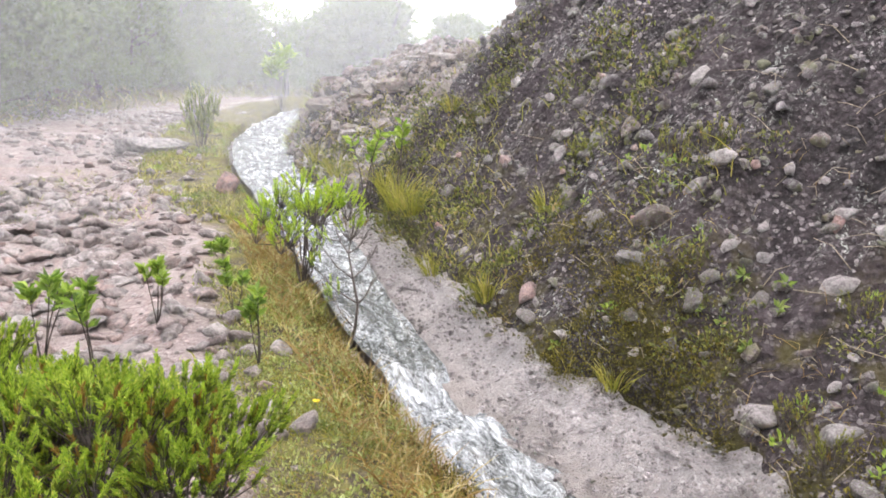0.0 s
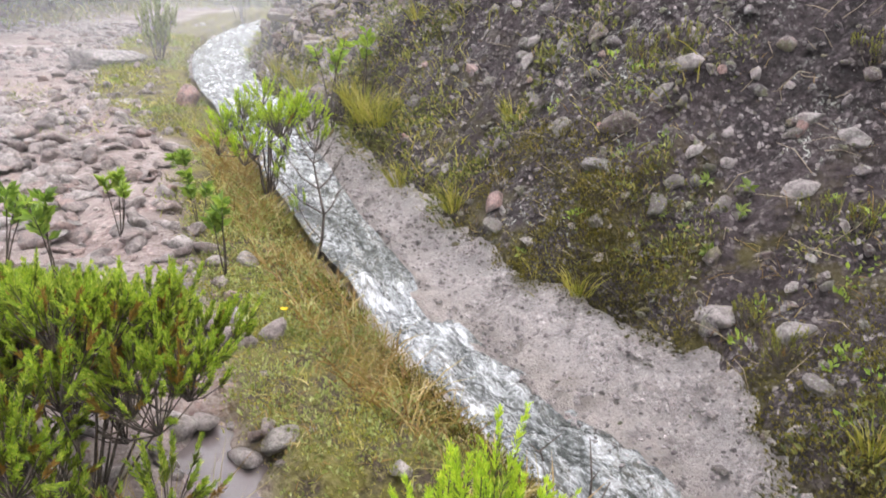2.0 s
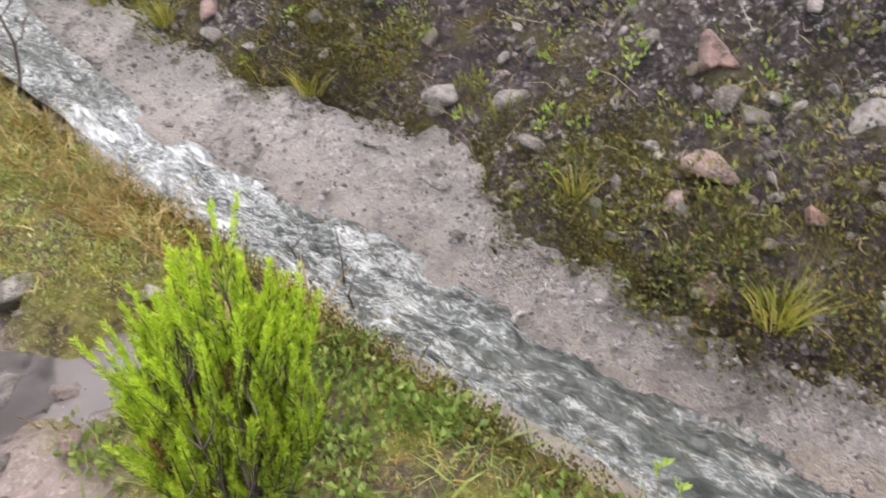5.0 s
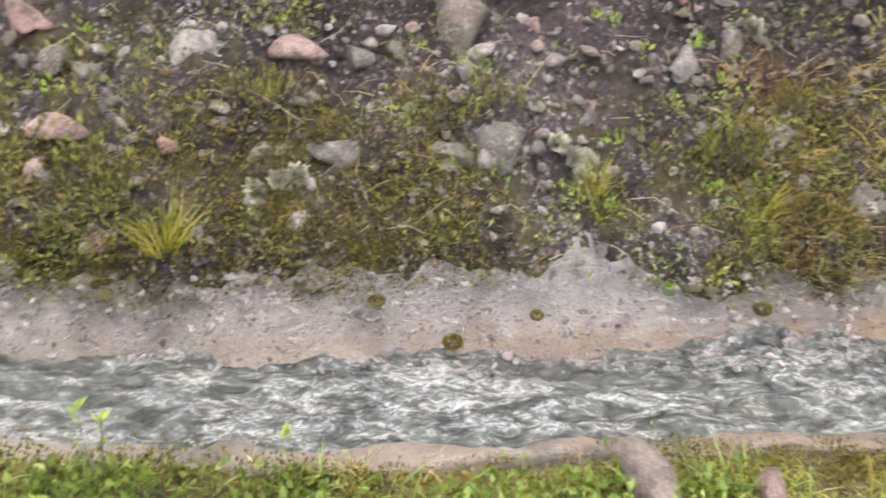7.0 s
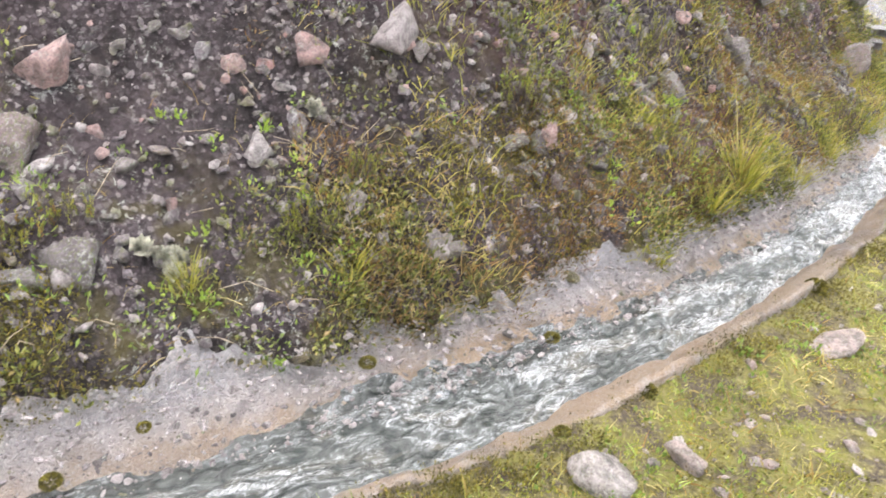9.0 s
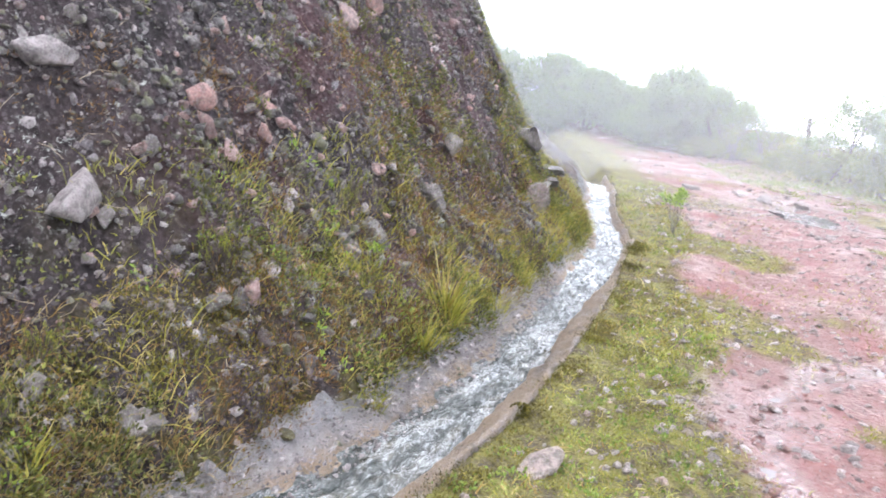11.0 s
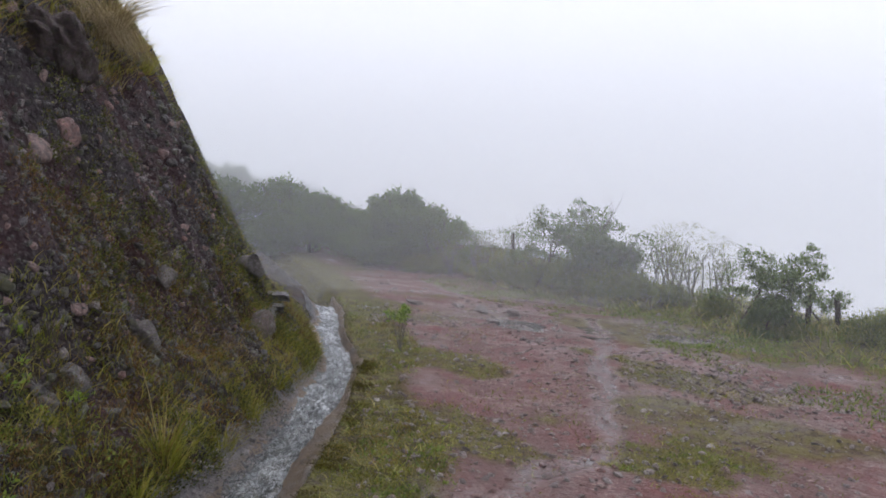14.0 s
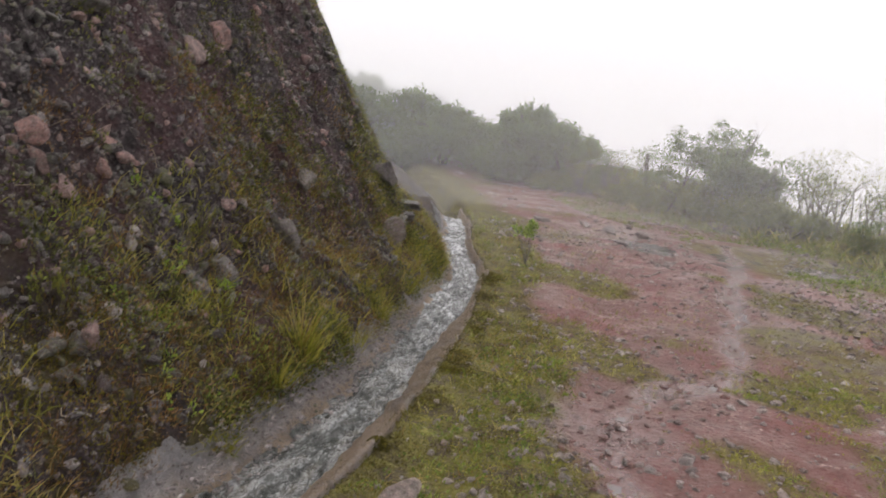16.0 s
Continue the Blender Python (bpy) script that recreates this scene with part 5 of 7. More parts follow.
def heath(x, y, height, spread, stems, twigs, needles, seed, label, rust=0.06, leaf=0.020, bare=0.3, plume=0.15, lean=(0, 0), trunk=0.0, cone=0.28, group="", name="heath_shrub", mats=None, tufts=0):
    r = np.random.default_rng(seed)
    z = float(land(x, y)[0]) - 0.01
    wood, green, brown, base_leaves = Cluster(), Cluster(), Cluster(), Cluster()
    young_mat, base_mat = mats or (HEATH_LEAF, HEATH_DARK)
    low = max(bare, trunk)
    ends = []
    for k in range(stems):
        a = k / stems * 6.283 + r.uniform(-0.4, 0.4)
        rho = spread * math.sqrt(r.uniform(0.02, 1.0)) * 0.8
        end = np.array([math.cos(a) * rho + lean[0], math.sin(a) * rho + lean[1], height * r.uniform(0.6, 0.9) * (1 - cone * (rho / spread) ** 2)])
        foot = np.array([math.cos(a) * 0.03, math.sin(a) * 0.03, 0.0])
        if trunk:
            top = np.array([lean[0] * 0.4 + 0.06 * math.cos(a), lean[1] * 0.4 + 0.06 * math.sin(a), trunk * height * r.uniform(0.7, 1.1)])
            tube(wood, [foot * 0.3, (foot * 0.3 + top) / 2 + r.normal(size=3) * 0.012, top], [0.0055, 0.005, 0.004])
            foot = top
        knee = foot * 0.5 + end * 0.45 + np.array([0, 0, -0.05 * height]) + r.normal(size=3) * 0.02
        t = np.linspace(0, 1, 8)[:, None]
        line = (1 - t) ** 2 * foot + 2 * t * (1 - t) * knee + t * t * end
        tube(wood, line, np.linspace(0.0055, 0.0015, 8) * (0.4 + height))
        ends.append(line[3:])
    ends = np.concatenate(ends)
    centres = []
    for k in range(tufts):
        a, rho = 2.4 * k + r.uniform(-0.4, 0.4), spread * math.sqrt((k + 0.5) / tufts)
        top = height * (1 - cone * (rho / spread) ** 2) * r.uniform(0.80, 1.0)
        if k % 4 == 3:
            top = low * height + (top - low * height) * r.uniform(0.1, 0.65)
        centres.append((np.array([math.cos(a) * rho + lean[0], math.sin(a) * rho + lean[1], top - plume * 0.9]), spread * r.uniform(0.24, 0.40)))
    # plumes all over a rounded crown, each on a twig from the nearest stem
    for j in range(int(stems * twigs * 0.62)):
        a, rho = r.uniform(0, 6.283), spread * math.sqrt(r.random())
        top = height * (1 - cone * (rho / spread) ** 2)
        level = low * height + (top - low * height) * r.random() ** 0.6
        tilt = min(1.0, level / height + 0.15)
        p = np.array([math.cos(a) * rho * tilt + lean[0] * level / height, math.sin(a) * rho * tilt + lean[1] * level / height, level - plume * 0.6]) + r.normal(size=3) * 0.015
        near = ends[np.argmin(np.sum((ends - p + np.array([0, 0, 0.06])) ** 2, 1))]
        out = np.array([math.cos(a), math.sin(a), 0])
        d = unit(UP + out * r.uniform(-0.05, 0.45) + r.normal(size=3) * 0.14)
        if tufts:
            c, size = centres[j % tufts]
            bulge = unit(r.normal(size=3) * np.array([1, 1, 0.7]) + UP * 0.35)
            p = c + bulge * size * r.uniform(0.3, 1.0) * np.array([1, 1, 0.6])
            near = c - np.array([0, 0, size * 0.7])
            if j < tufts:
                fork = ends[np.argmin(np.sum((ends - c + np.array([0, 0, 0.12])) ** 2, 1))]
                tube(wood, [fork, (fork + near) / 2 + np.array([0, 0, -0.012]), near], [0.0034, 0.003, 0.0024], 5)
            d = unit(UP * 0.75 + bulge * 0.75 + r.normal(size=3) * 0.12)
        span = plume * r.uniform(0.65, 1.25)
        tube(wood, [near, (near + p) / 2 + np.array([0, 0, -0.01]), p, p + d * span * 0.8], [0.0026, 0.0022, 0.0017, 0.001], 4)
        rusty = r.random() < rust
        sprig(green, p, d, span, needles, leaf, r, 0.22, brown if rusty else base_leaves, 0.62 if rusty else 0.30)
    ob = holder(name, x, y, z, label, "shrub", group)
    part("branchwork", wood.mesh("branchwork", BARK, True), ob, "thin dark woody stems")
    part("foliage", green.mesh("foliage", young_mat), ob, "bright green needle-like leaves")
    part("dark_foliage", base_leaves.mesh("dark_foliage", base_mat), ob, "darker leaves low on the plumes")
    if brown.v:
        part("rusty_foliage", brown.mesh("rusty_foliage", HEATH_RUST), ob, "rust-brown withered sprigs")
    return ob


def leaning_stem(x, y, label):
    """A nearly bare stem that leans over the water and forks, with leaves left at a few tips."""
    r = np.random.default_rng(5)
    wood, green, base_leaves = Cluster(), Cluster(), Cluster()
    line = np.array([(0, 0, 0), (0.05, 0.0, 0.10), (0.085, 0.01, 0.22), (0.10, 0.02, 0.36), (0.075, 0.02, 0.50), (0.05, 0.03, 0.64), (0.085, 0.03, 0.80)])
    tube(wood, line, [0.011, 0.010, 0.009, 0.008, 0.006, 0.004, 0.002], 7)
    for at, way, span in ((2, (-0.6, 0.2, 0.7), 0.20), (3, (-0.8, 0.0, 0.6), 0.30), (3, (0.5, -0.3, 0.7), 0.16), (4, (-0.7, -0.2, 0.7), 0.24), (4, (0.6, 0.2, 0.7), 0.20), (5, (-0.5, 0.3, 0.8), 0.18), (5, (0.7, -0.1, 0.6), 0.14)):
        d = unit(np.array(way))
        p, m, e = line[at], line[at] + d * span * 0.5 + np.array([0, 0, -0.015]), line[at] + d * span + np.array([0, 0, 0.03])
        tube(wood, [p, m, e], [0.005, 0.0036, 0.002], 5)
        for k in range(4):
            f = m + (e - m) * r.random() + r.normal(size=3) * 0.004
            g = unit(d + r.normal(size=3) * 0.6 + UP * 0.3)
            tube(wood, [f, f + g * r.uniform(0.04, 0.09)], [0.0022, 0.001], 4)
        if way[0] < -0.55:
            for k in range(9):
                sprig(green, e + r.normal(size=3) * 0.025, unit(UP + d * 0.5 + r.normal(size=3) * 0.4), 0.075, 44, 0.020, r, 0.22, base_leaves, 0.3)
    ob = holder("heath_sapling", x, y, float(land(x, y)[0]) - 0.03, label, "sapling")
    part("branchwork", wood.mesh("branchwork", BARK, True), ob, "bare dark forked stem")
    part("foliage", green.mesh("foliage", HEATH_LEAF), ob, "small tufts of green needles")
    part("dark_foliage", base_leaves.mesh("dark_foliage", HEATH_DARK), ob, "darker leaves low on the plumes")
    return ob


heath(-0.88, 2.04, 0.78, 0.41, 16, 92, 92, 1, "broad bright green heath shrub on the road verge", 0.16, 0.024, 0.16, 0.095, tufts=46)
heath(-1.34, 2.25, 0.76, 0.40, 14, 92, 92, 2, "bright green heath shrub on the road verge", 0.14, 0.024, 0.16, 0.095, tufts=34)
heath(0.13, 1.27, 0.82, 0.23, 30, 26, 100, 3, "upright bright green heath shrub beside the drain", 0.05, 0.024, 0.20, 0.15, (0.03, -0.17), 0.0, 0.5, "", "heath_shrub", (HEATH_YOUNG, HEATH_LEAF))
heath(-0.76, 4.86, 0.74, 0.30, 13, 36, 60, 4, "small heath bush on a bare dark trunk beside the drain", 0.04, 0.022, 0.50, 0.095, (0.02, 0), 0.34, tufts=18, mats=(HEATH_YOUNG, HEATH_LEAF))
leaning_stem(-0.47, 4.24, "thin dark leaning stem with few leaves at the water")
heath(-2.72, 9.75, 0.78, 0.26, 14, 16, 60, 6, "upright grey-green shrub on the verge beside the drain", 0.02, 0.034, 0.25, 0.16, mats=(SAGE, HEATH_DARK))
heath(1.00, 0.72, 0.16, 0.05, 3, 4, 30, 7, "tiny green heath seedling beside the drain", 0.0, 0.015, 0.4, 0.06)
heath(0.30, 2.10, 0.22, 0.10, 6, 6, 36, 8, "low heath seedling on the bank of the drain", 0.08, 0.016, 0.3, 0.08)


def sapling(x, y, height, whorls, leaf, seed, label, mat=None, lean=(0, 0), stem_mat=None, count=32):
    r = np.random.default_rng(seed)
    z = float(land(x, y)[0]) - 0.01
    wood, green = [], Cluster()
    for k in range(whorls):
        a = r.uniform(0, 6.28)
        end = np.array([math.cos(a) * height * 0.28 * r.random() + lean[0], math.sin(a) * height * 0.28 * r.random() + lean[1], height * r.uniform(0.72, 1.0)])
        mid = end * 0.5 + r.normal(size=3) * height * 0.06
        t = np.linspace(0, 1, 6)[:, None]
        line = 2 * t * (1 - t) * mid + t * t * end
        one = Cluster()
        tube(one, line, np.linspace(0.0042, 0.002, 6) * (height / 0.4) ** 0.7)
        wood.append(one)
        d0 = unit(line[-1] - line[-2])
        for j in range(count):
            at = (r.uniform(-0.26, 0.02) if j % 3 else r.uniform(-0.1, 0.02)) * height * 0.7
            d = unit(d0 * r.uniform(0.3, 1.1) + any_side(d0[None], r)[0] * 0.9)
            l = leaf * r.uniform(0.8, 1.35)
            green.add(*leaves((end + d0 * at)[None], d[None], np.array([l]), np.array([l * 0.42]), r, 0.12))
    ob = holder("sapling", x, y, z, label, "sapling", "saplings on the verge")
    for one in wood:
        part("stem", one.mesh("stem", stem_mat or BARK, True), ob)
    part("foliage", green.mesh("foliage", mat or BROAD_LEAF), ob, "glossy oval leaves in whorls")
    return ob


sapling(-1.84, 3.72, 0.52, 4, 0.065, 11, "leafy green sapling at the stony road edge", None, (0.02, 0))
sapling(-1.50, 3.48, 0.50, 3, 0.065, 12, "thin-stemmed green sapling at the stony road edge", None, (-0.04, 0))
sapling(-1.42, 4.12, 0.36, 4, 0.05, 13, "lime-green sapling at the stony road edge", LIME_LEAF)
sapling(-0.79, 3.66, 0.40, 3, 0.055, 14, "dull green sapling in verge grass", None)
sapling(-1.05, 4.25, 0.33, 3, 0.05, 15, "dull green sapling in verge grass", None)
sapling(-1.20, 4.75, 0.34, 3, 0.05, 16, "dull green sapling in verge grass", None)
sapling(-0.50, 6.75, 0.92, 4, 0.075, 17, "lime-leaved sapling leaning from the foot of the cutting", LIME_LEAF, (0.10, -0.1), None, 16)
sapling(-0.25, 6.60, 0.75, 3, 0.075, 18, "lime-leaved sapling at the foot of the cutting", LIME_LEAF, (0.12, 0), None, 16)
sapling(8.2, -6.35, 0.58, 9, 0.06, 19, "airy yellow-green sapling on the verge downhill", LIME_LEAF, (0, 0), GREY_BARK, 20)
sapling(-2.6, 14.6, 1.25, 9, 0.16, 20, "lime-green young tree at the bend of the road", LIME_LEAF, (0, 0), GREY_BARK, 18)
sapling(0.97, 0.87, 0.22, 2, 0.03, 21, "tiny seedling at the edge of the water", LIME_LEAF, (0.08, 0.08), None, 7)
sapling(1.22, 0.50, 0.14, 1, 0.03, 22, "tiny seedling at the edge of the water", LIME_LEAF, (0.05, 0.05), None, 6)


def tussock(x, y, height, count, seed, label, mat=None, spread=0.05, droop=0.7, width=0.006, hang=None, z=None, category="grass tuft"):
    r = np.random.default_rng(seed)
    z = float(land(x, y)[0]) - 0.01 if z is None else z
    c = Cluster()
    a = r.uniform(0, 6.283, count)
    out = np.stack([np.cos(a), np.sin(a), np.zeros(count)], 1)
    base = out * (spread * r.random(count))[:, None]
    d = unit(UP + out * r.uniform(0.1, 0.7, count)[:, None])
    b = out * droop * r.uniform(0.3, 1.1, count)[:, None] - UP * droop * 0.35
    if hang is not None:
        b = b + np.array(hang)
    c.add(*blades(base, d, height * r.uniform(0.5, 1.1, count), np.full(count, width), b, r))
    ob = new("grass_tuft", c.mesh("grass_tuft", mat or TUFT_GRASS))
    ob.matrix_basis = pose(x, y, z)
    return tagged(ob, label, category, "grass tufts")


APRON_SPRIG = tuple(float(a) for a in to_plan(1.35, 0.72))
for k, (x, y, h, n) in enumerate(((-0.22, 6.35, 0.42, 150), (-0.10, 6.00, 0.34, 130), (-0.35, 6.8, 0.3, 90), (0.75, 4.90, 0.22, 70), (0.36, 4.50, 0.24, 90), (0.22, 7.10, 0.24, 60), (1.47, 2.08, 0.16, 50),
        (1.72, 1.34, 0.20, 90), (0.87, 3.46, 0.20, 60), (4.75, -2.40, 0.36, 110), (4.45, -2.15, 0.28, 80), (5.3, -2.95, 0.30, 90), (3.9, -1.72, 0.22, 70), (5.9, -3.4, 0.3, 90), (6.6, -3.95, 0.3, 80),
        (0.05, 5.2, 0.24, 60), (-0.9, 8.0, 0.35, 80), (-1.2, 8.7, 0.35, 80), (3.0, -0.30, 0.18, 60), (2.75, 0.25, 0.16, 50))):
    tussock(x, y, h, n, 40 + k, "yellow-green tuft of grass on the cutting", None, 0.04 + 0.1 * h, 0.6)
tussock(4.83, -2.41, 0.85, 5, 66, "few tall dry stalks in a grass tuft", DRY_GRASS, 0.03, 0.25, 0.006)
tussock(4.83, -2.41, 0.34, 110, 67, "yellow-green tuft of grass on the cutting", None, 0.07, 0.6)
sapling(APRON_SPRIG[0], APRON_SPRIG[1], 0.10, 3, 0.022, 23, "tiny lime-green sprig growing out of the concrete", LIME_LEAF, (0, 0), None, 10)
# long straw hanging from the top of the cutting
for k, (s, q, h, n) in enumerate(((8.05, 1.96, 0.55, 300), (8.25, 1.92, 0.45, 260), (7.75, 2.0, 0.5, 260), (8.4, 1.9, 0.32, 220), (8.8, 1.88, 0.26, 200), (9.3, 1.87, 0.24, 200), (9.9, 1.88, 0.22, 160), (10.5, 1.88, 0.2, 160),
        (6.2, 2.0, 0.5, 260), (5.2, 1.95, 0.5, 260), (4.9, 1.9, 0.4, 200))):
    x, y = to_plan(s, q + float(apron_width(np.array([s]))[0]))
    tx, ty = to_plan(s + 1.2, 0)
    way = np.array([float(tx) - float(x), float(ty) - float(y), -1.8])
    tussock(float(x), float(y), h, n, 70 + k, "straw-coloured grass hanging over the top of the cutting", STRAW if k < 3 else (DRY_GRASS if k % 3 != 1 else TUFT_GRASS), 0.15, 0.75, 0.006, (float(unit(way)[0]) * 0.5, float(unit(way)[1]) * 0.5, -2.3 if k < 3 else -0.75))

# the big straw tussock that spreads out from the edge, its dead skirt below
tussock(8.68, -3.20, 0.62, 460, 90, "large straw-coloured tussock spreading from the top edge of the cutting", STRAW, 0.12, 1.3, 0.008, None, 2.52)
tussock(8.60, -3.22, 0.55, 420, 91, "dead straw skirt hanging below a grass tussock", STRAW, 0.10, 0.5, 0.008, (-0.15, -0.1, -2.6), 2.50)
tussock(8.95, -3.55, 0.26, 220, 92, "yellow-green tuft on the edge of the cutting", TUFT_GRASS, 0.14, 0.5, 0.006)

# the boulder that juts from the cutting under the straw
bm = bmesh.new()
bmesh.ops.create_icosphere(bm, subdivisions=4, radius=1.0)
for v in bm.verts:
    c = v.co.copy()
    v.co *= 1.0 + 0.34 * noise.noise(c * 1.2) + 0.22 * noise.noise(c * 2.9) + 0.04 * noise.noise(c * 7.0) + 0.015 * noise.noise(c * 16.0)
    v.co.z *= 1.0 - 0.35 * max(0.0, c.x)
me = bpy.data.meshes.new("boulder")
bm.to_mesh(me)
bm.free()
me.materials.append(DARK_STONE)
ob = new("boulder", me)
bx, by = to_plan(6.9, 1.68 + 0.55)
ob.matrix_basis = pose(float(bx), float(by), float(land(bx, by)[0]) - 0.02, 8, 32, -28) @ Matrix.Diagonal((0.40, 0.26, 0.20, 1))
tagged(ob, "dark overhanging boulder near the top of the cutting", "boulder")


# ---- grass, moss and small plants that nobody could count ----
def meadow(name, count, s0, s1, u0, u1, lo, hi, mat, seed, label, parent, gaps=0.0, grain=0.6, width=0.004, far=None, flat=0.5, on_hill=False):
    r = np.random.default_rng(seed)
    s, u = r.uniform(s0, s1, count), r.uniform(u0, u1, count)
    if on_hill:
        u = u0 + (u1 - u0) * r.random(count) ** 1.7 + apron_width(s)
    x, y = to_plan(s, u)
    keep = fbm(x, y, grain, 3, seed) + r.uniform(-0.25, 0.25, count) > gaps
    if parent is G and far is None:
        keep &= u + 0.6 * 0.35 * fbm(x, y, 1.4, 4, 51) + r.normal(size=count) * 0.07 > -verge_width(s)
    keep &= from_seep(x, y)[0] > 1.6
    for row in PUDDLES:
        keep &= in_puddle(x, y, row) > 1.15
    if far is not None:
        v = past_edge(x, y)
        keep &= (v > far[0]) & (v < far[1])
    x, y = x[keep], y[keep]
    n = len(x)
    base = np.stack([x, y, land(x, y) - 0.004], 1)
    a = r.uniform(0, 6.283, n)
    out = np.stack([np.cos(a), np.sin(a), np.zeros(n)], 1)
    d = unit(UP + out * (r.random(n) * flat * 2)[:, None])
    c = Cluster()
    size = lo + (hi - lo) * r.random(n) ** 2
    c.add(*blades(base, d, size, width * (0.6 + 0.8 * r.random(n)), out * 0.6 - UP * 0.25, r))
    return tagged(new(name, c.mesh(name, mat)), label, "grass", kind="stuff")


G = LAND["ground"]


def mossy_patches(name, per, lo, hi, mat, seed, label, width=0.005):
    """Short growth on the mossy patches of the road."""
    r = np.random.default_rng(seed)
    xs, ys = [], []
    for px, py, rx, ry in MOSSY:
        n = int(per * rx * ry * 1.5)
        xs.append(px + rx * r.uniform(-1.5, 1.5, n))
        ys.append(py + ry * r.uniform(-1.5, 1.5, n))
    x, y = np.concatenate(xs), np.concatenate(ys)
    inside = np.min([np.hypot((x - px) / rx, (y - py) / ry) for px, py, rx, ry in MOSSY], 0)
    keep = (inside + 0.77 * fbm(x, y, 1.4, 4, 51) + 0.5 * fbm(x, y, 0.18, 3, seed) < 0.95) & (from_seep(x, y)[0] > 1.4)
    x, y = x[keep], y[keep]
    n = len(x)
    a = r.uniform(0, 6.283, n)
    out = np.stack([np.cos(a), np.sin(a), np.zeros(n)], 1)
    c = Cluster()
    c.add(*blades(np.stack([x, y, land(x, y) - 0.003], 1), unit(UP + out * (r.random(n) * 1.6)[:, None]), lo + (hi - lo) * r.random(n) ** 2, width * (0.6 + 0.8 * r.random(n)), out * 0.6 - UP * 0.25, r))
    return tagged(new(name, c.mesh(name, mat)), label, "grass", kind="stuff")


mossy_patches("road_moss", 9000, 0.010, 0.05, GRASS, 131, "olive moss and short grass on the wet red road")
mossy_patches("road_moss", 3500, 0.008, 0.03, BRIGHT_MOSS, 132, "yellow-green moss on the wet red road", 0.007)
meadow("verge_grass", 24000, -4.0, 0.8, -1.3, -0.06, 0.012, 0.07, GRASS, 81, "short mossy verge grass", G, 0.16, 0.16, 0.005, None, 1.0)
meadow("verge_grass", 30000, 0.8, 5.2, -1.75, -0.06, 0.012, 0.065, GRASS, 92, "short mossy verge grass", G, 0.16, 0.14, 0.0045, None, 0.9)
meadow("verge_grass", 2000, 0.8, 7.0, -1.7, -0.12, 0.05, 0.12, TUFT_GRASS, 93, "tufts of longer grass in the verge", G, 0.30, 0.12, 0.004, None, 0.8)
meadow("verge_grass", 20000, -12.0, -4.0, -1.1, 0.0, 0.02, 0.11, GRASS, 82, "verge grass beside the drain", G, -0.2, 0.6, 0.007)
meadow("verge_grass", 12000, 5.0, 15.0, -1.4, -0.08, 0.02, 0.10, GRASS, 83, "verge grass beside the drain", G, 0.03, 0.3, 0.007)
meadow("dry_grass", 13000, 1.0, 12.0, -1.7, -0.04, 0.012, 0.09, DRY_GRASS, 91, "dead brown grass in the verge", G, 0.05, 0.35, 0.006, None, 0.9)
meadow("dry_grass", 5600, -6.2, -1.4, -0.36, 0.05, 0.05, 0.19, DRY_GRASS, 84, "straw-coloured grass on the bank of the drain", G, -0.1, 0.5, 0.006, None, 0.7)
meadow("dry_grass", 7000, -4.5, 1.0, -1.2, -0.06, 0.015, 0.08, DRY_GRASS, 85, "dead grass in the verge", G, 0.02, 0.4, 0.006, None, 0.9)
meadow("road_grass", 16000, 3.0, 16.0, -5.0, -0.9, 0.015, 0.06, GRASS, 86, "patches of short grass on the road", LAND["road"], 0.13, 1.1, 0.006, (-9, 0))
meadow("road_grass", 3500, -9.0, -3.0, -2.2, -0.8, 0.02, 0.08, GRASS, 87, "patches of short grass on the road edge", LAND["road"], 0.25, 0.9, 0.006)
meadow("far_grass", 22000, 6.0, 22.0, -9.5, -3.5, 0.10, 0.42, GRASS, 88, "rough grass beyond the road", G, -0.15, 1.0, 0.014, (-0.2, 2.8))
meadow("far_grass", 30000, 7.0, 19.0, -7.5, -2.6, 0.03, 0.09, WEED, 90, "green grass along the road edge", G, -0.12, 1.0, 0.013, (-2.1, 0.5))
meadow("far_grass", 9000, -24.0, -9.0, -7.0, -1.5, 0.10, 0.35, GRASS, 89, "rough grass beyond the road", G, -0.2, 1.0, 0.014, (-0.3, 2.5))


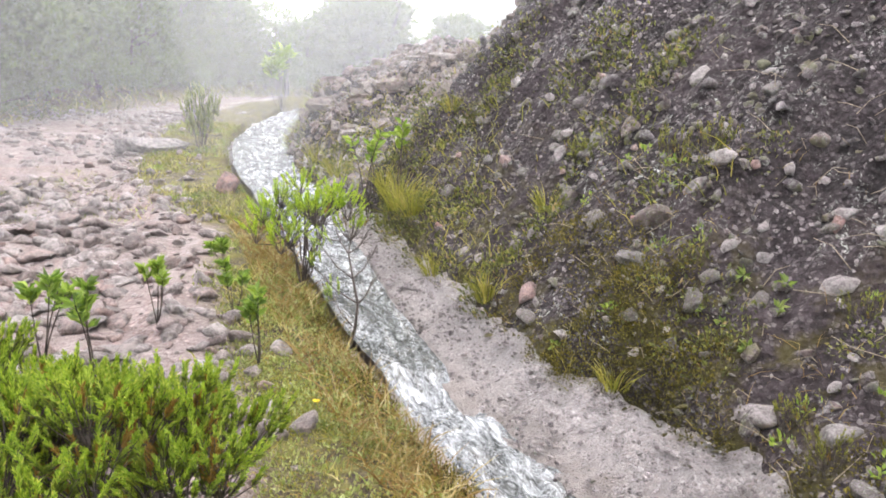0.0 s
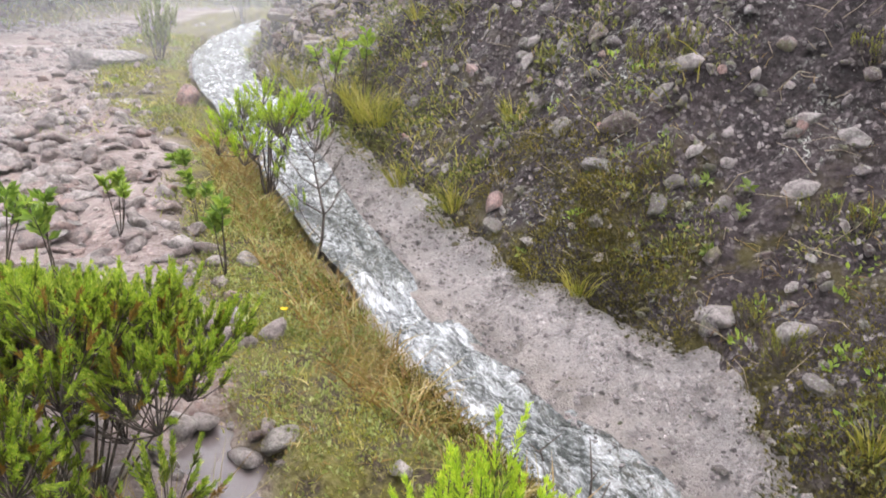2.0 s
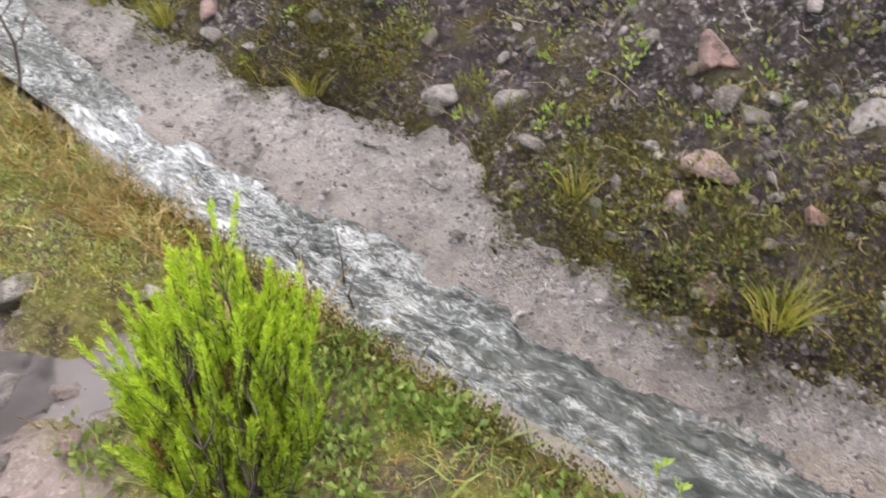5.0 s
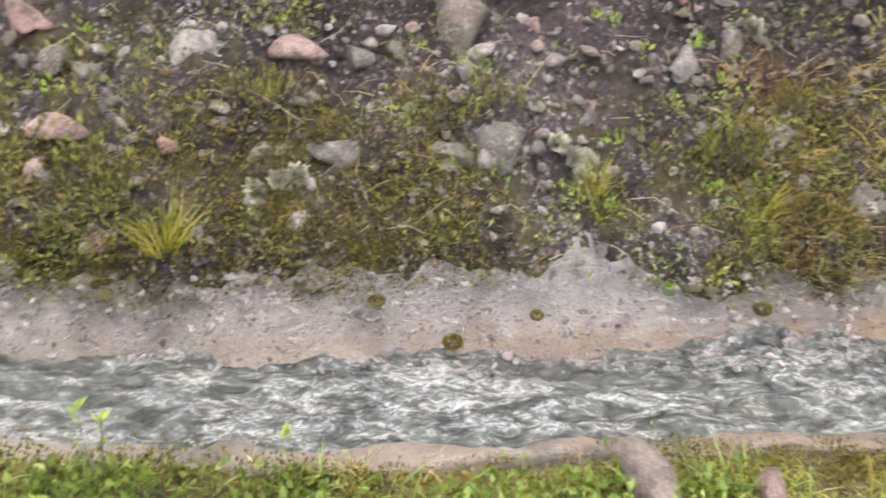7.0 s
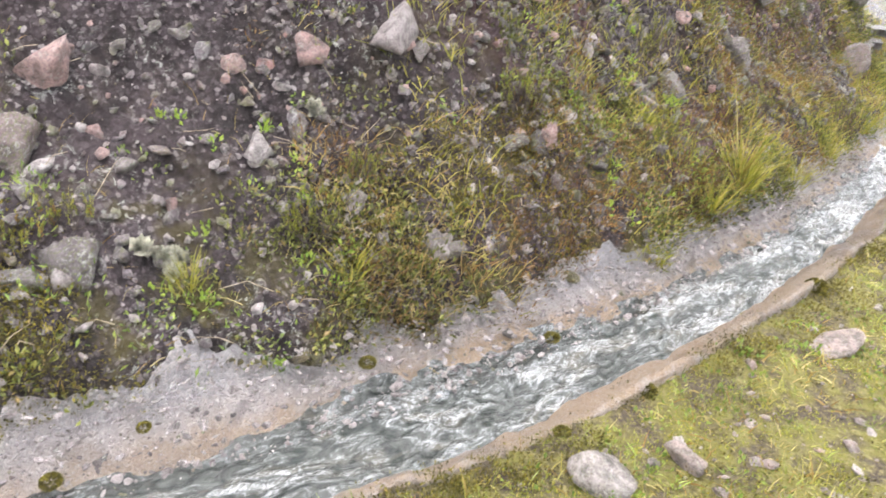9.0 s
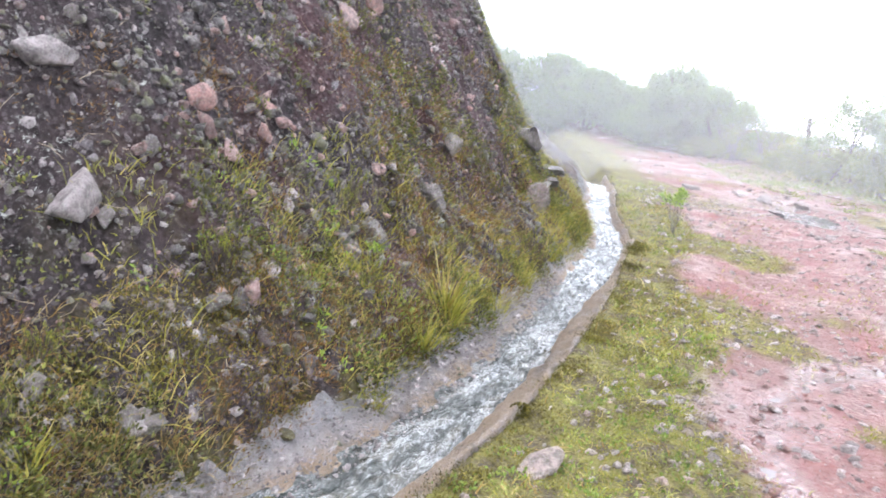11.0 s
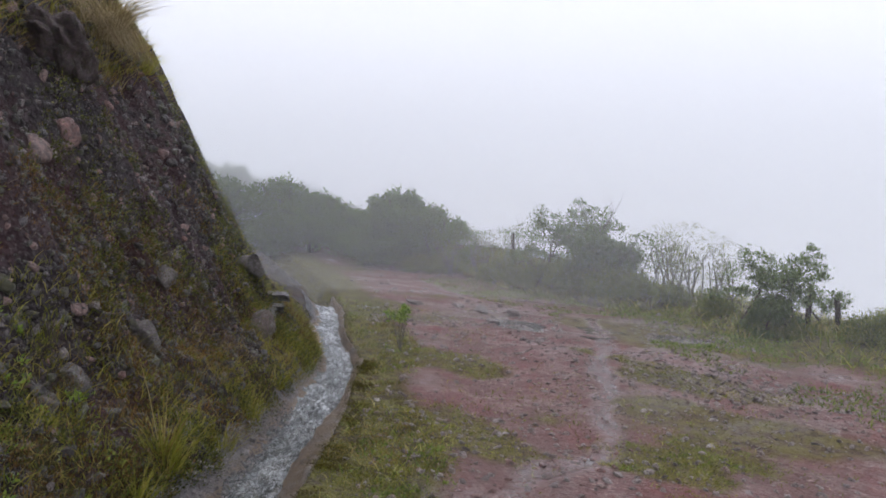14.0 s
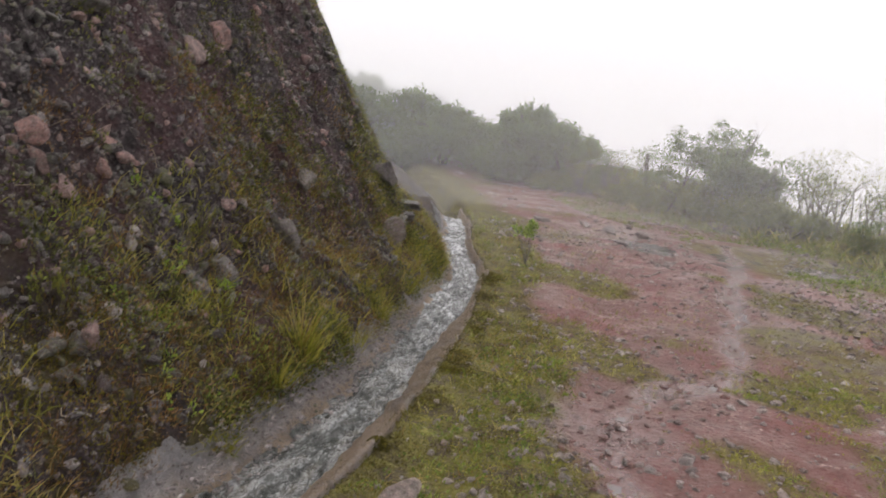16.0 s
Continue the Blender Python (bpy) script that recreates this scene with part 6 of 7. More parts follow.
def leafy(name, clumps, per, s0, s1, lo, hi, leaf, mat, seed, label, parent, on_hill=True, gaps=0.0, grain=0.7, size=0.05, tall=0.05, power=1.0, fat=0.45):
    """Low plants: clumps of small leaves over the ground."""
    r = np.random.default_rng(seed)
    s, k = r.uniform(s0, s1, clumps), lo + (hi - lo) * r.random(clumps) ** power
    u = k + apron_width(s) if on_hill else k
    x, y = to_plan(s, u)
    keep = fbm(x, y, grain, 3, seed + 3) + r.uniform(-0.2, 0.2, clumps) > gaps
    if parent is G:
        keep &= u + 0.6 * 0.35 * fbm(x, y, 1.4, 4, 51) + r.normal(size=clumps) * 0.06 > -verge_width(s)
    for row in PUDDLES:
        keep &= in_puddle(x, y, row) > 1.1
    x, y = x[keep], y[keep]
    n = len(x)
    centre = np.stack([x, y, land(x, y)], 1)
    normal = surface_normals(x, y) if on_hill else np.tile(UP, (n, 1))
    each = np.repeat(np.arange(n), per)
    m = len(each)
    spread = r.normal(size=(m, 3)) * (size * r.uniform(0.5, 1.3, n))[each][:, None]
    spread -= normal[each] * np.sum(spread * normal[each], 1)[:, None]
    base = centre[each] + spread + normal[each] * (tall * r.random(m) ** 1.4)[:, None]
    d = unit(normal[each] * 0.5 + UP * 0.5 + unit(spread) * 0.5 + r.normal(size=(m, 3)) * 0.45)
    l = leaf * r.uniform(0.6, 1.3, m)
    c = Cluster()
    c.add(*leaves(base, d, l, l * fat, r, 0.1))
    return tagged(new(name, c.mesh(name, mat)), label, "moss" if "moss" in name else "plants", kind="stuff")


H = LAND["hillside"]
leafy("moss", 5400, 24, -3.8, 5.5, -0.07, 0.62, 0.016, MOSS, 101, "dark olive moss on the foot of the cutting", H, True, 0.12, 0.5, 0.05, 0.025, 1.5, 0.5)
leafy("hill_plants", 1700, 20, -4.0, 4.2, 0.02, 1.1, 0.028, HILL_PLANT, 102, "small dull green plants on the cutting", H, True, 0.22, 0.6, 0.045, 0.06, 1.35)
leafy("hill_plants", 900, 22, -8.5, -3.8, 0.0, 1.5, 0.034, HILL_PLANT, 103, "small dull green plants on the cutting", H, True, 0.10, 0.35, 0.07, 0.08, 1.3)
leafy("hill_plants", 2600, 26, 3.5, 11.5, 0.0, 1.6, 0.026, HILL_PLANT, 104, "dull green plants on the cutting", H, True, 0.20, 0.45, 0.06, 0.07, 1.5)
leafy("moss", 1300, 22, 4.5, 10.0, -0.05, 0.9, 0.018, MOSS, 114, "dark olive moss on the cutting", H, True, 0.10, 0.6, 0.06, 0.03, 1.3, 0.5)
leafy("hill_plants", 420, 26, 1.5, 9.0, 0.7, 2.6, 0.028, HILL_PLANT, 105, "scattered plants high on the cutting", H, True, 0.12, 0.9, 0.06, 0.06)
leafy("bright_plants", 200, 14, -4.0, 4.5, 0.05, 0.9, 0.028, LIME_LEAF, 106, "lime-green rosettes on the cutting", H, True, 0.08, 0.6, 0.022, 0.03, 1.0, 0.5)
leafy("bright_plants", 200, 22, -3.0, 4.5, 0.0, 0.8, 0.030, WEED, 107, "fresh green plants at the foot of the cutting", H, True, 0.05, 0.8, 0.05, 0.05, 1.2, 0.35)
leafy("weeds", 2100, 10, -1.5, 1.2, -1.3, -0.12, 0.028, WEED, 108, "leafy green weeds in the verge", G, False, -0.20, 0.30, 0.030, 0.04, 1.0, 0.7)
leafy("weeds", 900, 13, -6.0, -1.5, -0.85, -0.10, 0.022, SAGE, 112, "pale green weeds in the verge", G, False, 0.0, 0.4, 0.035, 0.03, 1.0, 0.5)
meadow("verge_grass", 4200, -1.6, 1.4, -1.3, -0.12, 0.05, 0.15, WEED, 113, "fresh green grass in the verge", G, -0.15, 0.4, 0.006, None, 0.9)
leafy("weeds", 420, 12, 1.2, 6.0, -1.5, -0.10, 0.022, WEED, 109, "leafy green weeds in the verge", G, False, 0.0, 0.5, 0.035, 0.03, 1.0, 0.6)
leafy("verge_moss", 3600, 20, -3.5, 2.0, -1.25, -0.10, 0.012, TUFT_GRASS, 110, "yellow-green moss in the verge", G, False, 0.06, 0.25, 0.045, 0.018, 1.0, 0.5)
leafy("verge_moss", 4000, 18, 0.4, 7.0, -1.7, -0.06, 0.010, BRIGHT_MOSS, 115, "bright yellow-green moss in the verge", G, False, 0.15, 0.26, 0.04, 0.014, 1.0, 0.55)
leafy("verge_moss", 3300, 22, 1.0, 8.0, -1.7, -0.06, 0.012, MOSS, 117, "dark olive moss in the verge", G, False, 0.16, 0.22, 0.05, 0.016, 1.0, 0.5)
leafy("lip_moss", 1100, 26, 0.3, 9.0, -0.20, -0.01, 0.013, MOSS, 116, "dark moss creeping over the concrete edge", G, False, 0.02, 0.3, 0.03, 0.02, 1.0, 0.5)
leafy("bank_moss", 900, 30, -4.4, 0.4, -0.18, 0.03, 0.014, MOSS, 111, "dark moss hanging over the edge of the drain", G, False, -0.15, 0.4, 0.03, 0.02, 1.0, 0.5)
meadow("hill_grass", 22000, 2.4, 11.5, -0.02, 0.9, 0.05, 0.18, TUFT_GRASS, 121, "yellow-green grass at the foot of the cutting", H, 0.05, 0.6, 0.005, None, 0.6, True)
meadow("hill_grass", 19000, 1.8, 10.5, -0.03, 0.7, 0.04, 0.17, DRY_GRASS, 122, "dead orange-brown grass at the foot of the cutting", H, 0.06, 0.6, 0.004, None, 0.8, True)
meadow("hill_grass", 4200, -9.0, -2.8, 0.0, 1.0, 0.05, 0.20, TUFT_GRASS, 123, "yellow-green grass at the foot of the cutting", H, 0.08, 0.7, 0.005, None, 0.6, True)
meadow("hill_grass", 3000, -4.0, 2.5, 0.0, 1.1, 0.03, 0.13, DRY_GRASS, 124, "thin dead grass on the cutting", H, 0.05, 0.5, 0.003, None, 0.9, True)

meadow("hill_grass", 6000, -13.5, -7.5, 0.7, 3.2, 0.04, 0.16, TUFT_GRASS, 129, "yellowish grass on top of the mound", H, 0.05, 0.6, 0.007, None, 0.8, True)
meadow("hill_grass", 3500, -12.5, -7.5, -0.05, 0.5, 0.06, 0.22, GRASS, 130, "grass hanging over the drain at the mound", H, 0.0, 0.5, 0.006, None, 0.9, True)
leafy("moss_fringe", 1700, 26, -4.2, 6.5, -0.10, 0.08, 0.015, MOSS, 128, "dark moss hanging over the top of the apron", H, True, 0.0, 0.35, 0.04, 0.03, 1.0, 0.5)
leafy("brown_plants", 2400, 24, 1.8, 10.5, -0.04, 1.2, 0.034, RUST_LEAF, 125, "withered rust-brown plants on the cutting", H, True, 0.10, 0.4, 0.05, 0.06, 1.5, 0.16)
meadow("hill_grass", 6500, 4.5, 11.5, 1.75, 2.6, 0.06, 0.24, TUFT_GRASS, 126, "grass fringe along the top of the cutting", H, -0.1, 0.5, 0.006, None, 0.8, True)
meadow("hill_grass", 3500, 4.5, 11.5, 1.7, 2.5, 0.08, 0.28, DRY_GRASS, 127, "dead grass fringe along the top of the cutting", H, -0.05, 0.5, 0.006, None, 0.8, True)

# thin dry stalks on the cutting
r = np.random.default_rng(120)
c = Cluster()
for k in range(420):
    s, q = r.uniform(-5, 7), 0.05 + 1.5 * r.random()
    x, y = to_plan(s, q + float(apron_width(np.array([s]))[0]))
    p = np.array([float(x), float(y), float(land(x, y)[0])])
    a, l = r.uniform(0, 6.283), r.uniform(0.06, 0.26)
    d = unit(np.array([math.cos(a), math.sin(a), r.uniform(0.1, 1.2)]) - 0.35 * np.array([0.8, 0.58, 0]))
    e = p + d * l * 0.5 + r.normal(size=3) * 0.015
    tube(c, [p, e, p + d * l + np.array([0, 0, -0.12 * l])], [0.0022, 0.0017, 0.001], 4)
part("dry_stalks", c.mesh("dry_stalks", DRY_STEM, True), H, "thin dry stalks", kind="stuff")

# dead twigs standing in the water
for s, u, h in ((-1.75, 0.22, 0.26), (-1.6, 0.14, 0.22), (-1.95, 0.20, 0.18), (-1.2, 0.05, 0.2)):
    c = Cluster()
    x, y = to_plan(s, u)
    p = np.array([0.0, 0.0, -0.1])
    tube(c, [p, p + np.array([0.02, -0.03, h * 0.6]), p + np.array([-0.03, 0.02, h])], [0.005, 0.004, 0.002])
    tube(c, [p + np.array([0.02, -0.03, h * 0.55]), p + np.array([0.06, -0.05, h * 0.8])], [0.003, 0.0015])
    ob = new("dead_twig", c.mesh("dead_twig", BARK, True))
    ob.matrix_basis = pose(float(x), float(y), float(slope_plane(x, y)) - 0.08, 0, 0, 40 * h * 30)
    tagged(ob, "dead dark twig standing in the stream", "twig", "twigs in the stream")

# a yellow flower in the bank
c = Cluster()
r = np.random.default_rng(5)
a = np.arange(9) / 9 * 6.283
c.add(*leaves(np.zeros((9, 3)), np.stack([np.cos(a), np.sin(a), np.full(9, 0.25)], 1), np.full(9, 0.018), np.full(9, 0.009), r))
fx, fy = to_plan(-3.0, -0.42)
ob = holder("flower", float(fx), float(fy), float(land(fx, fy)[0]), "single small yellow flower in verge grass", "flower")
part("petals", c.mesh("petals", PETAL), ob, "", pose(0, 0, 0.07))
c = Cluster()
tube(c, [(0, 0, -0.005), (0.004, 0, 0.04), (0, 0, 0.07)], [0.0015, 0.0014, 0.001], 4)
part("stalk", c.mesh("stalk", WEED), ob)

# tall dry stalks in front of the broad shrub
for k, (x, y, h, n) in enumerate(((-0.62, 1.86, 0.5, 26), (-0.50, 1.82, 0.42, 18), (-0.75, 1.80, 0.45, 20))):
    tussock(x, y, h, n, 160 + k, "sparse tall dry grass stalks on the verge", DRY_GRASS, 0.06, 0.4, 0.004)


# dwarf shrubs, rosettes and lichens that stand out on the cutting
OLIVE_MATS = (BRIGHT_MOSS, HILL_PLANT)
for k, (x, y, h, w) in enumerate(((1.44, 2.62, 0.17, 0.10), (1.44, 2.91, 0.13, 0.09), (1.81, 3.14, 0.13, 0.11), (1.92, 3.02, 0.11, 0.07), (1.50, 4.19, 0.20, 0.14), (1.35, 4.37, 0.18, 0.11), (0.96, 4.99, 0.17, 0.12),
        (2.19, 3.63, 0.16, 0.10), (2.32, 1.37, 0.13, 0.11), (2.61, 0.78, 0.13, 0.12), (4.06, -1.00, 0.17, 0.11), (4.96, -1.78, 0.20, 0.15), (2.74, 0.64, 0.14, 0.11), (3.11, -0.15, 0.15, 0.12),
        (3.43, -0.31, 0.14, 0.09), (6.26, -3.65, 0.26, 0.18), (4.55, -1.86, 0.2, 0.14), (7.84, -3.53, 0.24, 0.2), (5.5, -2.7, 0.22, 0.16), (6.9, -3.6, 0.24, 0.18), (4.02, -1.02, 0.26, 0.17), (5.11, -1.84, 0.24, 0.18), (6.24, -3.68, 0.3, 0.24), (3.13, -0.13, 0.22, 0.16))):
    heath(x, y, h, w, 9, 6, 30, 700 + k, "low yellow-green dwarf shrub rooted in the cutting", 0.10, 0.016, 0.2, 0.06, (0, 0), 0.0, 0.3, "dwarf shrubs", "dwarf_shrub", OLIVE_MATS)


def rosette(x, y, size, count, mat, seed, name, label, category, flat=0.45, fat=0.42):
    r = np.random.default_rng(seed)
    n = surface_normals(np.array([x]), np.array([y]))[0]
    c = Cluster()
    a = r.uniform(0, 6.283, count)
    side = unit(np.cross(n, UP + np.array([0.01, 0, 0])))
    other = np.cross(n, side)
    out = np.cos(a)[:, None] * side + np.sin(a)[:, None] * other
    d = unit(out + n[None] * r.uniform(flat * 0.5, flat * 2.2, count)[:, None])
    l = size * r.uniform(0.6, 1.1, count)
    c.add(*leaves(out * size * 0.08 * r.random(count)[:, None], d, l, l * fat, r, 0.2))
    ob = new(name, c.mesh(name, mat))
    ob.matrix_basis = pose(x, y, float(land(x, y)[0]) + 0.004)
    return tagged(ob, label, category, name.replace("_", " ") + "s on the cutting")


for k, (x, y, size) in enumerate(((1.46, 3.55, 0.075), (1.59, 3.40, 0.085), (1.53, 3.32, 0.08), (1.37, 3.24, 0.08), (1.24, 3.49, 0.055), (1.32, 3.41, 0.06), (0.65, 3.81, 0.06), (2.0, 2.6, 0.06), (2.15, 1.9, 0.05), (2.9, 0.3, 0.05))):
    rosette(x, y, size * 0.68, 12, WEED, 740 + k, "rosette_plant", "lime-green leaf rosette growing in dark soil", "plant")
for k, (x, y, size) in enumerate(((2.83, 0.37, 0.06), (2.78, 0.42, 0.055), (2.88, 0.33, 0.055), (2.80, 0.33, 0.045), (3.56, -0.10, 0.05), (2.05, 1.23, 0.05), (2.17, 1.14, 0.055), (2.12, 1.18, 0.045))):
    rosette(x, y, size * 1.05, 60, LICHEN, 760 + k, "lichen_tuft", "pale crusty lichen tuft on dark soil", "lichen", 0.7, 0.8)

# round cushions of moss on apron and lip
for k, (s, u, size) in enumerate(((0.55, 0.50, 0.030), (2.55, 0.46, 0.032), (2.05, -0.05, 0.028), (2.5, -0.06, 0.035), (0.85, 0.58, 0.022), (0.30, 0.62, 0.026), (3.95, -0.04, 0.05), (1.65, 0.60, 0.03))):
    x, y = to_plan(s, u)
    c = Cluster()
    rr = np.random.default_rng(780 + k)
    d = unit(rr.normal(size=(420, 3)) * np.array([1, 1, 0.6]) + np.array([0, 0, 0.25]))
    c.add(*leaves(d * size * np.array([1, 1, 0.55]) * 0.75, unit(d + rr.normal(size=(420, 3)) * 0.3), np.full(420, size * 0.45), np.full(420, size * 0.22), rr, 0.1))
    ob = new("moss_cushion", c.mesh("moss_cushion", MOSS))
    high = -0.10 + 0.22 * max(0.0, (u - 0.34) / 0.40) ** 1.25 if u > 0.3 else 0.0
    ob.matrix_basis = pose(float(x), float(y), float(slope_plane(x, y)) + high)
    tagged(ob, "small dark green moss cushion on wet concrete", "moss", "moss cushions")

# ---- trees and bushes in the mist ----
def tree(name, height, crown, trunk_r, ends, per, leaf, seed, label, mat=None, bark=None, low=0.3, tuft=0.22, stems=1, category="tree", lobes=0, lobe_low=0.22):
    """Trunk and limbs that fork, with leaf clumps at the twig ends."""
    r = np.random.default_rng(seed)
    wood, green = Cluster(), Cluster()
    tips = []
    for k in range(stems):
        lean = r.normal(size=2) * 0.10 * height * (1 if stems == 1 else 1.6)
        top = np.array([lean[0], lean[1], height * 0.82])
        foot = np.array([r.normal() * 0.05 * stems, r.normal() * 0.05 * stems, -0.1])
        t = np.linspace(0, 1, 7)[:, None]
        mid = (foot + top) / 2 + r.normal(size=3) * height * 0.05
        line = (1 - t) ** 2 * foot + 2 * t * (1 - t) * mid + t * t * top
        tube(wood, line, np.linspace(trunk_r, trunk_r * 0.3, 7), 7)
        for j in range(max(3, ends // (4 * stems))):
            at = r.uniform(low, 0.98)
            p = np.array([np.interp(at, t[:, 0], line[:, i]) for i in range(3)])
            a = r.uniform(0, 6.283)
            reach = crown * r.uniform(0.45, 1.0) * (1.15 - 0.5 * at)
            e = p + np.array([math.cos(a) * reach, math.sin(a) * reach, height * r.uniform(0.05, 0.26)])
            m = (p + e) / 2 + np.array([0, 0, height * 0.03]) + r.normal(size=3) * 0.05 * height
            tt = np.linspace(0, 1, 5)[:, None]
            limb = (1 - tt) ** 2 * p + 2 * tt * (1 - tt) * m + tt * tt * e
            tube(wood, limb, np.linspace(trunk_r * 0.4, trunk_r * 0.12, 5), 5)
            for i in range(4):
                b = limb[2 + i % 3] + 0
                tip = b + (e - p) * r.uniform(0.1, 0.3) + r.normal(size=3) * crown * 0.22 + np.array([0, 0, 0.06 * height])
                tube(wood, [b, (b + tip) / 2 + r.normal(size=3) * 0.02 * height, tip], [trunk_r * 0.14, trunk_r * 0.1, trunk_r * 0.05], 4)
                tips.append(tip)
    if lobes:
        # a dense crown of many uneven lobes
        tips = []
        for k in range(lobes):
            a, rho = r.uniform(0, 6.283), crown * 0.75 * math.sqrt(r.random())
            c = np.array([math.cos(a) * rho, math.sin(a) * rho, height * (lobe_low + (0.80 - lobe_low) * r.random() * (1 - 0.45 * (rho / crown) ** 2))])
            size = crown * r.uniform(0.22, 0.42)
            d = unit(r.normal(size=(24, 3)))
            tips += list(c + d * size * r.uniform(0.7, 1.2, 24)[:, None] * np.array([1, 1, 0.85]))
    tips = np.array(tips)
    if per:
        each = np.repeat(np.arange(len(tips)), per)
        m = len(each)
        size = tuft * r.uniform(0.6, 1.4, len(tips))
        off = r.normal(size=(m, 3)) * size[each][:, None] * np.array([1, 1, 0.7])
        l = leaf * r.uniform(0.6, 1.3, m)
        green.add(*leaves(tips[each] + off, unit(off + UP * 0.15 + r.normal(size=(m, 3)) * 0.1), l, l * 0.5, r, 0.1))
    ob = holder(name, 0, 0, 0, label, category)
    part("trunk", wood.mesh("trunk", bark or BARK, True), ob, "branching trunk and limbs")
    if per:
        part("crown", green.mesh("crown", mat or TREE_LEAF), ob, "leafy crown with gaps")
    return ob


def plant_out(first, rows, group):
    """Set the first at the first row, copies at the others: x, y, scale, turn."""
    first["group"] = group
    for k, (x, y, scale, turn) in enumerate(rows):
        m = pose(x, y, float(land(x, y)[0]) - 0.05, 0, 0, turn) @ Matrix.Scale(scale, 4)
        if k == 0:
            home = first
            first.matrix_basis = m
        else:
            c = copy_thing(first, m)
            c.matrix_basis = m


UPHILL, DOWNHILL = "trees along the uphill road", "trees along the downhill road"
plant_out(tree("tree", 4.2, 1.6, 0.07, 40, 15, 0.16, 1, "leafy grey-green tree in mist beyond the road", None, GREY_BARK, 0.4, 0.12, 3, "tree", 20, 0.14),
    [(-6.6, 12.3, 0.92, 0), (-6.4, 14.1, 0.81, 80), (-5.8, 15.6, 0.7, 160), (-5.5, 17.6, 0.78, 230), (-5.0, 19.6, 0.74, 300), (-8.2, 13.2, 1.1, 40), (-7.6, 16.2, 0.89, 190), (-8.4, 10.4, 1.01, 120)], UPHILL)
plant_out(tree("tree", 3.8, 1.45, 0.06, 40, 15, 0.16, 2, "slender leafy tree in mist beyond the road", None, BARK, 0.4, 0.12, 4, "tree", 16, 0.16),
    [(-6.2, 13.2, 0.83, 0), (-5.7, 16.4, 0.67, 100), (-5.2, 18.6, 0.7, 200), (-4.4, 21.0, 0.63, 310), (-3.9, 22.8, 0.63, 50), (-7.3, 11.4, 0.92, 30), (-6.9, 18.4, 0.81, 140), (-6.3, 20.8, 0.81, 250), (-3.5, 19.4, 0.52, 70), (-3.1, 21.3, 0.55, 160), (-2.6, 23.2, 0.55, 280)], UPHILL)
plant_out(tree("tree", 3.2, 1.3, 0.07, 60, 34, 0.12, 3, "open-crowned tree showing its limbs against white cloud", None, BARK, 0.3, 0.13, 3, "tree", 22, 0.40),
    [(-1.6, 21.4, 1.0, 0), (-2.3, 22.6, 0.85, 140)], UPHILL)
plant_out(tree("tree", 3.4, 1.0, 0.10, 50, 34, 0.15, 4, "pale tree far off in the cloud", None, GREY_BARK, 0.4, 0.14, 2, "tree", 14, 0.4), [(0.95, 25.5, 0.90, 0), (2.7, 27.5, 1.0, 90)], UPHILL)
plant_out(tree("bush", 1.2, 0.7, 0.03, 30, 30, 0.07, 5, "dense dull green undergrowth bush at the wood edge", None, BARK, 0.1, 0.10, 4, "bush", 12, 0.1),
    [(-6.3, 11.6, 1.0, 0), (-6.3, 12.9, 1.1, 70), (-5.9, 14.3, 1.0, 140), (-5.5, 15.4, 1.1, 200), (-5.1, 16.7, 1.0, 260), (-4.9, 18.2, 1.1, 320), (-4.5, 19.8, 1.1, 30), (-4.2, 21.4, 1.1, 100)], UPHILL)

plant_out(tree("tree", 2.5, 1.3, 0.07, 24, 20, 0.13, 11, "rounded dense evergreen tree in mist beside the road", None, BARK, 0.1, 0.10, 3, "tree", 22, 0.15),
    [(18.4, -13.3, 0.91, 0), (17.4, -13.7, 0.74, 90), (20.2, -12.7, 0.62, 180), (21.2, -11.9, 0.78, 250), (22.8, -11.6, 0.92, 310), (25.2, -11.3, 1.03, 30), (19.6, -14.0, 0.82, 60), (22.0, -13.0, 0.70, 140), (18.6, -12.3, 0.6, 200), (24.4, -12.9, 0.82, 270), (27.0, -12.0, 1.08, 20), (23.6, -10.4, 0.85, 110), (25.8, -9.6, 1.0, 200), (21.6, -10.6, 0.6, 330), (28.0, -10.2, 1.1, 70)], DOWNHILL)
plant_out(tree("bush", 1.8, 0.72, 0.04, 30, 30, 0.08, 12, "dense upright dark green bush at the road edge", None, BARK, 0.2, 0.08, 4, "bush", 17, 0.06), [(12.2, -14.2, 1.0, 0), (11.75, -14.3, 0.8, 120), (7.05, -12.65, 0.5, 60), (4.6, -13.0, 0.45, 200)], DOWNHILL)
plant_out(tree("bush", 1.35, 0.6, 0.026, 60, 16, 0.045, 13, "pale spindly bush with open twigs against cloud", THICKET, GREY_BARK, 0.15, 0.10, 7, "bush"), [(10.3, -14.5, 1.0, 0), (9.7, -14.4, 0.9, 110), (9.2, -14.3, 0.8, 200), (15.6, -13.9, 0.7, 40), (16.2, -13.3, 0.8, 150)], DOWNHILL)
plant_out(tree("bush", 1.6, 0.85, 0.026, 44, 70, 0.07, 14, "open shrub with dark leaf clusters on bare branches", None, BARK, 0.12, 0.085, 8, "bush"), [(7.0, -12.9, 0.74, 0), (12.9, -14.4, 1.0, 60)], DOWNHILL)
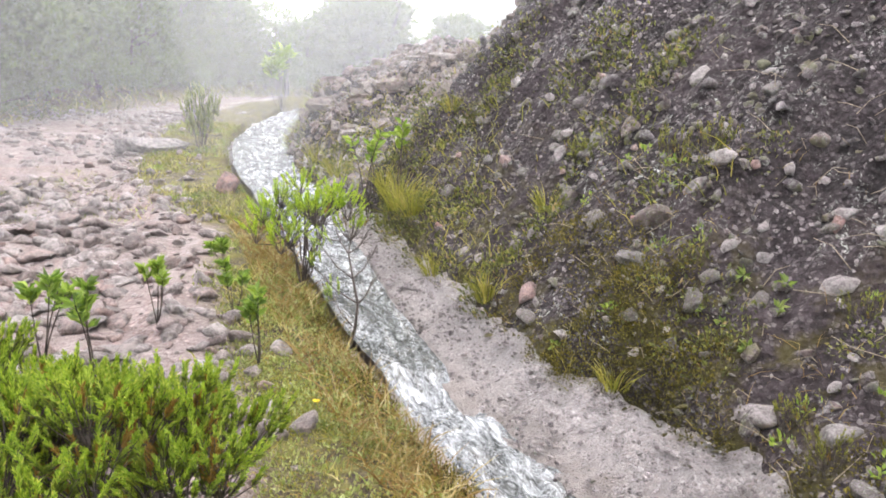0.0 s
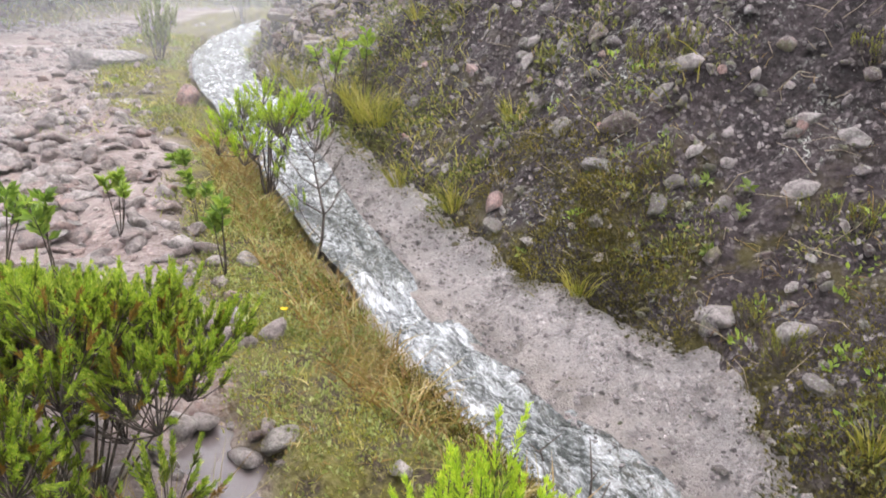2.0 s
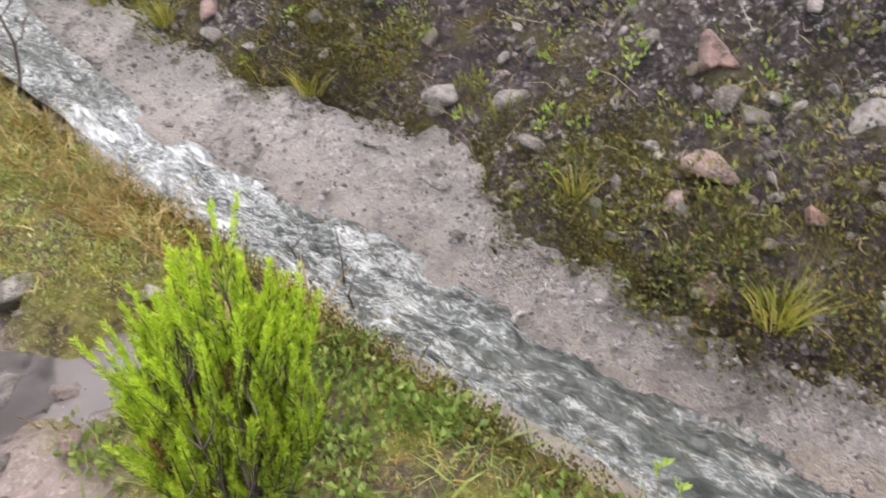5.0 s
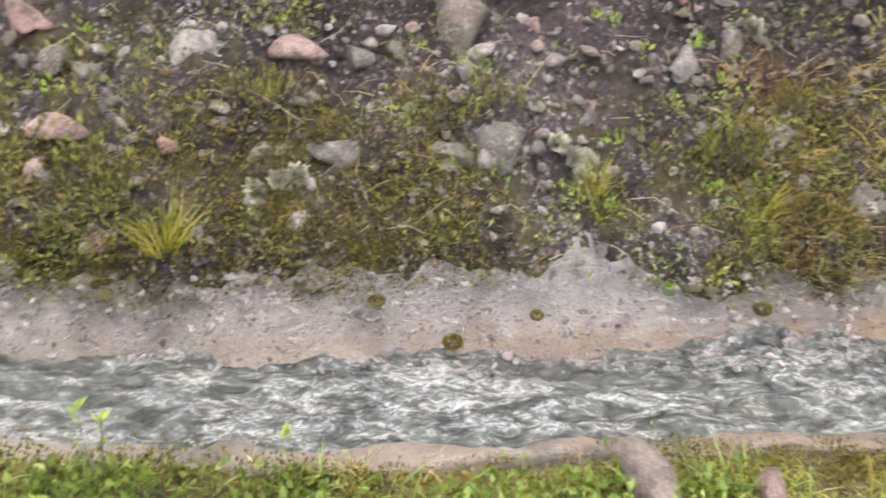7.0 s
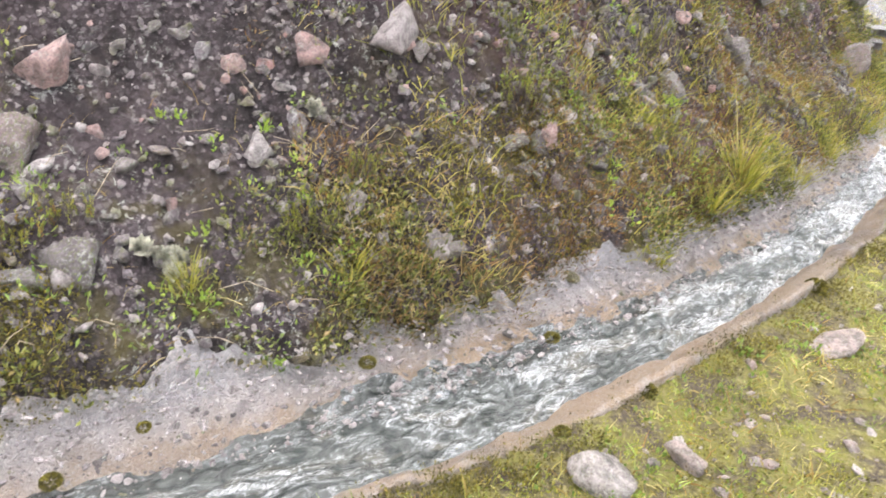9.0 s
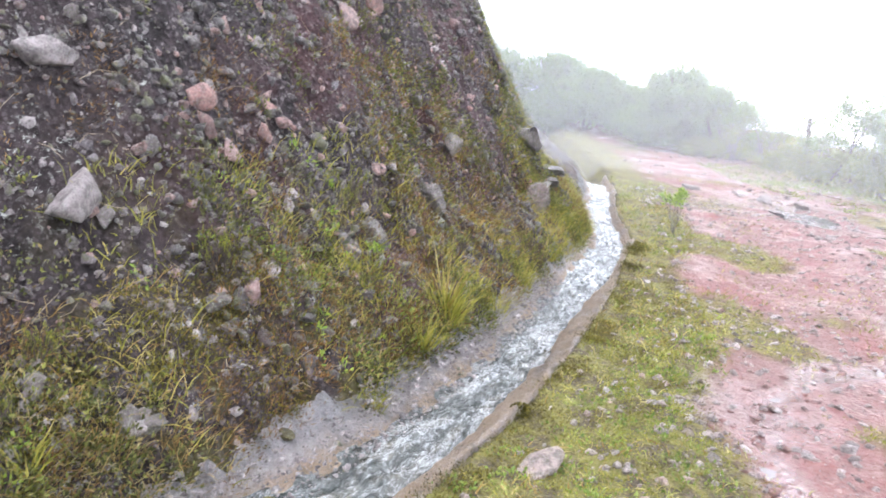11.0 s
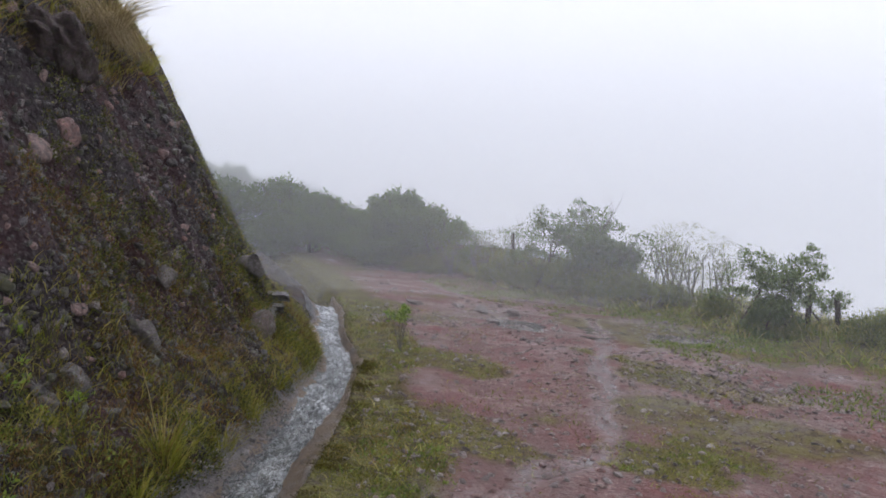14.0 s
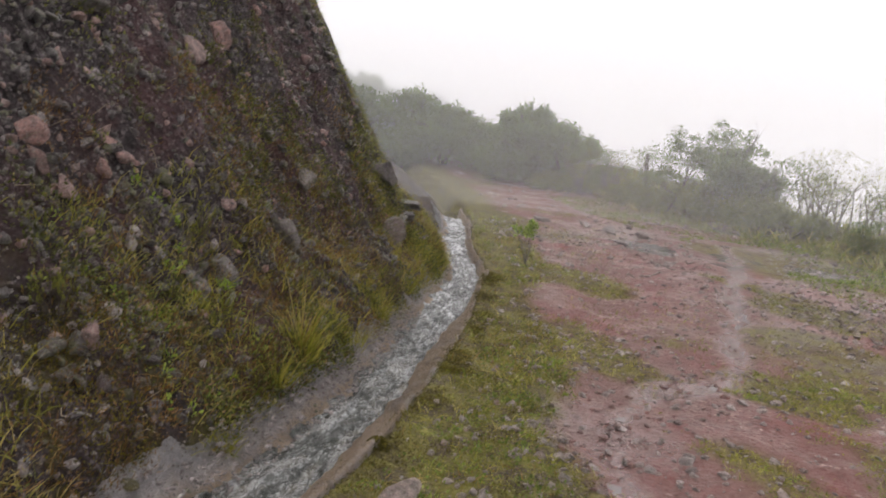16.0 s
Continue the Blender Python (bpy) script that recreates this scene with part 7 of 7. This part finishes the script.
plant_out(tree("bush", 1.1, 0.3, 0.022, 16, 10, 0.06, 15, "bare upright stems with few leaves at the fence", None, GREY_BARK, 0.4, 0.08, 5, "bush"), [(15.2, -14.2, 0.95, 0), (14.5, -14.4, 0.9, 80), (15.9, -13.9, 0.95, 160), (11.2, -14.6, 1.1, 220)], DOWNHILL)
plant_out(tree("bush", 0.62, 0.6, 0.02, 16, 26, 0.055, 16, "low straggling bush in rough grass", THICKET, BARK, 0.05, 0.10, 5, "bush", 12, 0.05),
    [(5.4, -12.7, 0.8, 0), (7.2, -12.75, 0.6, 40), (11.6, -14.0, 1.2, 130), (12.6, -13.9, 1.2, 250), (13.0, -14.2, 1.1, 330), (14.9, -13.7, 0.9, 75), (4.9, -12.5, 0.65, 70), (6.7, -12.7, 0.5, 150), (8.6, -13.5, 0.6, 220), (9.9, -13.9, 0.7, 300), (11.0, -14.0, 0.9, 20), (13.6, -14.0, 0.9, 90), (14.2, -13.8, 0.7, 180), (16.7, -13.3, 0.9, 10), (17.2, -12.9, 0.8, 50), (3.9, -12.2, 1.0, 200)], DOWNHILL)


# fence posts along the drop
def post(x, y, height, seed):
    r = random.Random(seed)
    c = Cluster()
    lean = (r.uniform(-0.06, 0.06), r.uniform(-0.06, 0.06))
    tube(c, [(0, 0, -0.2), (lean[0] * 0.5, lean[1] * 0.5, height * 0.5), (lean[0], lean[1], height), (lean[0], lean[1], height + 0.01)], [0.05, 0.047, 0.043, 0.01], 8)
    ob = new("fence_post", c.mesh("fence_post", BARK, True))
    ob.matrix_basis = pose(x, y, float(land(x, y)[0]))
    return tagged(ob, "rough dark wooden fence post in grass", "fence post", "fence posts")


for k, (x, y, h) in enumerate(((14.7, -14.06, 1.1), (7.1, -13.9, 0.75), (6.4, -13.6, 0.6))):
    post(x, y, h, k)


# ---- water lying on the road ----
def puddle(row, seed):
    cx, cy, rx, ry, turn = row
    n, rings = 48, 6
    a = np.arange(n) / n * 6.283
    c, s = math.cos(radians(turn)), math.sin(radians(turn))
    pts = [(cx, cy)]
    for k in range(1, rings + 1):
        px, py = np.cos(a) * rx * 1.3 * k / rings, np.sin(a) * ry * 1.5 * k / rings
        pts += list(zip(cx + px * c - py * s, cy + px * s + py * c))
    pts = np.array(pts)
    v = np.column_stack([pts, slope_plane(pts[:, 0], pts[:, 1]) + PUDDLE_LEVEL])
    f = [(0, 1 + j, 1 + (j + 1) % n) for j in range(n)]
    for k in range(rings - 1):
        o = 1 + k * n
        f += [(o + j, o + n + j, o + n + (j + 1) % n, o + (j + 1) % n) for j in range(n)]
    ob = new("puddle", mesh_of("puddle", v.tolist(), f, PUDDLE))
    return tagged(ob, "shallow rain puddle on the dirt road", "puddle", kind="structure")


for k, row in enumerate(PUDDLES):
    puddle(row, 500 + k)


# the seep that crosses the road
way = unit(np.gradient(SEEP, axis=0))
bits = np.linspace(-0.45, 0.45, 9)
pts = SEEP[:, None, :] + np.stack([-way[:, 1], way[:, 0]], 1)[:, None, :] * bits[None, :, None]
pts = pts.reshape(-1, 2)
v = np.column_stack([pts, slope_plane(pts[:, 0], pts[:, 1]) + PUDDLE_LEVEL - 0.008])
tagged(new("puddle", mesh_of("puddle", v.tolist(), stitched(len(SEEP), 9).tolist(), PUDDLE)), "thin trickle of rain water crossing the red road", "puddle", kind="structure")
